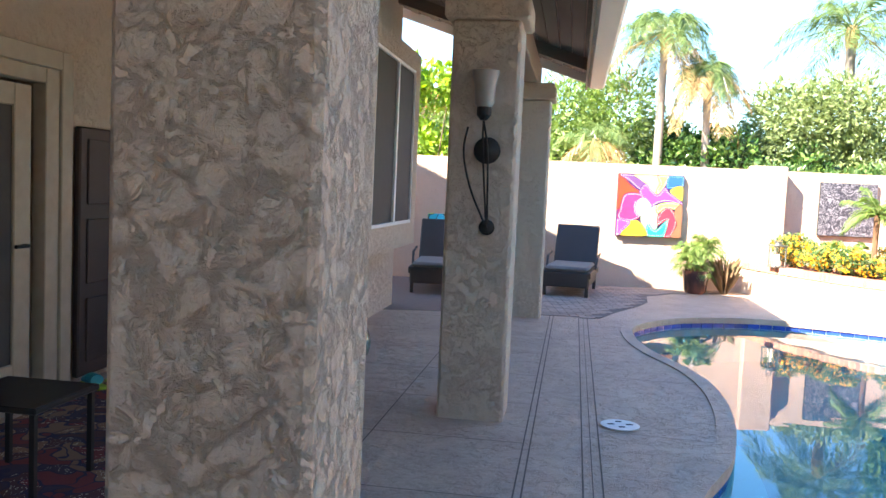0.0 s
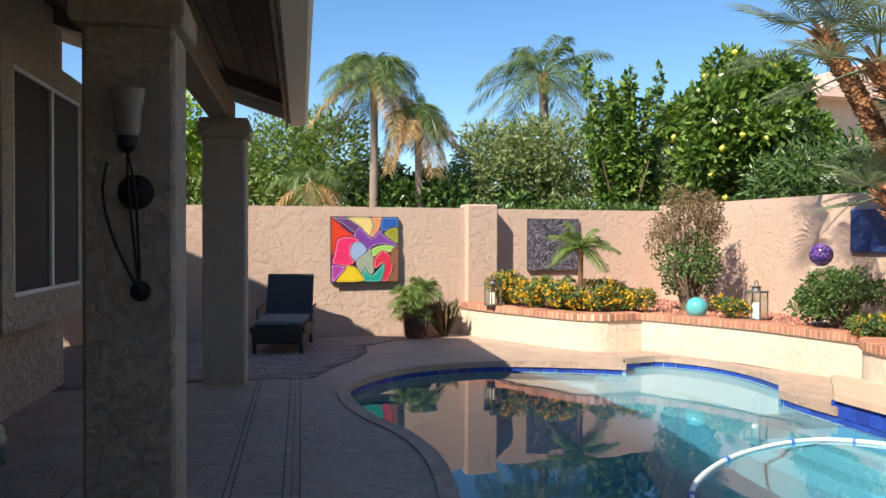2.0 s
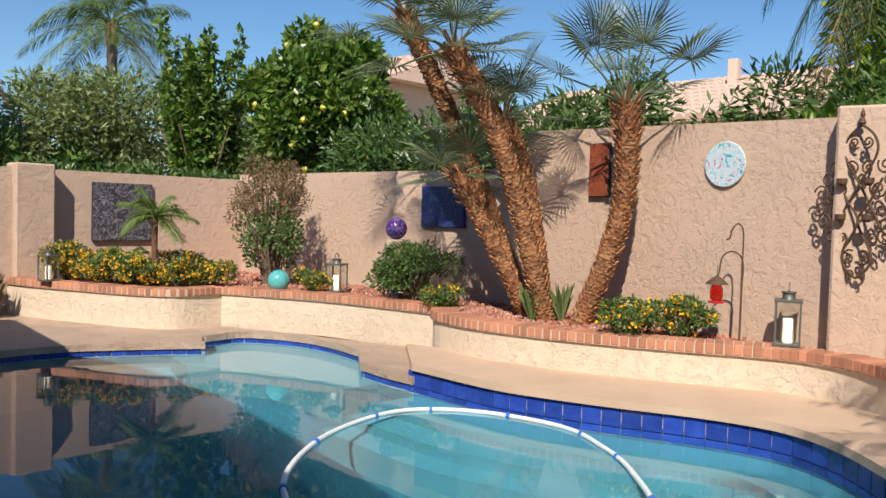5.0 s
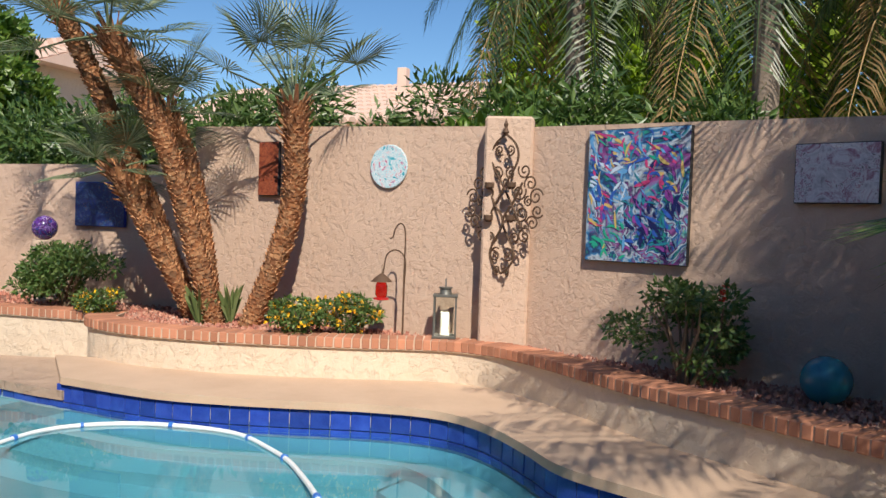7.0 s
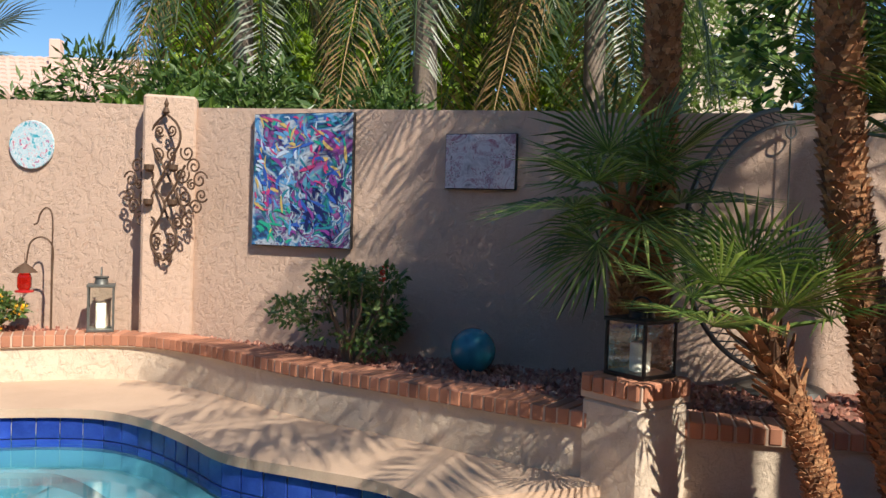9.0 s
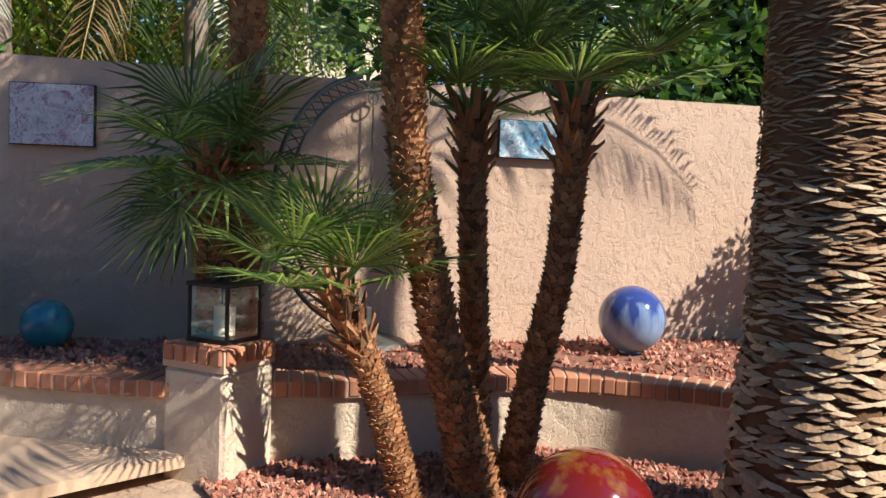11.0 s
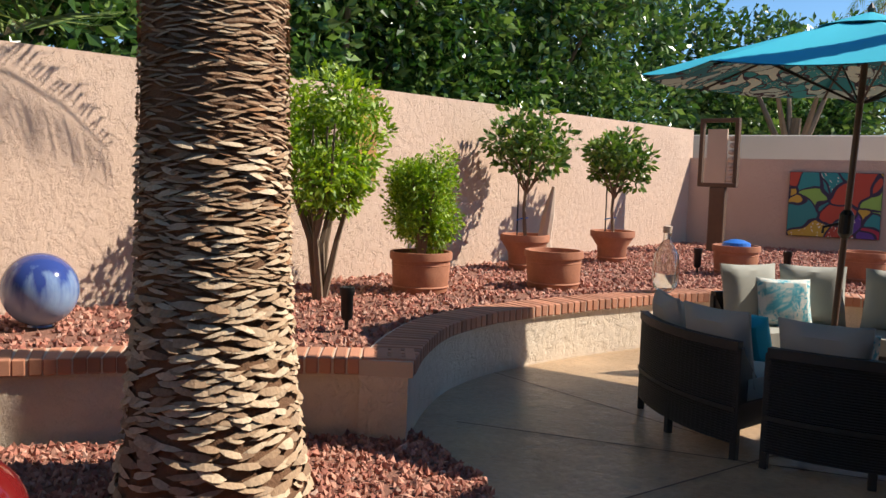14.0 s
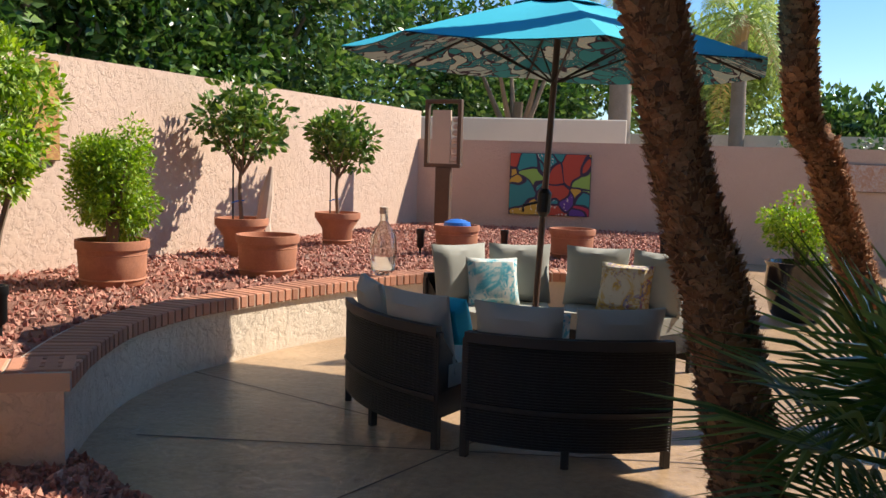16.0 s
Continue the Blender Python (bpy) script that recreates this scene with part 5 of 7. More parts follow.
part("roof_deck", slope_box(-7.0, 0.6, -11.5, 5.9, 0.02, 0.06), ROOFTILE, roof)
x = 0.52
k = 0
while x > -2.0:
    part("soffit_board", slope_box(x - 0.125, x, -11.5, 5.86, 0.0 - 0.012 * (k % 2), 0.03), WOODTRIM, roof)
    x -= 0.135
    k += 1
for y in (-7.2, -3.5, 0.2, 4.6):
    part("rafter", slope_box(-2.5, 0.5, y - 0.05, y + 0.05, -0.15, 0.14), WOODTRIM, roof)
part("gutter", hbox(0.46, 0.68, -11.5, 5.95, 2.84, 2.99, 0.03), FASCIA, roof, "pale painted metal gutter")
part("drip_edge", hbox(0.43, 0.456, -11.5, 5.95, 2.82, 3.0), WOODTRIM, roof)
part("barge_board", slope_box(-2.6, 0.55, 5.88, 5.94, -0.12, 0.2), FASCIA, roof)
part("house_roof", slope_box(-7.0, -1.4, 3.9, 5.9, 0.16, 0.1), REDTILE, roof)

# ---------------------------------------------------------------- on the covered patio
sc = thing("wall_sconce", HM @ Matrix.Translation((-0.20, -0.005, 0)), "dark iron wall sconce with a frosted glass shade", "wall lamp")
part("shade", Build().lathe([(0.045, 1.98), (0.06, 2.0), (0.065, 2.1), (0.085, 2.2), (0.08, 2.2), (0.06, 2.1), (0.05, 2.01)], (0, -0.09, 0), 20), plain("frosted_glass", (0.26, 0.24, 0.21), 0.35), sc, "frosted bell shade", True)
part("holder", Build().lathe([(0.02, 1.9), (0.045, 1.93), (0.045, 1.98), (0.001, 1.98)], (0, -0.09, 0), 14), DARKMETAL, sc)
part("back_plate", Build().lathe([(0.001, 0), (0.085, 0), (0.08, 0.015), (0.03, 0.03), (0.001, 0.035)], n=24, m=Matrix.Translation((0.02, 0, 1.72)) @ Matrix.Rotation(radians(90), 4, "X")), DARKMETAL, sc, smooth=True)
part("lower_plate", Build().lathe([(0.001, 0), (0.05, 0), (0.045, 0.015), (0.001, 0.025)], n=20, m=Matrix.Translation((0.04, 0, 1.24)) @ Matrix.Rotation(radians(90), 4, "X")), DARKMETAL, sc, smooth=True)
for pts in ([(0, -0.09, 1.9), (0.0, -0.06, 1.72), (0.04, -0.03, 1.24)], [(0.0, -0.09, 1.9), (0.03, -0.06, 1.7), (0.045, -0.03, 1.26)], [(-0.1, -0.05, 1.86), (-0.12, -0.05, 1.7), (-0.07, -0.04, 1.48), (0.03, -0.03, 1.26)]):
    part("iron_rod", Build().tube([tuple(p) for p in smooth_line(pts, 6)], 0.007, 6), DARKMETAL, sc)


def wicker_frame(t, w, d, seat, back, mat=WICKER):
    part("seat_box", Build().box((0, 0, seat - 0.09), (w, d, 0.16), bevel=0.015), mat, t)
    part("back_panel", Build().box((0, d / 2 - 0.03, (seat + back) / 2), (w, 0.05, back - seat), bevel=0.012), mat, t)
    for sx in (-1, 1):
        for sy in (-1, 1):
            part("leg", Build().box((sx * (w / 2 - 0.03), sy * (d / 2 - 0.03), (seat - 0.17) / 2), (0.045, 0.045, seat - 0.17), bevel=0.004), mat, t)


def cushion(name, m, w, h, d, mat, label, group="scatter cushions"):
    t = tagged(new(name, cushion_mesh(w, h, d).mesh(name, mat, True)), label, "cushion", group)
    t.matrix_world = m
    return t


BIRD = painting("bird_cloth", [(0.62, 0.58, 0.48), (0.62, 0.58, 0.48), (0.6, 0.55, 0.45), (0.55, 0.35, 0.05), (0.10, 0.16, 0.45), (0.45, 0.10, 0.15)], 5, "cloud", 4.0, 0.95)
DRAGON = painting("insect_cloth", [(0.05, 0.25, 0.34), (0.10, 0.38, 0.45), (0.60, 0.60, 0.54), (0.62, 0.60, 0.54), (0.6, 0.6, 0.55)], 4, "cloud", 7.0, 0.95)
ls = thing("patio_loveseat", HM @ pose(-2.15, 1.3, 0), "dark wicker loveseat with cream seat cushion", "loveseat")
wicker_frame(ls, 1.5, 0.8, 0.36, 0.8)
part("seat_cushion", Build().box((0, -0.03, 0.44), (1.42, 0.74, 0.15), bevel=0.05), CREAMCLOTH, ls, smooth=True)
cushion("back_cushion", HM @ pose(-1.72, 1.42, 0.52, -14, 0, -6), 0.5, 0.5, 0.16, CREAMCLOTH, "plump cream back cushion on the loveseat")
cushion("back_cushion", HM @ pose(-2.5, 1.45, 0.52, -14, 0, 4), 0.5, 0.5, 0.16, CREAMCLOTH, "plump cream back cushion on the loveseat")
cushion("throw_cushion", HM @ pose(-1.98, 1.22, 0.52, -18, 0, 8), 0.42, 0.42, 0.13, BIRD, "cream throw cushion with a bird picture")
vs_ = thing("glass_demijohn", pose(-0.8, 6.95, 0), "pale blue glass demijohn holding dry twigs", "vase")
part("bottle", Build().lathe([(0.12, 0.0), (0.19, 0.05), (0.21, 0.16), (0.18, 0.27), (0.09, 0.34), (0.055, 0.38), (0.055, 0.47), (0.075, 0.48), (0.065, 0.49), (0.045, 0.48), (0.045, 0.38), (0.16, 0.27), (0.19, 0.16), (0.17, 0.05), (0.001, 0.02)], n=28), glassy("aqua_glass", (0.55, 0.80, 0.80), 0.05), vs_, smooth=True)
rt = random.Random(5)
for i in range(9):
    a, q = rt.uniform(0, 6.28), rt.uniform(0.04, 0.2)
    part("twig", Build().tube([(0, 0, 0.12), (0.02 * math.cos(a), 0.02 * math.sin(a), 0.45), (q * 0.5 * math.cos(a), q * 0.5 * math.sin(a), 0.75), (q * math.cos(a + 0.4), q * math.sin(a + 0.4), 0.9 + rt.uniform(0, 0.2))], [0.004, 0.004, 0.003, 0.0015], 5), BRANCH, vs_)
rug = tagged(new("outdoor_rug", Build().box((0, 0, 0.008), (1.6, 2.2, 0.012), bevel=0.003).mesh("outdoor_rug", RUG)), "worn red patterned outdoor rug on the slab", "rug")
rug.matrix_world = HM @ pose(-2.0, -0.9, 0.0)
tb = thing("side_table", HM @ pose(-2.12, -1.75, 0), "low dark metal side table on the rug", "table")
part("tabletop", Build().box((0, 0, 0.43), (0.5, 0.5, 0.03), bevel=0.006), DARKMETAL, tb)
for sx in (-1, 1):
    for sy in (-1, 1):
        part("leg", Build().box((sx * 0.22, sy * 0.22, 0.215), (0.025, 0.025, 0.40)), DARKMETAL, tb)
for i, (dx, dy, rz) in enumerate(((-2.80, -0.02, 60), (-2.68, 0.14, 75))):
    fl = thing("garden_clog", HM @ pose(dx, dy, 0.0, 0, 0, rz), "teal rubber garden clog on the slab", "shoe", "pair of clogs")
    part("sole", Build().box((0, 0, 0.015), (0.10, 0.27, 0.03), bevel=0.012), plain("lime_rubber", (0.35, 0.45, 0.03), 0.6) if i == 0 else bpy.data.materials["lime_rubber"], fl)
    part("upper", Build().tube([(0, 0.13, 0.04), (0, 0.05, 0.06), (0, -0.03, 0.06)], [0.03, 0.05, 0.048], 12, flat=0.8), plain("teal_rubber", (0.02, 0.25, 0.28), 0.6) if i == 0 else bpy.data.materials["teal_rubber"], fl)


# paved corner with the loungers
PAVED = [(-5.0, 13.6), (-5.0, 9.4), (0.9, 10.0), (1.3, 9.95), (1.86, 9.85), (2.15, 10.4), (2.6, 11.1), (2.85, 11.6), (3.0, 12.3), (3.5, 12.75), (4.3, 13.0), (4.5, 13.45)]
sheet("paver_bed", [PAVED], 0.003, JOINT, label="dark sanded joints between pavers", category="paving")
pave = thing("paved_terrace", pose(0, 0, 0), "terrace of tan clay pavers in running bond", "paving", kind="structure")
PAVER_ME = Build().box((0, 0, 0), (0.195, 0.095, 0.03), bevel=0.005).mesh("paver", PAVER)
row = 0
for yy in np.arange(9.6, 13.4, 0.102):
    for xx in np.arange(-1.0 + (row % 2) * 0.1, 4.6, 0.202):
        if inside((xx, yy), PAVED) and inside((xx + 0.09, yy - 0.04), PAVED) and inside((xx + 0.09, yy + 0.04), PAVED) and (xx > 0.3):
            o = new("paver", PAVER_ME)
            o.location = (xx, yy, -0.004 + random.uniform(-0.0015, 0.0015))
            o.parent = pave
    row += 1


def lounger(m, label, towel=False):
    t = thing("sun_lounger", m, label, "sun lounger", "wicker sun loungers")
    part("seat_panel", Build().box((0, 0.58, 0.25), (0.66, 1.22, 0.22), bevel=0.02), WICKER, t)
    part("backrest", Build().box((0, 0, 0.34), (0.66, 0.05, 0.72), bevel=0.015, m=Matrix.Translation((0, 1.12, 0.34)) @ Matrix.Rotation(radians(-24), 4, "X")), WICKER, t)
    part("seat_pad", Build().box((0, 0.52, 0.40), (0.62, 1.08, 0.07), bevel=0.03), plain("grey_pad", (0.16, 0.15, 0.14), 0.9) if "grey_pad" not in bpy.data.materials else bpy.data.materials["grey_pad"], t, smooth=True)
    for sx in (-1, 1):
        part("side_rail", Build().box((sx * 0.335, 0.62, 0.32), (0.035, 1.3, 0.09), bevel=0.008), WICKER, t)
        part("armrest", Build().tube([(sx * 0.36, 0.62, 0.36), (sx * 0.37, 0.72, 0.52), (sx * 0.37, 1.15, 0.56)], 0.018, 8), WICKER, t)
        for y in (0.04, 1.2):
            part("leg", Build().box((sx * 0.3, y, 0.145), (0.05, 0.05, 0.29), bevel=0.005), WICKER, t)
    return t


lounger(pose(1.72, 11.82, 0, 0, 0, -15), "dark wicker sun lounger with raised back by the wall")
l2 = lounger(pose(-0.15, 11.5, 0, 0, 0, -4), "dark wicker sun lounger with a bright towel")
tw = tagged(new("beach_towel", Build().box((0, 0, 0), (0.5, 0.03, 0.36), bevel=0.01).mesh("beach_towel", painting("towel_cloth", [(0.03, 0.45, 0.5), (0.5, 0.6, 0.05), (0.1, 0.4, 0.15), (0.05, 0.5, 0.6)], 7, "cells", 1.0, 0.95))), "turquoise and lime patterned towel hung over a lounger", "towel")
tw.matrix_world = pose(-0.05, 12.88, 0.90, -24, 0, -4)

# ---------------------------------------------------------------- on the walls
def on_wall(a, b, s, z, out=0.0):
    """The pose s metres along a wall from a to b, +y into the garden."""
    d = (V((*b, 0)) - V((*a, 0))).normalized()
    o = V((d.y, -d.x, 0))
    p = V((*a, 0)) + d * s + o * out
    x_ = o.cross(V((0, 0, 1)))
    return Matrix(((x_.x, o.x, 0, p.x), (x_.y, o.y, 0, p.y), (0, 0, 1, z), (0, 0, 0, 1)))


WN, WNE, WEL, WE, WES, WSE, WS = ((-7.0, 13.75), (4.88, 13.45)), ((5.38, 13.6), (8.55, 13.5)), ((8.5, 13.6), (8.35, 7.3)), ((8.33, 7.42), (7.8, 3.6)), ((7.8, 3.55), (6.5, 0.38)), ((6.5, 0.4), (3.93, -14.1)), ((4.1, -14.0), (-9.0, -14.0))
bright = canvas("painting", on_wall(*WN, 10.24, 1.33, 0.01), 1.05, 1.0, plain("plum_ground", (0.10, 0.02, 0.13), 0.5), "square painting of bright pink, yellow and purple shapes", 0.04)
canvas("painting", on_wall(*WNE, 1.06, 1.40, 0.01), 0.91, 0.86, painting("grey_swirls", [(0.012, 0.012, 0.02), (0.02, 0.018, 0.028), (0.06, 0.055, 0.07), (0.30, 0.28, 0.30), (0.02, 0.018, 0.028)], 7, "swirl", 1.0), "charcoal and grey swirled abstract painting")
canvas("painting", on_wall(*WEL, 4.83, 1.60, 0.01), 0.76, 0.52, painting("blue_plants", [(0.005, 0.015, 0.09), (0.008, 0.03, 0.17), (0.015, 0.02, 0.08), (0.03, 0.09, 0.22), (0.12, 0.05, 0.05)], 5, "swirl", 2.0), "deep blue painting behind the palms", edge=(0.01, 0.03, 0.3))
canvas("wall_panel", on_wall(*WE, 1.10, 2.02, 0.01), 0.27, 0.56, painting("rust_panel", [(0.05, 0.02, 0.015), (0.20, 0.04, 0.02), (0.32, 0.09, 0.04), (0.10, 0.03, 0.02)], 7, "swirl", 3.0), "narrow rust-red metal panel")
abstract = canvas("painting", on_wall(*WES, 1.22, 1.78, 0.01), 0.90, 1.05, painting("cloud_abstract", [(0.01, 0.05, 0.12), (0.02, 0.30, 0.22), (0.015, 0.02, 0.10), (0.03, 0.18, 0.38), (0.45, 0.52, 0.58), (0.012, 0.02, 0.09), (0.26, 0.06, 0.24), (0.05, 0.26, 0.40), (0.30, 0.40, 0.30), (0.02, 0.03, 0.14)], 1.5, "cloud", 5.0), "large blue, purple and green abstract painting")
canvas("painting", on_wall(*WES, 2.70, 1.93, 0.01), 0.54, 0.40, painting("pale_abstract", [(0.08, 0.05, 0.06), (0.45, 0.42, 0.45), (0.65, 0.62, 0.64), (0.30, 0.12, 0.18), (0.60, 0.58, 0.60)], 6, "cloud", 6.0), "small grey and plum abstract painting")
canvas("painting", on_wall(*WSE, 2.63, 1.93, 0.01), 0.68, 0.28, painting("blue_white", [(0.70, 0.75, 0.78), (0.72, 0.76, 0.80), (0.35, 0.55, 0.65), (0.03, 0.22, 0.42), (0.68, 0.74, 0.78)], 5, "cloud", 8.0), "white canvas with blue splashes")
canvas("wall_panel", on_wall(*WSE, 6.58, 1.83, 0.01), 0.34, 0.86, painting("ochre_panel", [(0.45, 0.22, 0.05), (0.30, 0.12, 0.04), (0.50, 0.30, 0.08), (0.20, 0.08, 0.03)], 5, "cloud", 9.0), "ochre and rust painted panel behind a bush")
JEWEL = [(0.02, 0.22, 0.22), (0.45, 0.03, 0.06), (0.10, 0.04, 0.25), (0.55, 0.35, 0.04), (0.03, 0.06, 0.35), (0.45, 0.06, 0.03), (0.25, 0.45, 0.08), (0.02, 0.25, 0.25), (0.30, 0.02, 0.10)]
canvas("painting", on_wall(*WS, 2.46, 1.18, 0.01), 1.36, 1.04, painting("jewel_shapes", JEWEL, 4.0, "cells", 6.1), "dotted painting of jewel-coloured rounded shapes")
canvas("painting", on_wall(*WS, 7.42, 1.45, 0.01), 0.8, 0.43, painting("pastel_strip", [(0.5, 0.35, 0.28), (0.45, 0.22, 0.12), (0.55, 0.45, 0.38), (0.30, 0.18, 0.20)], 8, "cloud", 2.5), "wide pastel painting on the shaded wall")


def painted_shape(t, name, col, pts, lift, dots=None):
    """A rounded field of colour with a dark outline, points in hundredths of the canvas from its lower left corner as seen."""
    loop = plan(smooth_line([(0.525 - 0.01045 * u, 0.01 * v * 0.98 - 0.49) for u, v in pts], 5, True))
    loop = [(min(max(x, -0.517), 0.517), min(max(z, -0.492), 0.492)) for x, z in loop]
    for grown, mat, dy, nm in ((0.007, bpy.data.materials["painted_line"], 0.0, "outline"), (0.0, plain(name + "_paint", col, 0.45), 0.0009, "colour_field")):
        ring_ = grow(loop, grown) if grown else loop
        ring_ = [(min(max(x, -0.519), 0.519), min(max(z, -0.494), 0.494)) for x, z in ring_]
        tr = geometry.tessellate_polygon([[V((x, z, 0)) for x, z in ring_]])
        part(nm, raw_mesh(nm, [(x, 0.0475 + lift * 0.002 + dy, z) for x, z in ring_], [tuple(k) for k in tr], mat), mat, t)
    if dots:
        b = Build()
        inner = grow(loop, -0.018)
        for p, _ in resample(inner + inner[:1], 0.036):
            b.add([(p.x + 0.0075 * math.cos(a), 0.0495 + lift * 0.002, p.y + 0.0075 * math.sin(a)) for a in np.linspace(0, math.tau, 7)[:-1]], [tuple(range(6))])
        part("dotted_line", b, plain(name + "_dots", dots, 0.45), t)["kind"] = "stuff"


plain("painted_line", (0.015, 0.01, 0.02), 0.5)
CREAMDOT, DARKDOT = (0.75, 0.70, 0.60), (0.10, 0.03, 0.05)
painted_shape(bright, "scarlet", (0.72, 0.05, 0.015), [(0, 99), (9, 93), (22, 80), (40, 68), (26, 69), (12, 66), (8, 52), (0, 44)], 0, DARKDOT)
painted_shape(bright, "violet_corner", (0.13, 0.05, 0.17), [(3, 99), (26, 99), (36, 92), (44, 87), (35, 75), (18, 88)], 1, CREAMDOT)
painted_shape(bright, "pale_yellow", (0.75, 0.60, 0.22), [(25, 99), (58, 99), (63, 88), (60, 75), (60, 69), (50, 74), (42, 86), (33, 93)], 2, DARKDOT)
painted_shape(bright, "peach", (0.72, 0.28, 0.10), [(60, 99), (76, 99), (72, 84), (62, 69), (59, 76), (64, 87)], 3, CREAMDOT)
painted_shape(bright, "deep_blue", (0.02, 0.10, 0.36), [(77, 99), (99, 99), (99, 83), (86, 80), (74, 80)], 4, (0.35, 0.55, 0.70))
painted_shape(bright, "olive", (0.30, 0.28, 0.03), [(79, 75), (89, 83), (99, 82), (99, 60), (88, 66)], 5, (0.35, 0.60, 0.15))
painted_shape(bright, "purple", (0.20, 0.05, 0.32), [(33, 72), (41, 85), (52, 75), (61, 68), (70, 79), (74, 80), (79, 72), (99, 57), (99, 51), (80, 58), (63, 55), (52, 49), (40, 63)], 6, CREAMDOT)
painted_shape(bright, "hot_pink", (0.75, 0.03, 0.14), [(5, 43), (10, 65), (24, 70), (40, 66), (39, 60), (29, 53), (30, 38), (35, 31), (23, 24), (3, 28)], 7, CREAMDOT)
painted_shape(bright, "sky_blue", (0.33, 0.42, 0.62), [(29, 51), (35, 61), (45, 60), (52, 48), (43, 38), (37, 32), (30, 39)], 8, (0.10, 0.50, 0.62))
painted_shape(bright, "sage", (0.33, 0.36, 0.27), [(37, 31), (48, 42), (60, 51), (63, 28), (62, 13), (50, 10), (47, 1), (44, 5)], 9)
painted_shape(bright, "lime_band", (0.33, 0.58, 0.10), [(61, 51), (79, 57), (99, 53), (89, 46), (74, 47), (62, 38)], 10, CREAMDOT)
painted_shape(bright, "crimson", (0.62, 0.03, 0.06), [(63, 33), (72, 46), (82, 47), (91, 33), (91, 18), (84, 1), (72, 1), (78, 28), (65, 20)], 11, CREAMDOT)
painted_shape(bright, "umber", (0.25, 0.11, 0.055), [(89, 46), (99, 52), (99, 1), (85, 1), (93, 20), (89, 33)], 12)
painted_shape(bright, "jade", (0.01, 0.33, 0.25), [(48, 1), (49, 21), (60, 10), (78, 28), (73, 1)], 13, CREAMDOT)
painted_shape(bright, "golden", (0.76, 0.55, 0.02), [(6, 1), (13, 15), (23, 24), (35, 23), (45, 10), (45, 1)], 14, DARKDOT)
painted_shape(bright, "magenta", (0.38, 0.05, 0.32), [(0, 25), (16, 25), (21, 20), (11, 8), (6, 1), (0, 1)], 15, CREAMDOT)


def brush_strokes(t, w, h, y, seed, count):
    """Short curved strokes of thick paint, their colours gathered by zone."""
    rng = np.random.default_rng(seed)
    tint = {"navy": (0.012, 0.018, 0.10), "cobalt": (0.03, 0.10, 0.42), "azure": (0.12, 0.34, 0.62), "ice": (0.50, 0.62, 0.76), "plum": (0.22, 0.05, 0.28), "rose": (0.50, 0.05, 0.18), "gold": (0.58, 0.42, 0.14), "jade_paint": (0.02, 0.36, 0.24), "teal_paint": (0.02, 0.20, 0.28)}
    strokes = {k_: Build() for k_ in tint}
    for i in range(count):
        u, v = rng.uniform(0.05, 0.95), rng.uniform(0.04, 0.96)
        if u < 0.45 and v < 0.26:
            pick = ("jade_paint", "jade_paint", "teal_paint", "azure", "gold")
        elif u > 0.48 and v < 0.45:
            pick = ("navy", "navy", "navy", "cobalt", "teal_paint", "plum")
        elif v > 0.72:
            pick = ("teal_paint", "azure", "gold", "rose", "ice", "plum", "cobalt", "jade_paint")
        elif u < 0.3:
            pick = ("rose", "azure", "ice", "plum", "gold", "cobalt")
        elif u > 0.6:
            pick = ("plum", "plum", "cobalt", "gold", "rose", "navy")
        else:
            pick = ("ice", "azure", "cobalt", "teal_paint", "azure", "plum")
        key = pick[int(rng.integers(len(pick)))]
        L, wd, a, bend = rng.uniform(0.05, 0.15), rng.uniform(0.004, 0.017), rng.normal(0.9, 0.5), rng.uniform(-1.6, 1.6)
        x, z, top_, low_ = (0.5 - u) * w, (v - 0.5) * h, [], []
        for k_ in range(7):
            f = k_ / 6
            q = wd * math.sin(math.pi * (0.12 + 0.8 * f))
            px_, pz = min(max(x, -w / 2 + 0.03), w / 2 - 0.03), min(max(z, -h / 2 + 0.03), h / 2 - 0.03)
            top_.append((px_ - math.sin(a) * q, y + 0.0001 * (i % 40), pz + math.cos(a) * q))
            low_.append((px_ + math.sin(a) * q, y + 0.0001 * (i % 40), pz - math.cos(a) * q))
            x, z, a = x + math.cos(a) * L / 6, z + math.sin(a) * L / 6, a + bend / 6
        strokes[key].add(top_ + low_, [(k_, k_ + 1, 8 + k_, 7 + k_) for k_ in range(6)])
    for key, b in strokes.items():
        part("brushwork", b, plain(key, tint[key], 0.35), t)["kind"] = "stuff"


brush_strokes(abstract, 0.90, 1.05, 0.0475, 77, 300)
disc = thing("wall_disc", on_wall(*WE, 2.57, 2.04, 0.01), "round white painted wall disc with coloured flecks", "wall art")
part("disc", Build().lathe([(0.001, 0), (0.205, 0), (0.21, 0.008), (0.205, 0.02), (0.001, 0.02)], n=40, m=Matrix.Rotation(radians(-90), 4, "X")), painting("disc_flecks", [(0.02, 0.28, 0.36), (0.08, 0.42, 0.52), (0.72, 0.74, 0.76), (0.30, 0.55, 0.62), (0.70, 0.72, 0.74), (0.50, 0.04, 0.12), (0.25, 0.25, 0.5)], 5, "swirl", 4.0), disc)


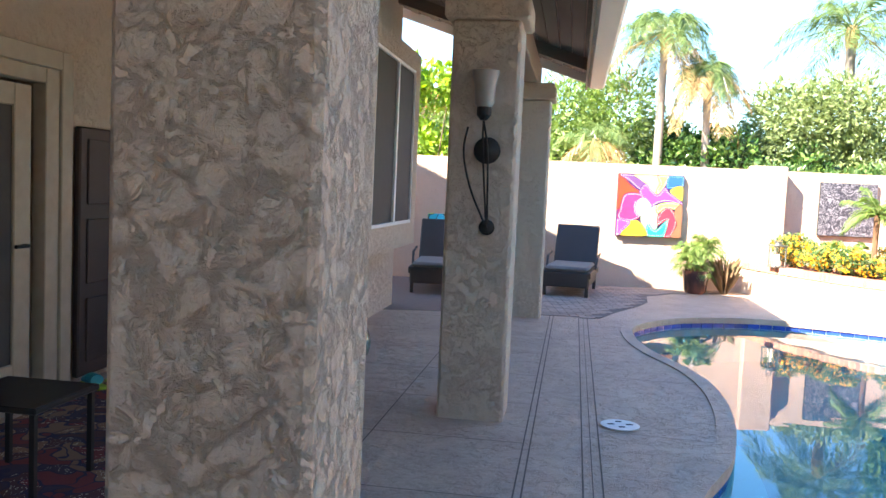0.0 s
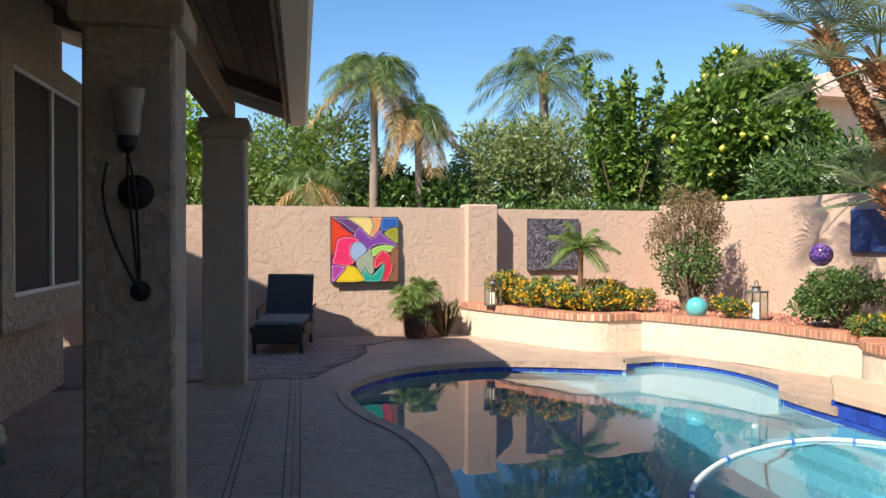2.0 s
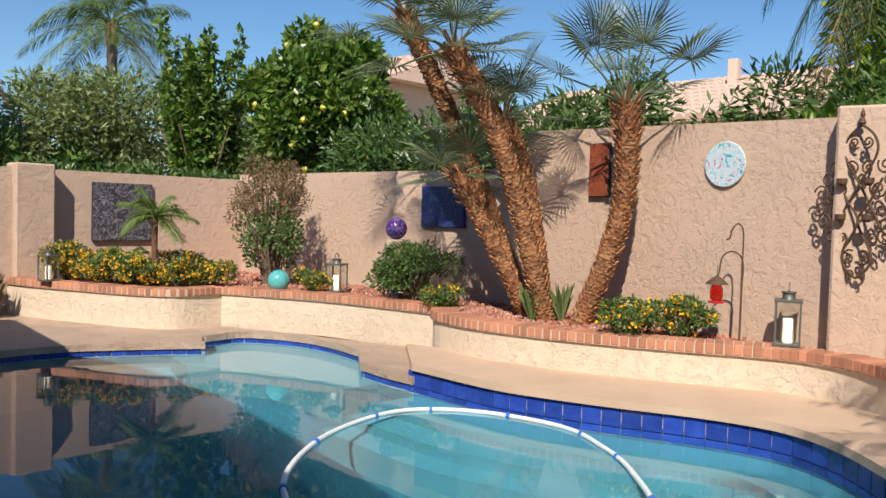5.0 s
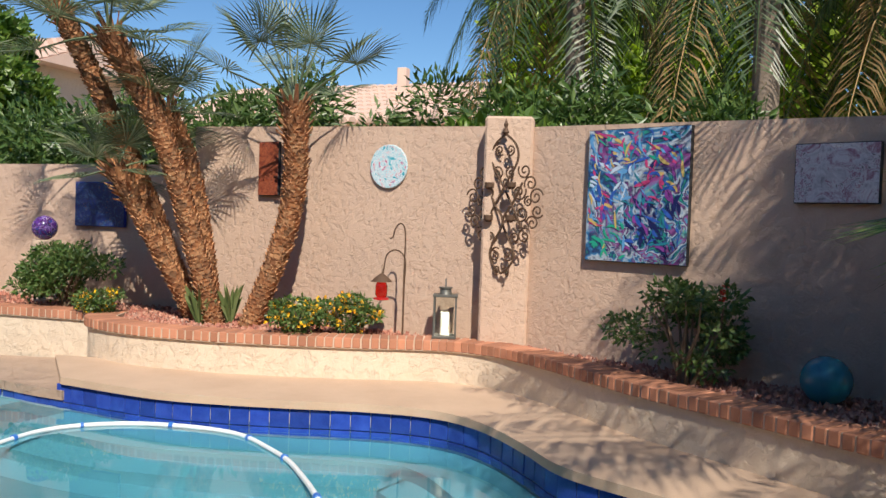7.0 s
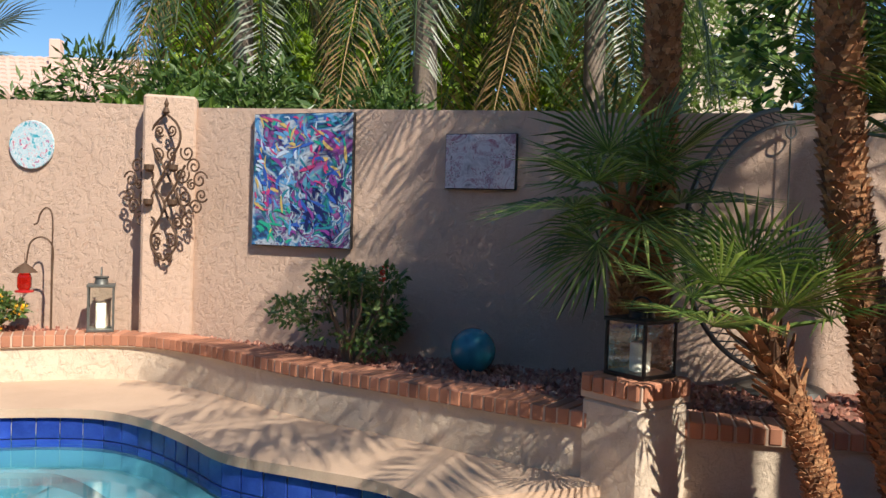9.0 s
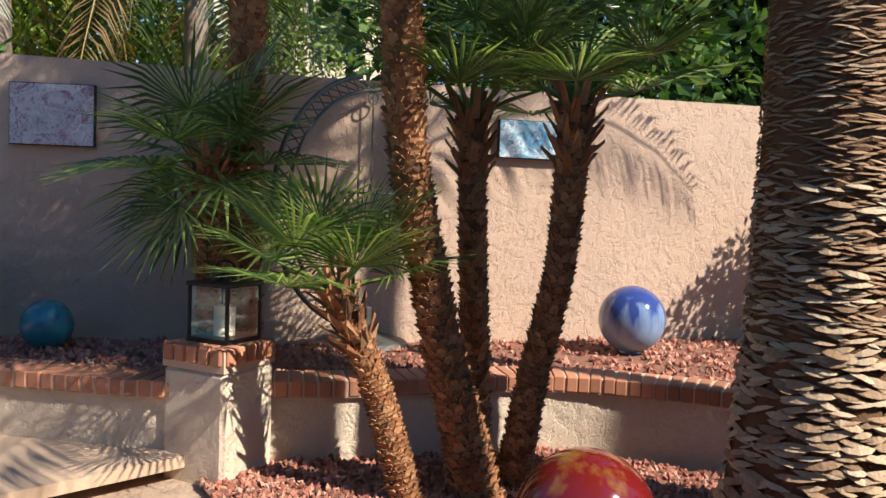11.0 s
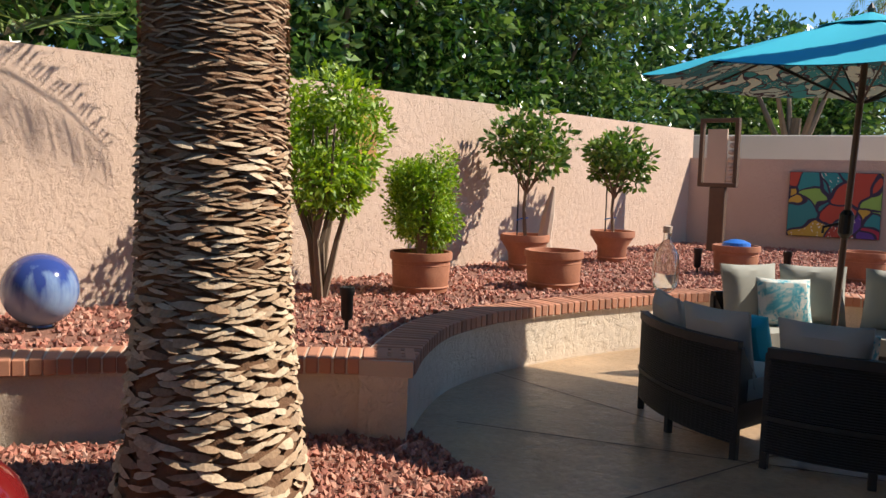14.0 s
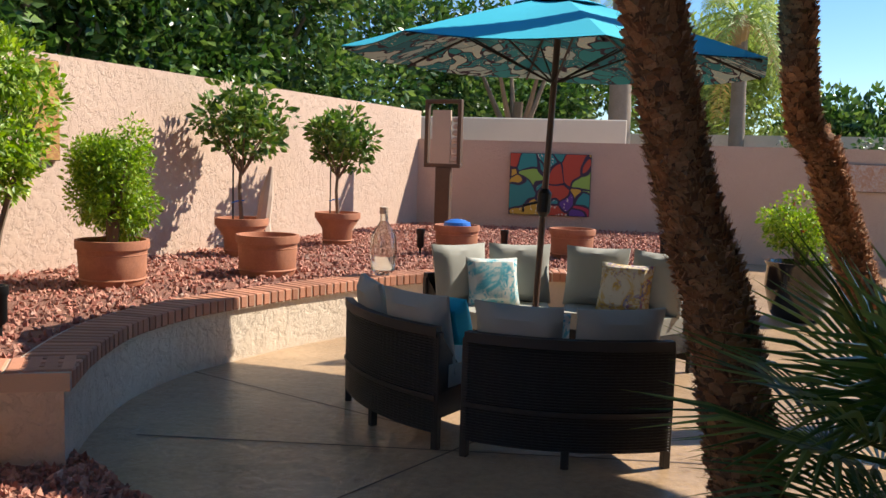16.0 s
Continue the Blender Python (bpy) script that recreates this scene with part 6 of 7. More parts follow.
def iron_scrolls(m):
    t = thing("iron_wall_scroll", m, "large rusty wrought-iron scroll ornament", "wall art")
    for sx in (-1, 1):
        for c, r, st, sg in (((0.22, 0.28), 0.07, 2.6, 1), ((0.29, 0.17), 0.07, 3.6, -1), ((0.35, 0.06), 0.075, 0.2, 1), ((0.37, -0.06), 0.06, 5.8, -1), ((0.32, -0.16), 0.065, 3.0, -1), ((0.24, -0.27), 0.07, 1.0, 1), ((0.17, 0.10), 0.075, 0.4, -1), ((0.20, -0.08), 0.08, 3.1, 1), ((0.27, 0.02), 0.045, 1.5, 1), ((0.14, -0.29), 0.055, 4.2, -1), ((0.07, 0.26), 0.06, 0.9, 1), ((0.07, -0.44), 0.065, 2.2, -1), ((0.045, -0.57), 0.04, 4.9, 1), ((0.06, 0.46), 0.05, 3.9, 1)):
            a = [(sx * x_, y_, z) for x_, y_, z in scroll(c, r, 1.5, st, sg)]
            part("scroll", Build().tube(a, 0.008, 5), IRON, t)
        for lobe in (((0.0, 0.60), (0.12, 0.50), (0.14, 0.36), (0.0, 0.14), (-0.16, -0.12), (-0.20, -0.2)), ((0.20, 0.18), (0.10, 0.0), (0.0, -0.16), (0.13, -0.40), (0.10, -0.52), (0.0, -0.60))):
            part("lattice_curve", Build().tube([(sx * p.x, 0, p.y) for p in smooth_line(lobe, 6)], 0.010, 6), IRON, t)
        for z in (0.12, -0.16):
            part("candle_cup", Build().lathe([(0.02, 0), (0.04, 0.02), (0.042, 0.06), (0.035, 0.06), (0.001, 0.03)], (sx * 0.12, 0.05, z), 14), IRON, t)
    part("finial", Build().lathe([(0.004, 0), (0.03, 0.03), (0.012, 0.07), (0.02, 0.10), (0.001, 0.15)], (0, 0, 0.58), 12), IRON, t)
    return t


iron_scrolls(Matrix.Translation((7.57, 3.60, 1.70)) @ on_wall((0, 0), (-1.3, -3.17), 0, 0))
# feeder on a crook
hk = thing("shepherd_hook", pose(7.55, 4.5, 0.46), "thin dark iron double shepherd hook", "garden hook")
dv = V((-0.2, 0.97, 0)).normalized()
for top_, reach, lowz in ((1.02, 0.11, 0.92), (0.78, 0.20, 0.58)):
    pts = [V((0, 0, 0)), V((0, 0, top_ * 0.6)), V((0, 0, top_ - 0.06)), dv * reach * 0.4 + V((0, 0, top_ + 0.02)), dv * reach * 0.85 + V((0, 0, top_ - 0.03)), dv * reach + V((0, 0, lowz)), dv * (reach + 0.03) + V((0, 0, lowz - 0.02))]
    part("rod", Build().tube(smooth_line([p + V((0.012 if top_ < 0.9 else 0, 0, 0)) for p in pts], 5), 0.007, 6), IRON, hk)
fd = thing("hummingbird_feeder", pose(7.55 - 0.04, 4.5 + 0.2, 0.80), "red glass hummingbird feeder hung on the hook", "bird feeder")
part("bottle", Build().lathe([(0.03, 0.02), (0.055, 0.05), (0.055, 0.13), (0.04, 0.17), (0.001, 0.18)], n=18), REDGLASS, fd, smooth=True)
part("dish", Build().lathe([(0.02, 0), (0.07, 0.01), (0.07, 0.025), (0.03, 0.03), (0.001, 0.03)], n=20), plain("red_plastic", (0.5, 0.02, 0.02), 0.35), fd)
part("roof", Build().lathe([(0.10, 0.17), (0.06, 0.21), (0.02, 0.24), (0.001, 0.25)], n=18), IRON, fd)
part("hanger", Build().tube([(0, 0, 0.24), (0, 0, 0.33)], 0.003, 5), IRON, fd)

# ---------------------------------------------------------------- lanterns, balls, ornaments
lantern(pose(7.62, 4.12, 0.50, 0, 0, 20), 0.21, 0.53, "weathered grey metal lantern with a candle on the brick coping")
lantern(pose(4.98, 12.55, 0.50, 0, 0, 15), 0.19, 0.46, "grey metal lantern with a white candle among flowers")
lantern(pose(7.42, 9.72, 0.48, 0, 0, 25), 0.22, 0.5, "grey metal lantern with a white candle on the coping")
lantern(pose(5.13, 0.26, 0.705, 0, 0, 38), 0.27, 0.42, "black metal lantern with a tall candle on the pier", DARKMETAL)
ball("glazed_ball", pose(5.42, -2.62, 0.45), 0.235, BLUEBALL, "glossy blue glazed ceramic ball on red rock")
ball("glazed_ball", pose(3.28, -0.74, 0.02), 0.27, REDBALL, "glossy red glazed ceramic ball with a gold crown")
ball("glazed_ball", pose(6.95, 10.3, 0.46), 0.14, TEALBALL, "small turquoise glazed ball among the flowers")
ball("glazed_ball", pose(6.42, 1.09, 0.46), 0.155, DEEPTEAL, "teal glazed ball in the shade of the wall")
gz = thing("gazing_globe", pose(7.95, 9.2, 0.45), "purple mosaic gazing globe on a stone pedestal", "garden globe")
part("globe", Build().lathe([(max(0.14 * math.sin(a), 0.001), 0.86 - 0.14 * math.cos(a)) for a in np.linspace(0, math.pi, 18)], n=28), painting("mosaic", [(0.10, 0.03, 0.22), (0.04, 0.05, 0.25), (0.20, 0.12, 0.35), (0.08, 0.02, 0.12)], 22, "cells", 0.0, 0.15), gz, smooth=True)
part("pedestal", Build().lathe([(0.12, 0), (0.12, 0.04), (0.06, 0.08), (0.055, 0.5), (0.12, 0.6), (0.14, 0.66), (0.13, 0.72), (0.001, 0.72)], n=20), MORTAR, gz, smooth=True)
# moon-shaped stand with a hanging basket
ar = thing("crescent_stand", pose(5.95, -0.35, 0.45, 0, 0, -68), "weathered iron crescent stand with a hanging basket", "plant stand")
cc = [(0.62 + 0.82 * math.cos(a), 0, 0.98 + 0.86 * math.sin(a)) for a in np.linspace(radians(98), radians(262), 30)]
ci = [(0.70 + 0.78 * math.cos(a), 0, 0.98 + 0.78 * math.sin(a)) for a in np.linspace(radians(94), radians(266), 30)]
part("outer_rim", Build().tube(cc, 0.017, 7), PEWTER, ar)
part("inner_rim", Build().tube(ci, 0.013, 7), PEWTER, ar)
for i in range(0, 29):
    part("lattice_bar", Build().tube([cc[i], ci[i + 1]], 0.005, 4), PEWTER, ar)
    part("lattice_bar", Build().tube([cc[i + 1], ci[i]], 0.005, 4), PEWTER, ar)
part("foot", Build().lathe([(0.30, 0), (0.27, 0.03), (0.06, 0.08), (0.001, 0.1)], (0.62, 0, 0.0), 24), PEWTER, ar)
part("post", Build().box((0.62, 0, 0.16), (0.05, 0.05, 0.2), bevel=0.005), PEWTER, ar)
part("chain", Build().tube([(0.62, 0, 1.80), (0.62, 0, 1.62), (0.62, 0, 1.05)], 0.006, 5), PEWTER, ar)
part("chain_ring", Build().tube([(0.62 + 0.045 * math.cos(a), 0, 1.70 + 0.045 * math.sin(a)) for a in np.linspace(0, math.tau, 16)], 0.007, 5), PEWTER, ar)
for z, r in ((1.05, 0.2), (0.93, 0.17), (0.80, 0.12)):
    part("basket_hoop", Build().tube([(0.62 + r * math.cos(a), r * math.sin(a), z) for a in np.linspace(0, math.tau, 24)], 0.008, 5), PEWTER, ar)
for i in range(10):
    a = math.tau * i / 10
    part("basket_wire", Build().tube([(0.62 + 0.2 * math.cos(a), 0.2 * math.sin(a), 1.05), (0.62 + 0.17 * math.cos(a), 0.17 * math.sin(a), 0.92), (0.62, 0, 0.72)], 0.004, 4), PEWTER, ar)
# framed stone sculpture in the far corner
fs_ = thing("framed_sculpture", pose(3.12, -12.2, 0.42, 0, 0, 168), "rusty steel frame on a post holding stacked stones", "sculpture")
part("post", Build().box((0.02, 0, 0.5), (0.24, 0.10, 1.0), bevel=0.01), IRON, fs_)
for c, s_ in (((0, 0, 1.03), (0.60, 0.09, 0.06)), ((0, 0, 1.99), (0.60, 0.09, 0.06)), ((-0.27, 0, 1.51), (0.06, 0.09, 0.9)), ((0.27, 0, 1.51), (0.06, 0.09, 0.9))):
    part("frame_bar", Build().box(c, s_, bevel=0.008), IRON, fs_)
part("stone_slab", Build().prism([(-0.18, -0.02), (0.12, -0.02), (0.12, 0.02), (-0.18, 0.02)], 1.07, 1.86), MORTAR, fs_, "pale flat stone slab")
for i in range(7):
    part("stacked_stone", Build().lathe([(0.02, 0), (0.075 - 0.004 * i, 0.02), (0.07 - 0.004 * i, 0.06), (0.02, 0.08)], (0.19 + 0.01 * (i % 2), 0.02, 1.08 + 0.1 * i), 10), MORTAR, fs_)
for pts in ([(-0.1, 0.04, 1.15), (-0.04, 0.05, 1.5), (-0.05, 0.05, 1.75)], [(0.02, 0.04, 1.12), (-0.04, 0.05, 1.4), (0.0, 0.05, 1.75)], [(-0.11, 0.05, 1.62), (0.05, 0.05, 1.64)]):
    part("twig", Build().tube(pts, 0.009, 5), BRANCH, fs_)
for x_, y_ in ((3.78, -3.68), (1.75, -9.3), (-0.05, -9.6), (2.65, -8.9)):
    garden_spot(pose(x_, y_, 0.44))
dr_ = thing("deck_drain", pose(1.17, 5.28, 0.0), "round cream plastic skimmer lid in the deck", "drain cover")
part("lid", Build().lathe([(0.001, 0.004), (0.12, 0.004), (0.125, 0.012), (0.11, 0.014), (0.001, 0.014)], n=32), FRAMEWHITE, dr_)
for k_ in range(4):
    part("slot", Build().box((0.06 * math.cos(k_ * 1.57), 0.06 * math.sin(k_ * 1.57), 0.016), (0.04, 0.012, 0.004)), DARKMETAL, dr_)
# pool cleaner hose
hs_ = thing("pool_hose", pose(0, 0, 0), "white floating cleaner hose with blue joints", "hose")
hl = smooth_line([(3.2, 4.9, -0.095), (3.57, 5.52, -0.09), (4.27, 6.06, -0.09), (5.0, 6.3, -0.09), (5.45, 6.22, -0.09), (5.78, 5.79, -0.09), (5.87, 5.12, -0.09), (5.63, 4.62, -0.09), (5.3, 4.2, -0.09), (4.6, 3.6, -0.10), (3.9, 3.3, -0.3)], 8)
part("hose", Build().tube(hl, 0.018, 8), HOSE, hs_, smooth=True)
for i in range(6, len(hl) - 4, 9):
    part("joint_band", Build().tube([hl[i], hl[i].lerp(hl[i + 1], 0.35)], 0.027, 8), BLUEPLASTIC, hs_)

# ---------------------------------------------------------------- pots
POTS = [((4.37, -5.63), 0.27, 0.36, 1.0), ((3.52, -6.68), 0.27, 0.36, 1.0), ((2.28, -9.15), 0.255, 0.34, 1.0), ((0.98, -9.4), 0.255, 0.34, 1.0)]
for (x_, y_), r, h_, tp in POTS:
    terracotta_pot(pose(x_, y_, 0.445), r, h_, "wide terracotta pot with raised bands on red rock", tp)
for (x_, y_) in ((4.37, -7.94), (3.85, -9.52)):
    terracotta_pot(pose(x_, y_, 0.445), 0.27, 0.40, "tapered terracotta pot holding a clipped tree", 0.72)
bc = tagged(new("blue_dish", Build().lathe([(0.16, 0), (0.15, 0.04), (0.08, 0.07), (0.001, 0.08)], n=20).mesh("blue_dish", BLUEPLASTIC)), "upturned blue dish lying in a terracotta pot", "dish")
bc.matrix_world = pose(2.28, -9.15, 0.775)
bp_ = thing("glazed_pot", pose(3.92, 13.02, 0), "brown glazed pot with a small date palm", "plant pot")
part("body", Build().lathe([(0.14, 0), (0.17, 0.05), (0.205, 0.3), (0.22, 0.36), (0.19, 0.36), (0.17, 0.31), (0.001, 0.3)], n=28), BROWNPOT, bp_, smooth=True)
bk = thing("glazed_pot", pose(-1.35, -8.7, 0.0), "large black glazed pot with an orange-flowered shrub", "plant pot")
part("body", Build().lathe([(0.20, 0), (0.27, 0.08), (0.33, 0.35), (0.32, 0.55), (0.35, 0.60), (0.31, 0.60), (0.28, 0.5), (0.001, 0.5)], n=32), BLACKPOT, bk, smooth=True)
dj = thing("glass_demijohn", pose(2.5, -6.86, 0.48), "tall clear glass demijohn on the brick coping", "vase")
part("bottle", Build().lathe([(0.06, 0.0), (0.11, 0.05), (0.125, 0.2), (0.11, 0.35), (0.05, 0.45), (0.035, 0.48), (0.035, 0.55), (0.045, 0.56), (0.03, 0.55), (0.03, 0.48), (0.10, 0.34), (0.113, 0.2), (0.10, 0.05), (0.001, 0.015)], n=28), GLASS, dj, smooth=True)
part("stopper", Build().lathe([(0.04, 0.54), (0.042, 0.6), (0.001, 0.61)], n=14), MORTAR, dj)

# ---------------------------------------------------------------- round sofa set under the umbrella
CX, CY = 0.83, -5.07


def curved_sofa(angle, label):
    """A curved wicker loveseat, its middle at the angle, facing the ring's centre."""
    t = thing("curved_loveseat", pose(CX, CY, 0, 0, 0, angle), label, "loveseat", "ring of curved loveseats")
    A = [radians(a) for a in np.linspace(-22.5, 22.5, 13)]

    def arc(r0, r1, z0, z1):
        return Build().strip([(r1 * math.cos(a), r1 * math.sin(a)) for a in A], [(r0 * math.cos(a), r0 * math.sin(a)) for a in A], z0, z1)

    part("seat_base", arc(0.74, 1.30, 0.20, 0.30), WICKER, t)
    # woven back: crossing strands over a thin panel
    part("back_panel", arc(1.315, 1.33, 0.09, 0.62), WICKER, t)
    part("back_rail", arc(1.30, 1.35, 0.60, 0.65), WICKER, t)
    part("mid_rail", arc(1.325, 1.35, 0.27, 0.295), WICKER, t)
    w_ = Build()
    for z in np.arange(0.10, 0.60, 0.0145):
        w_.tube([((1.337 + 0.004 * (k % 2)) * math.cos(a), (1.337 + 0.004 * (k % 2)) * math.sin(a), z) for k, a in enumerate(np.linspace(A[0], A[-1], 60))], 0.0048, 4)
    part("weave", w_, WICKER, t)["kind"] = "stuff"
    for s_ in (-1, 1):
        a = radians(22.3) * s_
        d = V((math.cos(a), math.sin(a), 0))
        side = Build()
        side.add([d * 0.76 + V((0, 0, 0.16)), d * 1.32 + V((0, 0, 0.16)), d * 1.32 + V((0, 0, 0.63)), d * 1.05 + V((0, 0, 0.34)), d * 0.76 + V((0, 0, 0.32))] , [(0, 1, 2, 3, 4)])
        part("side_panel", side, WICKER, t)
        for r in (0.78, 1.32):
            p = d * r
            part("leg", Build().box((p.x, p.y, 0.10 if r < 1 else 0.31), (0.04, 0.04, 0.20 if r < 1 else 0.62), math.degrees(a), bevel=0.004), WICKER, t)
    part("middle_leg", Build().box((1.32, 0, 0.09), (0.04, 0.04, 0.18), bevel=0.004), WICKER, t)
    cu = arc(0.72, 1.22, 0.31, 0.43)
    part("seat_cushion", cu, CUSHION, t, "grey-beige seat cushion")
    return t


for a, lb in ((97, "dark woven wicker loveseat, its back to the deck"), (45, "dark curved wicker loveseat beside the seat wall"), (-60, "dark curved wicker loveseat near the brick coping"), (-112, "dark curved wicker loveseat in half shade")):
    curved_sofa(a, lb)


def ring_cushion(a, r, z, size, mat, label, tilt=14, spin=0, name="back_cushion"):
    m = pose(CX, CY, 0, 0, 0, a - 90) @ pose(0, r, z, -tilt, 0, spin)
    return cushion(name, m, size, size * 0.95, 0.17, mat, label)


for a in (97, 45, -60, -112):
    for s_ in (-1, 1):
        ring_cushion(a + s_ * 11.5, 1.15, 0.37 if a > 0 else 0.42, 0.46 if a > 0 else 0.49, CUSHION, "grey-beige back cushion standing on a loveseat", 12, s_ * 4)
ring_cushion(-58, 0.98, 0.42, 0.40, DRAGON, "cream throw cushion with a blue dragonfly", 20, -8, "throw_cushion")
ring_cushion(-115, 0.98, 0.42, 0.40, BIRD, "cream throw cushion with a bird picture", 20, 8, "throw_cushion")
ring_cushion(60, 1.02, 0.50, 0.30, TEALCLOTH, "teal throw cushion on a loveseat", 22, 10, "throw_cushion")
ring_cushion(88, 0.98, 0.40, 0.38, DRAGON, "cream and teal throw cushion", 20, 0, "throw_cushion")
um = thing("patio_umbrella", pose(1.0, -5.2, 0, -1.0, -2.4, 0), "open turquoise patio umbrella with a patterned underside", "umbrella")
part("base", Build().lathe([(0.25, 0), (0.25, 0.04), (0.06, 0.07), (0.05, 0.25), (0.001, 0.26)], n=28), DARKMETAL, um)
part("pole", Build().tube([(0, 0, 0.05), (0, 0, 2.5)], 0.021, 12), POLEWOOD, um, smooth=True)
cr = part("crank_housing", Build().lathe([(0.025, 1.16), (0.045, 1.19), (0.045, 1.31), (0.025, 1.34)], n=14), DARKMETAL, um)
part("crank_handle", Build().tube([(0.04, 0, 1.25), (0.13, 0.02, 1.22), (0.13, 0.02, 1.18)], 0.010, 6), DARKMETAL, cr)
UND = painting("shell_print", [(0.01, 0.20, 0.28), (0.35, 0.50, 0.55), (0.02, 0.25, 0.33), (0.45, 0.58, 0.6), (0.01, 0.16, 0.24)], 9, "cells", 1.7, 0.9)
R_, N_ = 1.36, 8
for i in range(N_):
    a0, a1 = math.tau * i / N_ + 0.25, math.tau * (i + 1) / N_ + 0.25
    rows_, steps_ = 7, 7
    vs = []
    for j in range(rows_ + 1):
        q = j / rows_
        for k_ in range(steps_ + 1):
            f = k_ / steps_
            d = V((math.cos(a0), math.sin(a0), 0)).lerp(V((math.cos(a1), math.sin(a1), 0)), f)
            z = 2.55 - 0.40 * q ** 1.1 - 0.03 * math.sin(math.pi * f) * q
            vs.append(d * R_ * q + V((0, 0, z)))
    fs2 = [(j * (steps_ + 1) + k_, j * (steps_ + 1) + k_ + 1, (j + 1) * (steps_ + 1) + k_ + 1, (j + 1) * (steps_ + 1) + k_) for j in range(rows_) for k_ in range(steps_)]
    pan = part("canopy_panel", Build().add(vs, fs2), TEALCLOTH, um, "turquoise canvas panel", smooth=True)
    part("lining", Build().add([v - V((0, 0, 0.006)) for v in vs], fs2), UND, pan, "teal lining printed with pale shells", smooth=True)
    part("rib", Build().tube([(0.03 * math.cos(a0), 0.03 * math.sin(a0), 2.52), (R_ * 0.5 * math.cos(a0), R_ * 0.5 * math.sin(a0), 2.345), (R_ * 0.98 * math.cos(a0), R_ * 0.98 * math.sin(a0), 2.13)], 0.009, 5), DARKMETAL, um)
    part("strut", Build().tube([(0.03 * math.cos(a0), 0.03 * math.sin(a0), 2.02), (R_ * 0.52 * math.cos(a0), R_ * 0.52 * math.sin(a0), 2.31)], 0.007, 5), DARKMETAL, um)
part("vent_cap", Build().lathe([(0.30, 2.485), (0.16, 2.53), (0.02, 2.575), (0.001, 2.577)], n=16), TEALCLOTH, um)
part("finial", Build().lathe([(0.015, 2.57), (0.025, 2.60), (0.001, 2.64)], n=10), POLEWOOD, um)

# ---------------------------------------------------------------- palms of the garden
fan_palm("fan_palm", [(7.47, 6.43, 0.45), (7.16, 6.84, 2.14), (6.83, 7.26, 3.16)], [0.13, 0.12, 0.135], 11, "leaning fan palm with a shaggy brown trunk", "fan palms by the wall", 13, 0.55, 0.58)
fan_palm("fan_palm", [(7.72, 6.85, 0.45), (7.37, 7.46, 2.07), (6.96, 8.11, 3.64)], [0.12, 0.112, 0.12], 12, "tall leaning fan palm behind its neighbour", "fan palms by the wall", 12, 0.6, 0.58)
fan_palm("fan_palm", [(7.66, 6.75, 0.45), (7.31, 7.13, 1.30), (7.10, 7.40, 1.92)], [0.10, 0.095, 0.10], 13, "low leaning fan palm with silvery leaves", "fan palms by the wall", 11, 0.4, 0.5)
fan_palm("fan_palm", [(7.46, 6.13, 0.45), (7.66, 5.84, 1.3), (7.70, 5.75, 1.95), (7.69, 5.77, 2.59)], [0.12, 0.13, 0.14, 0.15], 14, "upright fan palm with a brown bristled trunk", "fan palms by the wall", 12, 0.85, 0.52, low=0.35, high=1.35)
fan_palm("fan_palm", [(7.85, 6.75, 0.45), (7.75, 7.0, 1.9), (7.55, 7.2, 2.55)], [0.13, 0.12, 0.12], 15, "fan palm half hidden behind other trunks", "fan palms by the wall", 11, 0.5, 0.55)
fan_palm("fan_palm", [(4.25, -0.85, 0.03), (4.33, -0.70, 0.5), (4.40, -0.57, 1.1), (4.45, -0.44, 1.83), (4.47, -0.38, 3.0)], [0.16, 0.125, 0.115, 0.12, 0.12], 21, "tall fan palm with a dark bristled trunk", "fan palms by the pool", 12, 0.55, 0.6, FAN_DARK, boot=0.065)
fan_palm("fan_palm", [(4.61, -0.99, 0.03), (4.64, -0.93, 1.2), (4.65, -0.90, 1.9)], [0.10, 0.09, 0.095], 22, "slim fan palm standing behind the others", "fan palms by the pool", 12, 0.5, 0.5, FAN_DARK, boot=0.055, low=0.3)
fan_palm("fan_palm", [(4.33, -1.01, 0.03), (4.30, -1.12, 0.6), (4.23, -1.21, 1.2), (4.20, -1.24, 1.96)], [0.11, 0.095, 0.09, 0.11], 23, "slim fan palm with an orange-brown hairy trunk", "fan palms by the pool", 10, 0.5, 0.55, FAN_DARK, boot=0.055, low=0.05)
fan_palm("fan_palm", [(4.32, -0.50, 0.03), (4.42, -0.30, 0.62), (4.49, -0.13, 1.02)], [0.10, 0.085, 0.085], 24, "short leaning fan palm with stiff green leaves", "fan palms by the pool", 11, 0.36, 0.46, FAN_DARK, boot=0.05, low=0.1)
fan_palm("fan_palm", [(5.94, 0.0, 0.42), (5.94, 0.0, 1.6), (5.95, 0.0, 3.4), (5.95, 0.02, 4.6)], [0.16, 0.14, 0.13, 0.13], 25, "tall straight fan palm in the raised bed", "fan palms by the pool", 15, 0.7, 0.7, FAN_DARK, boot=0.07)
fan_palm("fan_palm", [(5.62, 0.22, 0.42), (5.60, 0.26, 1.1), (5.52, 0.30, 1.66)], [0.10, 0.09, 0.09], 26, "low fan palm with long green fans", "fan palms by the pool", 16, 0.32, 0.6, FAN_DARK, boot=0.055, low=-0.95, high=1.15)
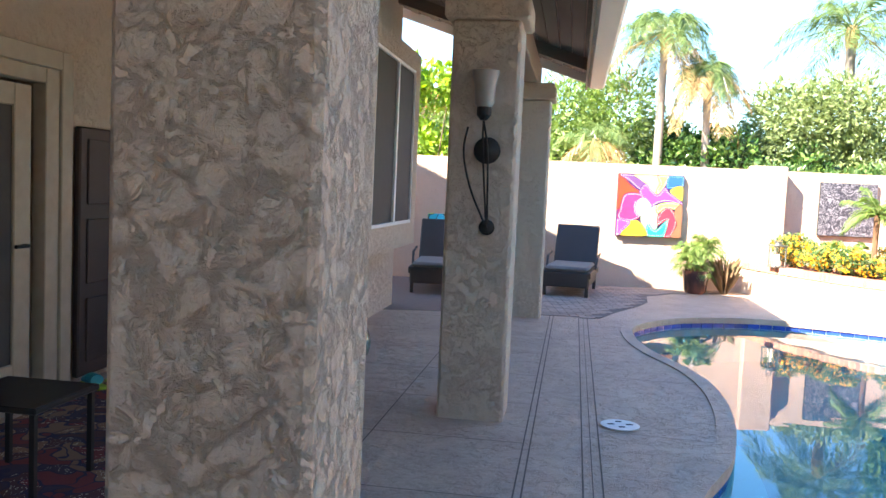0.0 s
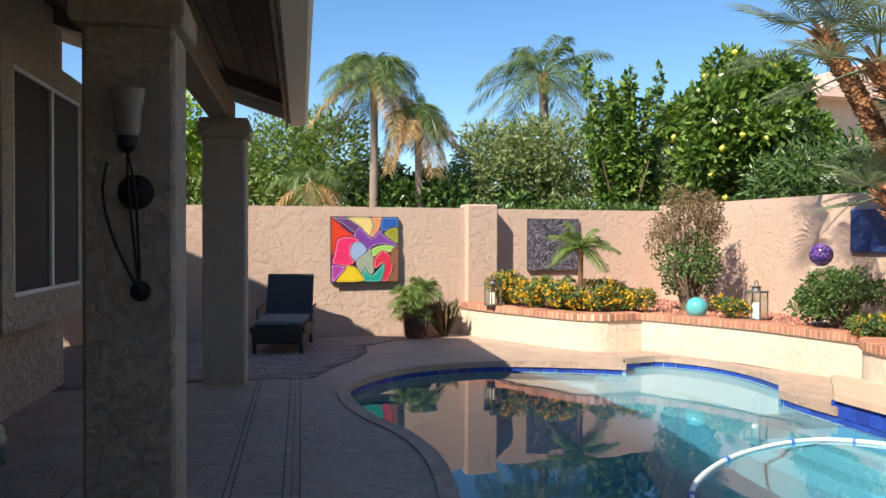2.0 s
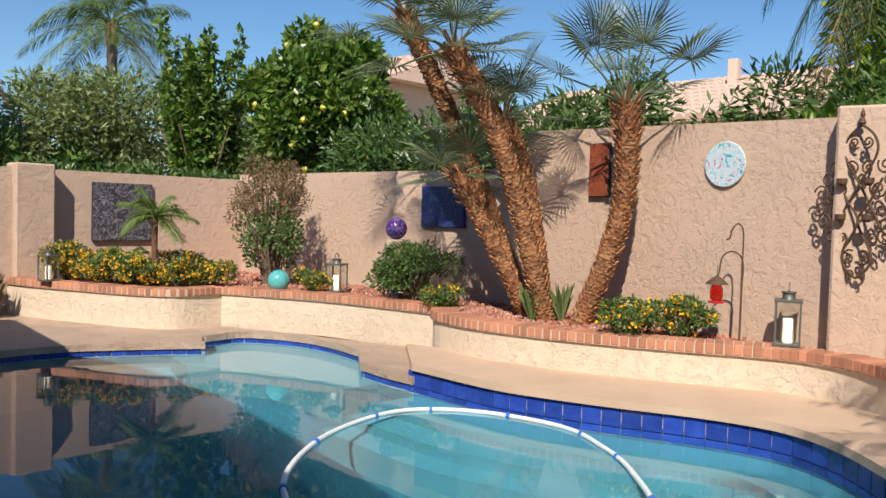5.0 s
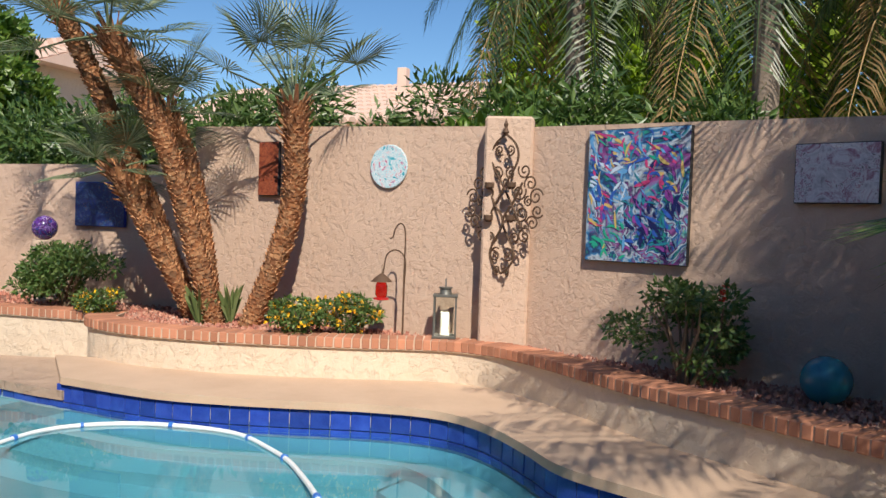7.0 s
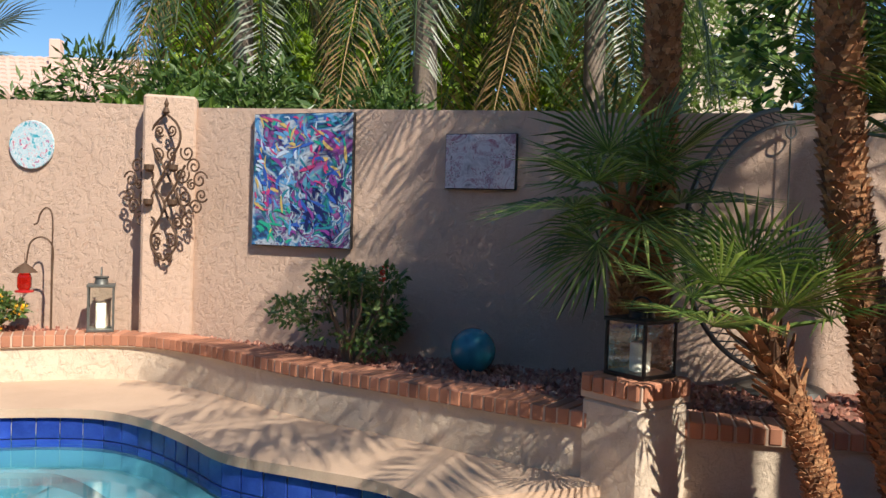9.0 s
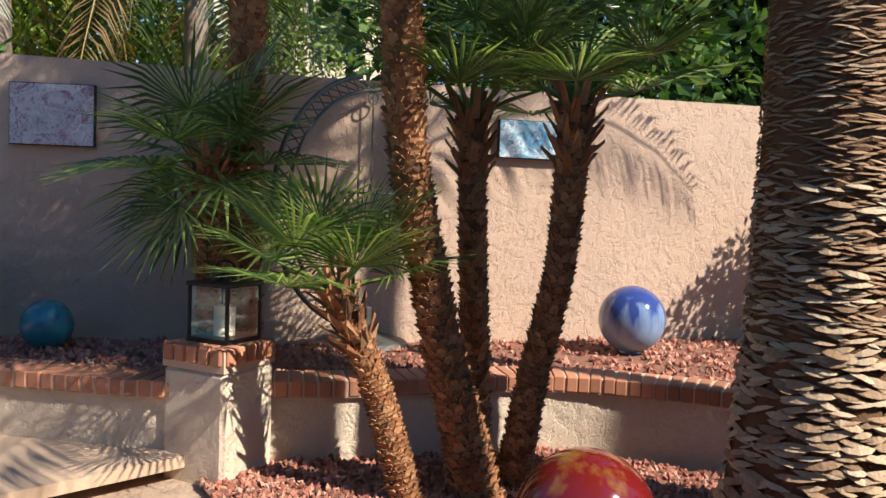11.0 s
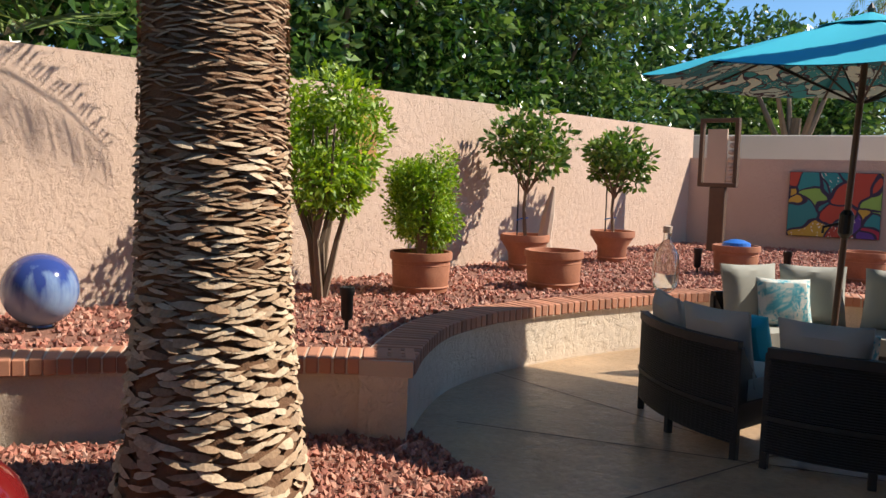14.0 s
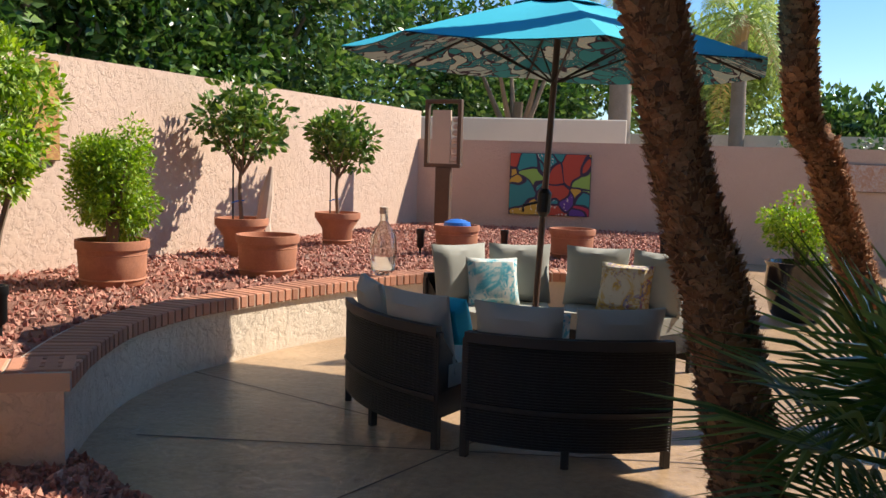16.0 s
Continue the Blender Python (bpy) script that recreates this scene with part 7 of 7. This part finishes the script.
fan_palm("fan_palm", [(-0.12, -2.76, 0.0), (0.08, -2.80, 0.89), (0.24, -2.81, 1.4), (0.40, -2.82, 2.1), (0.72, -2.88, 3.6), (0.95, -2.95, 7.8)], [0.17, 0.15, 0.135, 0.14, 0.13, 0.13], 27, "leaning fan palm with a rough dark trunk by the patio", "fan palms by the patio", 14, 0.55, 0.6, FAN_DARK, boot=0.06, low=0.25)
fan_palm("fan_palm", [(-1.25, -4.95, 0.0), (-0.92, -5.02, 0.9), (-0.70, -5.07, 1.6), (-0.50, -5.11, 2.5), (-0.10, -5.15, 9.0)], [0.16, 0.14, 0.13, 0.13, 0.13], 28, "slender leaning fan palm beyond the loveseats", "fan palms by the patio", 14, 0.55, 0.6, FAN_DARK, boot=0.06)
fan_palm("fan_palm", [(-0.62, -2.45, 0.0), (-0.60, -2.45, 0.3), (-0.58, -2.45, 0.55)], [0.10, 0.10, 0.10], 29, "low dark fan palm beside the deck", "fan palms by the patio", 16, 0.34, 0.72, FAN_DARK, boot=0.055, low=-0.3)
# date palm with a stout scaly trunk
dp = thing("date_palm", pose(3.25, -1.93, 0.0), "stout date palm with a diamond-scarred trunk", "palm tree")
rg = np.random.default_rng(31)
scarred_trunk(dp, [(-0.05, 0.455), (0.12, 0.41), (0.4, 0.372), (0.9, 0.33), (1.5, 0.318), (2.6, 0.30), (4.3, 0.30)], rg)
# Crown stays above the view; thin leaves gaps so sun reaches trunk and wall.
feather_crown(dp, V((0, 0, 4.3)), rg, 36, 3.7, FEATHER, -0.05, 1.35, 0.55, 0.42, 60, thin=((206, 57), (285, 75)))
# Extra unseen low fronds, added to throw more shade on the bench.
feather_crown(dp, V((0, 0, 4.25)), rg, 24, 3.8, FEATHER, -0.1, 0.6, 0.5, 0.45, 60, thin=((206, 57), (285, 75)))
st_, vs_f, fs_f = feather_frond((0, 0, 4.25), (0.45, -0.85, 0.55), 4.0, 1.25, rg, 0.5, 70)
arch = part("frond", raw_mesh("frond", [tuple(v) for v in vs_f], fs_f, FEATHER), FEATHER, dp)
part("rib", Build().tube(st_, [0.028, 0.024, 0.02, 0.018, 0.015, 0.012, 0.01, 0.007, 0.004], 4), FEATHER, arch)

# ---------------------------------------------------------------- shrubs
def lantana(x_, y_, z_, r, h_, seed, n=1500, fl=70):
    t, pts, rng = shrub("lantana_bush", (x_, y_, z_), r, h_, ROSE, "low lantana bush covered in yellow flowers", "bush", seed, n, 0.045, 6, "yellow lantana", 12)
    out = pts[(np.abs(pts[:, :2]).sum(1) > r * 0.4) | (pts[:, 2] > h_ * 0.5)]
    flowers(t, out, rng, int(fl * 2.6), 0.042, YELLOW, "blossom")


for i, (x_, y_, r, h_, n_, f_) in enumerate(((5.35, 12.85, 0.40, 0.55, 1800, 95), (5.6, 12.2, 0.38, 0.5, 1700, 100), (5.75, 11.75, 0.32, 0.42, 1400, 80), (6.25, 11.55, 0.36, 0.42, 1500, 80), (6.6, 11.3, 0.3, 0.36, 1200, 55), (6.75, 12.3, 0.45, 0.5, 1500, 60), (7.2, 9.95, 0.26, 0.32, 1000, 28), (7.2, 5.35, 0.32, 0.36, 1300, 26), (7.45, 5.0, 0.30, 0.42, 1300, 24), (7.35, 7.8, 0.3, 0.3, 900, 14))):
    lantana(x_, y_, 0.44, r, h_, 40 + i, n_, f_)
shrub("hibiscus_bush", (7.35, 11.1, 0.44), 0.66, 1.9, BROWNLEAF, "tall half-bare shrub with browned upper leaves", "bush", 60, 4600, 0.042, 16, clumps=34, low=0.35, k=0.27)
shrub("leafy_undergrowth", (7.35, 11.0, 0.44), 0.5, 1.1, ROSE, "green lower growth of a sparse shrub", "bush", 61, 2000, 0.06, 5, clumps=14, low=0.1)
shrub("rose_bush", (7.62, 8.55, 0.44), 0.52, 0.72, ROSE, "green rose bush beside the gazing globe", "bush", 62, 3000, 0.06, 8, clumps=16)
t_, p_, r_ = shrub("rose_bush", (6.62, 1.95, 0.44), 0.58, 0.80, ROSE, "dark rose bush with a few red blooms", "bush", 63, 1900, 0.055, 11, clumps=26, k=0.27, low=0.1)
flowers(t_, p_[p_[:, 2] > 0.5], r_, 5, 0.05, REDFLOWER)
t_, p_, r_ = shrub("bougainvillea_bush", (4.72, -4.62, 0.44), 0.62, 1.85, LIME, "bright green leafy bush on several stems", "bush", 64, 4600, 0.065, 9, clumps=26, low=0.36, k=0.36)
shrub("boxed_shrub", (4.37, -5.63, 0.74), 0.35, 1.0, LIME, "bright green clipped shrub in a terracotta pot", "bush", 65, 9000, 0.045, 8, clumps=30, low=-0.02, k=0.42, shell=0.25)


def standard_tree(x_, y_, z_, seed, r, ch, label):
    """A clipped tree: a bare stem with a round head."""
    rng = np.random.default_rng(seed)
    t = thing("citrus_standard", pose(x_, y_, z_), label, "small tree", "potted standards")
    part("trunk", Build().tube([(0, 0, 0), (0.02, 0.01, ch * 0.5), (0, 0.02, ch)], [0.025, 0.02, 0.018], 8), BRANCH, t)
    for i in range(9):
        a = math.tau * i / 9
        part("limb", Build().tube([(0, 0, ch * 0.75), (math.cos(a) * r * 0.4, math.sin(a) * r * 0.4, ch + r * 0.3), (math.cos(a) * r * 0.8, math.sin(a) * r * 0.8, ch + r * 0.7 + rng.uniform(-0.1, 0.2))], [0.012, 0.008, 0.004], 5), BRANCH, t)
    pts, out = blob_points(rng, lumps(rng, (0, 0, ch + r * 0.75), (r, r, r * 0.85), 20, 0.38), 1500, 0.5)
    part("crown", leaves_mesh("crown", pts, 0.10, CITRUS, rng, 0.5, outward=out), CITRUS, t)
    part("stake", Build().tube([(0.1, 0, 0), (0.1, 0, ch * 1.0)], 0.009, 6), DARKMETAL, t)
    part("tie", Build().tube([(-0.03, 0, ch * 0.35), (0.05, 0.03, ch * 0.33), (0.11, 0, ch * 0.3)], 0.008, 5), BLUEPLASTIC, t)


standard_tree(4.37, -7.94, 0.80, 71, 0.50, 0.66, "glossy citrus standard in a terracotta pot")
standard_tree(3.85, -9.52, 0.80, 72, 0.43, 0.60, "smaller citrus standard in a terracotta pot")
drf = thing("driftwood_post", pose(4.18, -8.1, 0.44), "weathered pale driftwood post between the pots", "driftwood")
part("wood", Build().tube([(0, 0, -0.03), (0.02, 0, 0.35), (-0.03, 0.02, 0.65), (-0.08, 0.02, 0.95)], [0.10, 0.08, 0.07, 0.02], 9), MORTAR, drf)
t_, p_, r_ = shrub("honeysuckle_shrub", (-1.35, -8.7, 0.50), 0.42, 0.80, LIME, "airy green shrub with orange flowers in a black pot", "bush", 66, 2600, 0.05, 8, clumps=16)
flowers(t_, p_[p_[:, 2] > 0.4], r_, 14, 0.035, REDFLOWER)


def pygmy(x_, y_, z_, stems, label, seed, length=0.5, n=34):
    t = thing("pygmy_date_palm", pose(x_, y_, z_), label, "palm tree", "small date palms")
    rng = np.random.default_rng(seed)
    for dx, dy, h_ in stems:
        part("trunk", Build().tube([(dx * 0.3, dy * 0.3, 0), (dx, dy, h_ * 0.6), (dx, dy, h_)], [0.045, 0.04, 0.045], 8), CORE, t)
        feather_crown(t, V((dx, dy, h_)), rng, 15, length, ACACIA, -0.3, 1.25, 0.7, 0.17, n, width=0.013)


pygmy(3.92, 13.02, 0.31, [(-0.10, 0.0, 0.3), (0.12, 0.02, 0.42), (0.0, 0.08, 0.12)], "twin-stemmed small date palm in a glazed pot", 81, 0.36, 26)
pygmy(6.12, 11.95, 0.44, [(0.0, 0.0, 0.92)], "small date palm among yellow flowers", 82, 0.62, 40)
pygmy(5.85, 12.2, 0.44, [(0.0, 0.0, 0.30)], "tiny date palm beside a larger one", 83, 0.5)
gr = thing("dried_grass", pose(4.38, 13.05, 0.0), "dry bronze ornamental grass by the planter end", "grass")
gv, gf = [], []
rr_ = np.random.default_rng(84)
for i in range(140):
    a, q, h_ = rr_.uniform(0, 6.28), rr_.uniform(0.08, 0.28), rr_.uniform(0.25, 0.6)
    p0, p1, p2 = V((0.05 * math.cos(a), 0.05 * math.sin(a), 0)), V((q * 0.5 * math.cos(a), q * 0.5 * math.sin(a), h_ * 0.8)), V((q * math.cos(a), q * math.sin(a), h_))
    s_ = V((-math.sin(a), math.cos(a), 0)) * 0.006
    j = len(gv)
    gv += [p0 - s_, p0 + s_, p1 + s_, p2, p1 - s_]
    gf += [(j, j + 1, j + 2, j + 3, j + 4)]
part("blade_clump", raw_mesh("blade_clump", [tuple(v) for v in gv], gf, BROWNLEAF), BROWNLEAF, gr)
for x_, y_, s2 in ((7.35, 6.55, 91), (7.55, 6.35, 92)):
    t = thing("strap_leaf_plant", pose(x_, y_, 0.45), "clump of light green strap leaves between palms", "plant", "strap leaf plants")
    rr_ = np.random.default_rng(s2)
    gv, gf = [], []
    for i in range(46):
        a, q, h_ = rr_.uniform(0, 6.28), rr_.uniform(0.05, 0.25), rr_.uniform(0.25, 0.55)
        p0, p1, p2 = V((0.03 * math.cos(a), 0.03 * math.sin(a), 0)), V((q * 0.5 * math.cos(a), q * 0.5 * math.sin(a), h_ * 0.75)), V((q * math.cos(a), q * math.sin(a), h_))
        s_ = V((-math.sin(a), math.cos(a), 0)) * 0.014
        j = len(gv)
        gv += [p0 - s_, p0 + s_, p1 + s_, p2, p1 - s_]
        gf += [(j, j + 1, j + 2, j + 3, j + 4)]
    part("blade_clump", raw_mesh("blade_clump", [tuple(v * 0.75) for v in gv], gf, OLIVE), OLIVE, t)

# ---------------------------------------------------------------- beyond the walls
def row_blobs(x0, y0, x1, y1, n, z0, z1, r, seed, jitter=0.6):
    rng = np.random.default_rng(seed)
    out = []
    for i in range(n):
        f = (i + rng.uniform(0.2, 0.8)) / n
        out.append((x0 + (x1 - x0) * f + rng.normal(0, jitter * 0.4), y0 + (y1 - y0) * f + rng.normal(0, jitter * 0.4), rng.uniform(z0, z1), r * rng.uniform(0.7, 1.25), r * rng.uniform(0.7, 1.25), r * rng.uniform(0.7, 1.2)))
    return out


queen_palm((5.9, 24.0, 0), 6.1, (0.05, 0.1), 101, "tall queen palm with drooping fronds and a thin trunk", 2.1, 30, 0.12, 6, 1.05, 64, 0.5)
queen_palm((7.2, 23.7, 0), 5.0, (-0.1, 0.0), 102, "queen palm with yellowing hanging fronds", 1.7, 22, 0.115, 9, 1.6, 64, 0.5)
queen_palm((11.9, 25.5, 0), 6.75, (0.0, 0.1), 103, "queen palm with a full upright crown", 2.8, 28, 0.16, 1, 0.9, 64, 0.55)
queen_palm((4.0, 23.0, 0), 2.9, (0.0, 0.1), 104, "young feather palm with bronzed fronds", 1.5, 16, 0.14, 6, 1.1)
tree_mass("oleander_hedge", row_blobs(6.5, 26.5, 17, 21.0, 54, 1.5, 4.2, 1.1, 201, 1.2), OLIVE, "tall dense olive-green hedge beyond the wall", "hedge", 201, 34000, 0.15, [(9, 25, 0, 2, 0.12), (13, 23, 0, 2, 0.12)], aspect=0.3, shell=0.55)
tree_mass("palo_verde_tree", row_blobs(-1, 27, 5.5, 26, 22, 1.8, 4.0, 1.5, 202, 1.2), ACACIA, "feathery light green desert tree", "tree", 202, 17000, 0.17, [(2.5, 26.5, 0, 2.4, 0.16)], aspect=0.25, shell=0.5)
tree_mass("shrub_border", row_blobs(4.5, 25, 11, 23, 20, 0.8, 2.6, 0.9, 203, 0.8), FICUS, "dark green shrubs under the far palms", "hedge", 203, 9000, 0.15)
up = []
rr_ = np.random.default_rng(204)
for i in range(13):
    a = rr_.uniform(0, 6.28)
    q = rr_.uniform(0.2, 1.0)
    for k_ in range(7):
        f = k_ / 6
        up.append((10.2 + math.cos(a) * q * (0.4 + f), 17.6 + math.sin(a) * q * (0.4 + f), 1.6 + f * rr_.uniform(2.6, 3.6), 0.19 * (1.15 - 0.8 * f), 0.19 * (1.15 - 0.8 * f), 0.36))
tree_mass("upright_privet", up, CITRUS, "upright dark green tree with spiky shoots", "tree", 204, 9000, 0.12, [(10.2, 17.6, 0, 2.2, 0.1)], shell=0.4)
lem = lumps(np.random.default_rng(205), (10.9, 14.3, 3.4), (1.75, 1.6, 1.65), 40, 0.3)
t_, p_, r_ = tree_mass("lemon_tree", lem, CITRUS, "citrus tree hung with green and yellow fruit", "tree", 205, 15000, 0.13, [(10.9, 14.3, 0, 2.2, 0.13)], aspect=0.5, shell=0.45)
fruit_me = Build().lathe([(0.004, -0.055), (0.035, -0.035), (0.05, 0.0), (0.036, 0.035), (0.004, 0.05)], n=7).mesh("fruit", FRUIT, True)
for i in r_.choice(len(p_), 120, replace=False):
    o = new("fruit", fruit_me)
    o.location = p_[i] + np.array([-0.10, -0.14, -0.08])
    o.scale = (1.3, 1.3, 1.3)
    o.parent = t_
tree_mass("oleander_shrub", row_blobs(9.8, 12.0, 10.8, 9.2, 12, 1.7, 2.6, 0.75, 206, 0.5), HEDGE, "grey-green narrow-leaved shrub behind the wall", "hedge", 206, 7000, 0.13, aspect=0.22, shell=0.4)
tree_mass("clipped_hedge", row_blobs(5.6, 14.6, 10.0, 14.2, 16, 1.6, 1.85, 0.4, 207, 0.2), HEDGE, "low clipped hedge behind the wall", "hedge", 207, 3500, 0.08)
tree_mass("oleander_shrub", row_blobs(11.0, 9.2, 10.6, 5.6, 14, 2.0, 3.1, 0.6, 208, 0.5), ROSE, "airy olive-green shrub behind the wall", "hedge", 208, 5500, 0.12, aspect=0.22, shell=0.3)
tree_mass("citrus_hedge", row_blobs(10.4, 5.2, 9.4, 3.4, 12, 1.6, 2.45, 0.45, 209, 0.3), CITRUS, "glossy green hedge beyond the tall wall", "hedge", 209, 5200, 0.13)
# Fronds of these three palms carry their shade in the leaf colour.
queen_palm((11.6, 3.9, 0), 5.4, (0.0, 0.1), 110, "queen palm whose long fronds hang over the wall", 2.9, 26, 0.13, 4, 1.9, 70, 0.6, mat=SHADED_FEATHER)
queen_palm((11.2, 1.55, 0), 5.8, (0.0, 0.1), 111, "queen palm with a dark smooth trunk", 2.9, 26, 0.15, 3, 1.9, 70, 0.6, mat=SHADED_FEATHER)
queen_palm((11.4, -0.6, 0), 5.6, (0.0, 0.1), 112, "queen palm with fronds hanging in shade", 2.8, 26, 0.14, 2, 1.9, 70, 0.6, mat=SHADED_FEATHER)
tree_mass("oleander_hedge", row_blobs(10.5, 4.6, 9.6, 0.8, 16, 1.5, 2.7, 0.55, 210, 0.4), HEDGE, "shaded narrow-leaved hedge with bare twigs", "hedge", 210, 7000, 0.13, aspect=0.2, shell=0.3)
tree_mass("laurel_tree", row_blobs(15.5, 5.5, 15.0, -0.5, 20, 2.5, 5.5, 1.3, 211, 0.8), LIME, "sunlit bright green tree beyond the palms", "tree", 211, 12000, 0.16, [(15.2, 2.5, 0, 3, 0.18)])
tree_mass("palo_verde_tree", row_blobs(14.8, 0.0, 13.5, -3.0, 12, 3.2, 6.0, 1.2, 212, 0.7), ACACIA, "feathery tree in hazy light green", "tree", 212, 8000, 0.13, [(14.2, -1.5, 0, 3, 0.15)], aspect=0.22, shell=0.3)
tree_mass("ficus_hedge", row_blobs(8.2, -2.0, 5.6, -14.0, 60, 1.8, 5.2, 0.95, 213, 0.7), FICUS, "tall dark glossy ficus hedge behind the wall", "hedge", 213, 36000, 0.12, [(8.0, -4, 0, 3, 0.15), (7.0, -8, 0, 3, 0.15), (6.3, -12, 0, 3, 0.15)], aspect=0.45, shell=0.7)
tree_mass("ficus_hedge", row_blobs(6.5, -19.0, 1.5, -28, 26, 2.2, 5.2, 1.3, 214, 0.8), FICUS, "dark glossy trees beyond the far wall", "hedge", 214, 14000, 0.17, [(3.0, -20, 0, 3, 0.2)])
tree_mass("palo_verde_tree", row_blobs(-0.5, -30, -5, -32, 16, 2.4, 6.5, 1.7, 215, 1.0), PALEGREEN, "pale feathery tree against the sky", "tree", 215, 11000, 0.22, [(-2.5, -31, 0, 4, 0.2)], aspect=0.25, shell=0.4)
tree_mass("garden_hedge", row_blobs(-2.6, -21, -6.5, -21, 30, 0.5, 1.9, 0.6, 216, 0.3), HEDGE, "flat clipped hedge beyond the far wall", "hedge", 216, 4000, 0.12)
tree_mass("laurel_tree", row_blobs(-6, -34, -15, -33, 22, 1.2, 3.0, 1.8, 217, 1.0), FICUS, "distant dark green trees", "tree", 217, 9000, 0.28)
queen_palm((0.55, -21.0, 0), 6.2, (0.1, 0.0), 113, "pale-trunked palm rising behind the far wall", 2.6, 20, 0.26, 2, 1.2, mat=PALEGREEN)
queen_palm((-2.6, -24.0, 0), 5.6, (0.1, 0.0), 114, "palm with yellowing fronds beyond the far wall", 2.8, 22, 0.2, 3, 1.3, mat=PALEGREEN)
t_, p_, r_ = tree_mass("flowering_vine", row_blobs(0.9, 14.5, -2.5, 14.6, 12, 1.7, 3.6, 0.5, 218, 0.3), LIME, "light green climbing shrub behind the loungers", "hedge", 218, 4500, 0.10, shell=0.35)


# neighbouring houses
nw = tagged(new("neighbour_wall", Build().box((2.6, -17.0, 1.2), (4.4, 0.2, 2.5), bevel=0.02).mesh("neighbour_wall", FASCIA)), "pale painted garden wall next door", "wall", kind="structure")
def tiled_roof(t, x0, x1, y0, y1, z0, ridge, mat, along="y"):
    """Two slopes of barrel tiles over a ridge along y."""
    xm = (x0 + x1) / 2
    b = Build()
    n_ = int((y1 - y0) / 0.32)
    for sx in (-1, 1):
        xe = x0 if sx < 0 else x1
        for i in range(n_):
            y = y0 + (i + 0.5) * 0.32
            for k_ in range(9):
                f0, f1 = k_ / 9, (k_ + 1) / 9
                p0 = V((xe + (xm - xe) * f0, y, z0 + (ridge - z0) * f0 + 0.05))
                p1 = V((xe + (xm - xe) * f1, y, z0 + (ridge - z0) * f1 + 0.02))
                b.tube([p0, p1], [0.155, 0.135], 6, caps=True)
    part("roof_tiles", b, mat, t)["kind"] = "stuff"
    part("roof_slab", Build().add([(x0, y0, z0), (xm, y0, ridge), (x1, y0, z0), (x0, y1, z0), (xm, y1, ridge), (x1, y1, z0)], [(0, 1, 4, 3), (1, 2, 5, 4), (0, 2, 1), (3, 4, 5), (0, 3, 5, 2)]), mat, t)


nb = thing("neighbour_house", pose(0, 0, 0), "neighbouring stucco house with a pale tile roof", "house")
part("house_body", Build().box((29.5, 14.5, 2.3), (9.0, 14.0, 4.7)), CREAM, nb)
tiled_roof(nb, 24.2, 34.8, 7.0, 22.0, 4.6, 6.6, ROOFTILE)
part("chimney", Build().box((28.2, 14.0, 6.4), (0.35, 0.35, 1.3), bevel=0.02), ROOFTILE, nb)
nb2 = thing("neighbour_house", pose(0, 0, 0), "neighbouring pale house with a glass-block window", "house")
part("house_body", Build().box((22.5, -5.6, 4.0), (4.0, 2.6, 8.2)), CREAM, nb2)
wf = part("window", Build().box((20.49, -5.4, 5.4), (0.06, 1.2, 1.5), bevel=0.01), FRAMEWHITE, nb2)
for i in range(5):
    for k_ in range(6):
        part("glass_block", Build().box((20.44, -5.88 + i * 0.24, 4.82 + k_ * 0.235), (0.05, 0.21, 0.21), bevel=0.01), DARKGLASS, wf)
nb3 = thing("neighbour_house", pose(0, 0, 0), "distant house with a red tile roof", "house")
part("house_body", Build().box((-4.0, 31, 2.0), (8.0, 6.0, 4.2)), CREAM, nb3)
tiled_roof(nb3, -8.5, 0.5, 27.5, 34.5, 4.0, 6.2, REDTILE)
nb4 = thing("neighbour_house", pose(0, 0, 0), "white-walled house seen between trees", "house")
part("house_body", Build().box((17.5, 19.5, 2.4), (4.0, 4.0, 5.2)), CREAM, nb4)
tiled_roof(nb4, 15.0, 20.0, 17.0, 22.0, 4.9, 5.9, ROOFTILE)

# ---------------------------------------------------------------- bricks of the copings
for t, face, top in PLANTERS:
    lay_bricks(t, face, top)
for k in range(5):
    for s in (-1, 1):
        for a in (0, 90):
            o = new("brick", BRICK_ME)
            o.matrix_local = Matrix.Rotation(radians(a), 4, "Z") @ Matrix.Translation((-0.155 + 0.0775 * k, s * 0.075, 0.66 if a == 0 else 0.659)) @ Matrix.Scale(0.98, 4)
            o.parent = pier
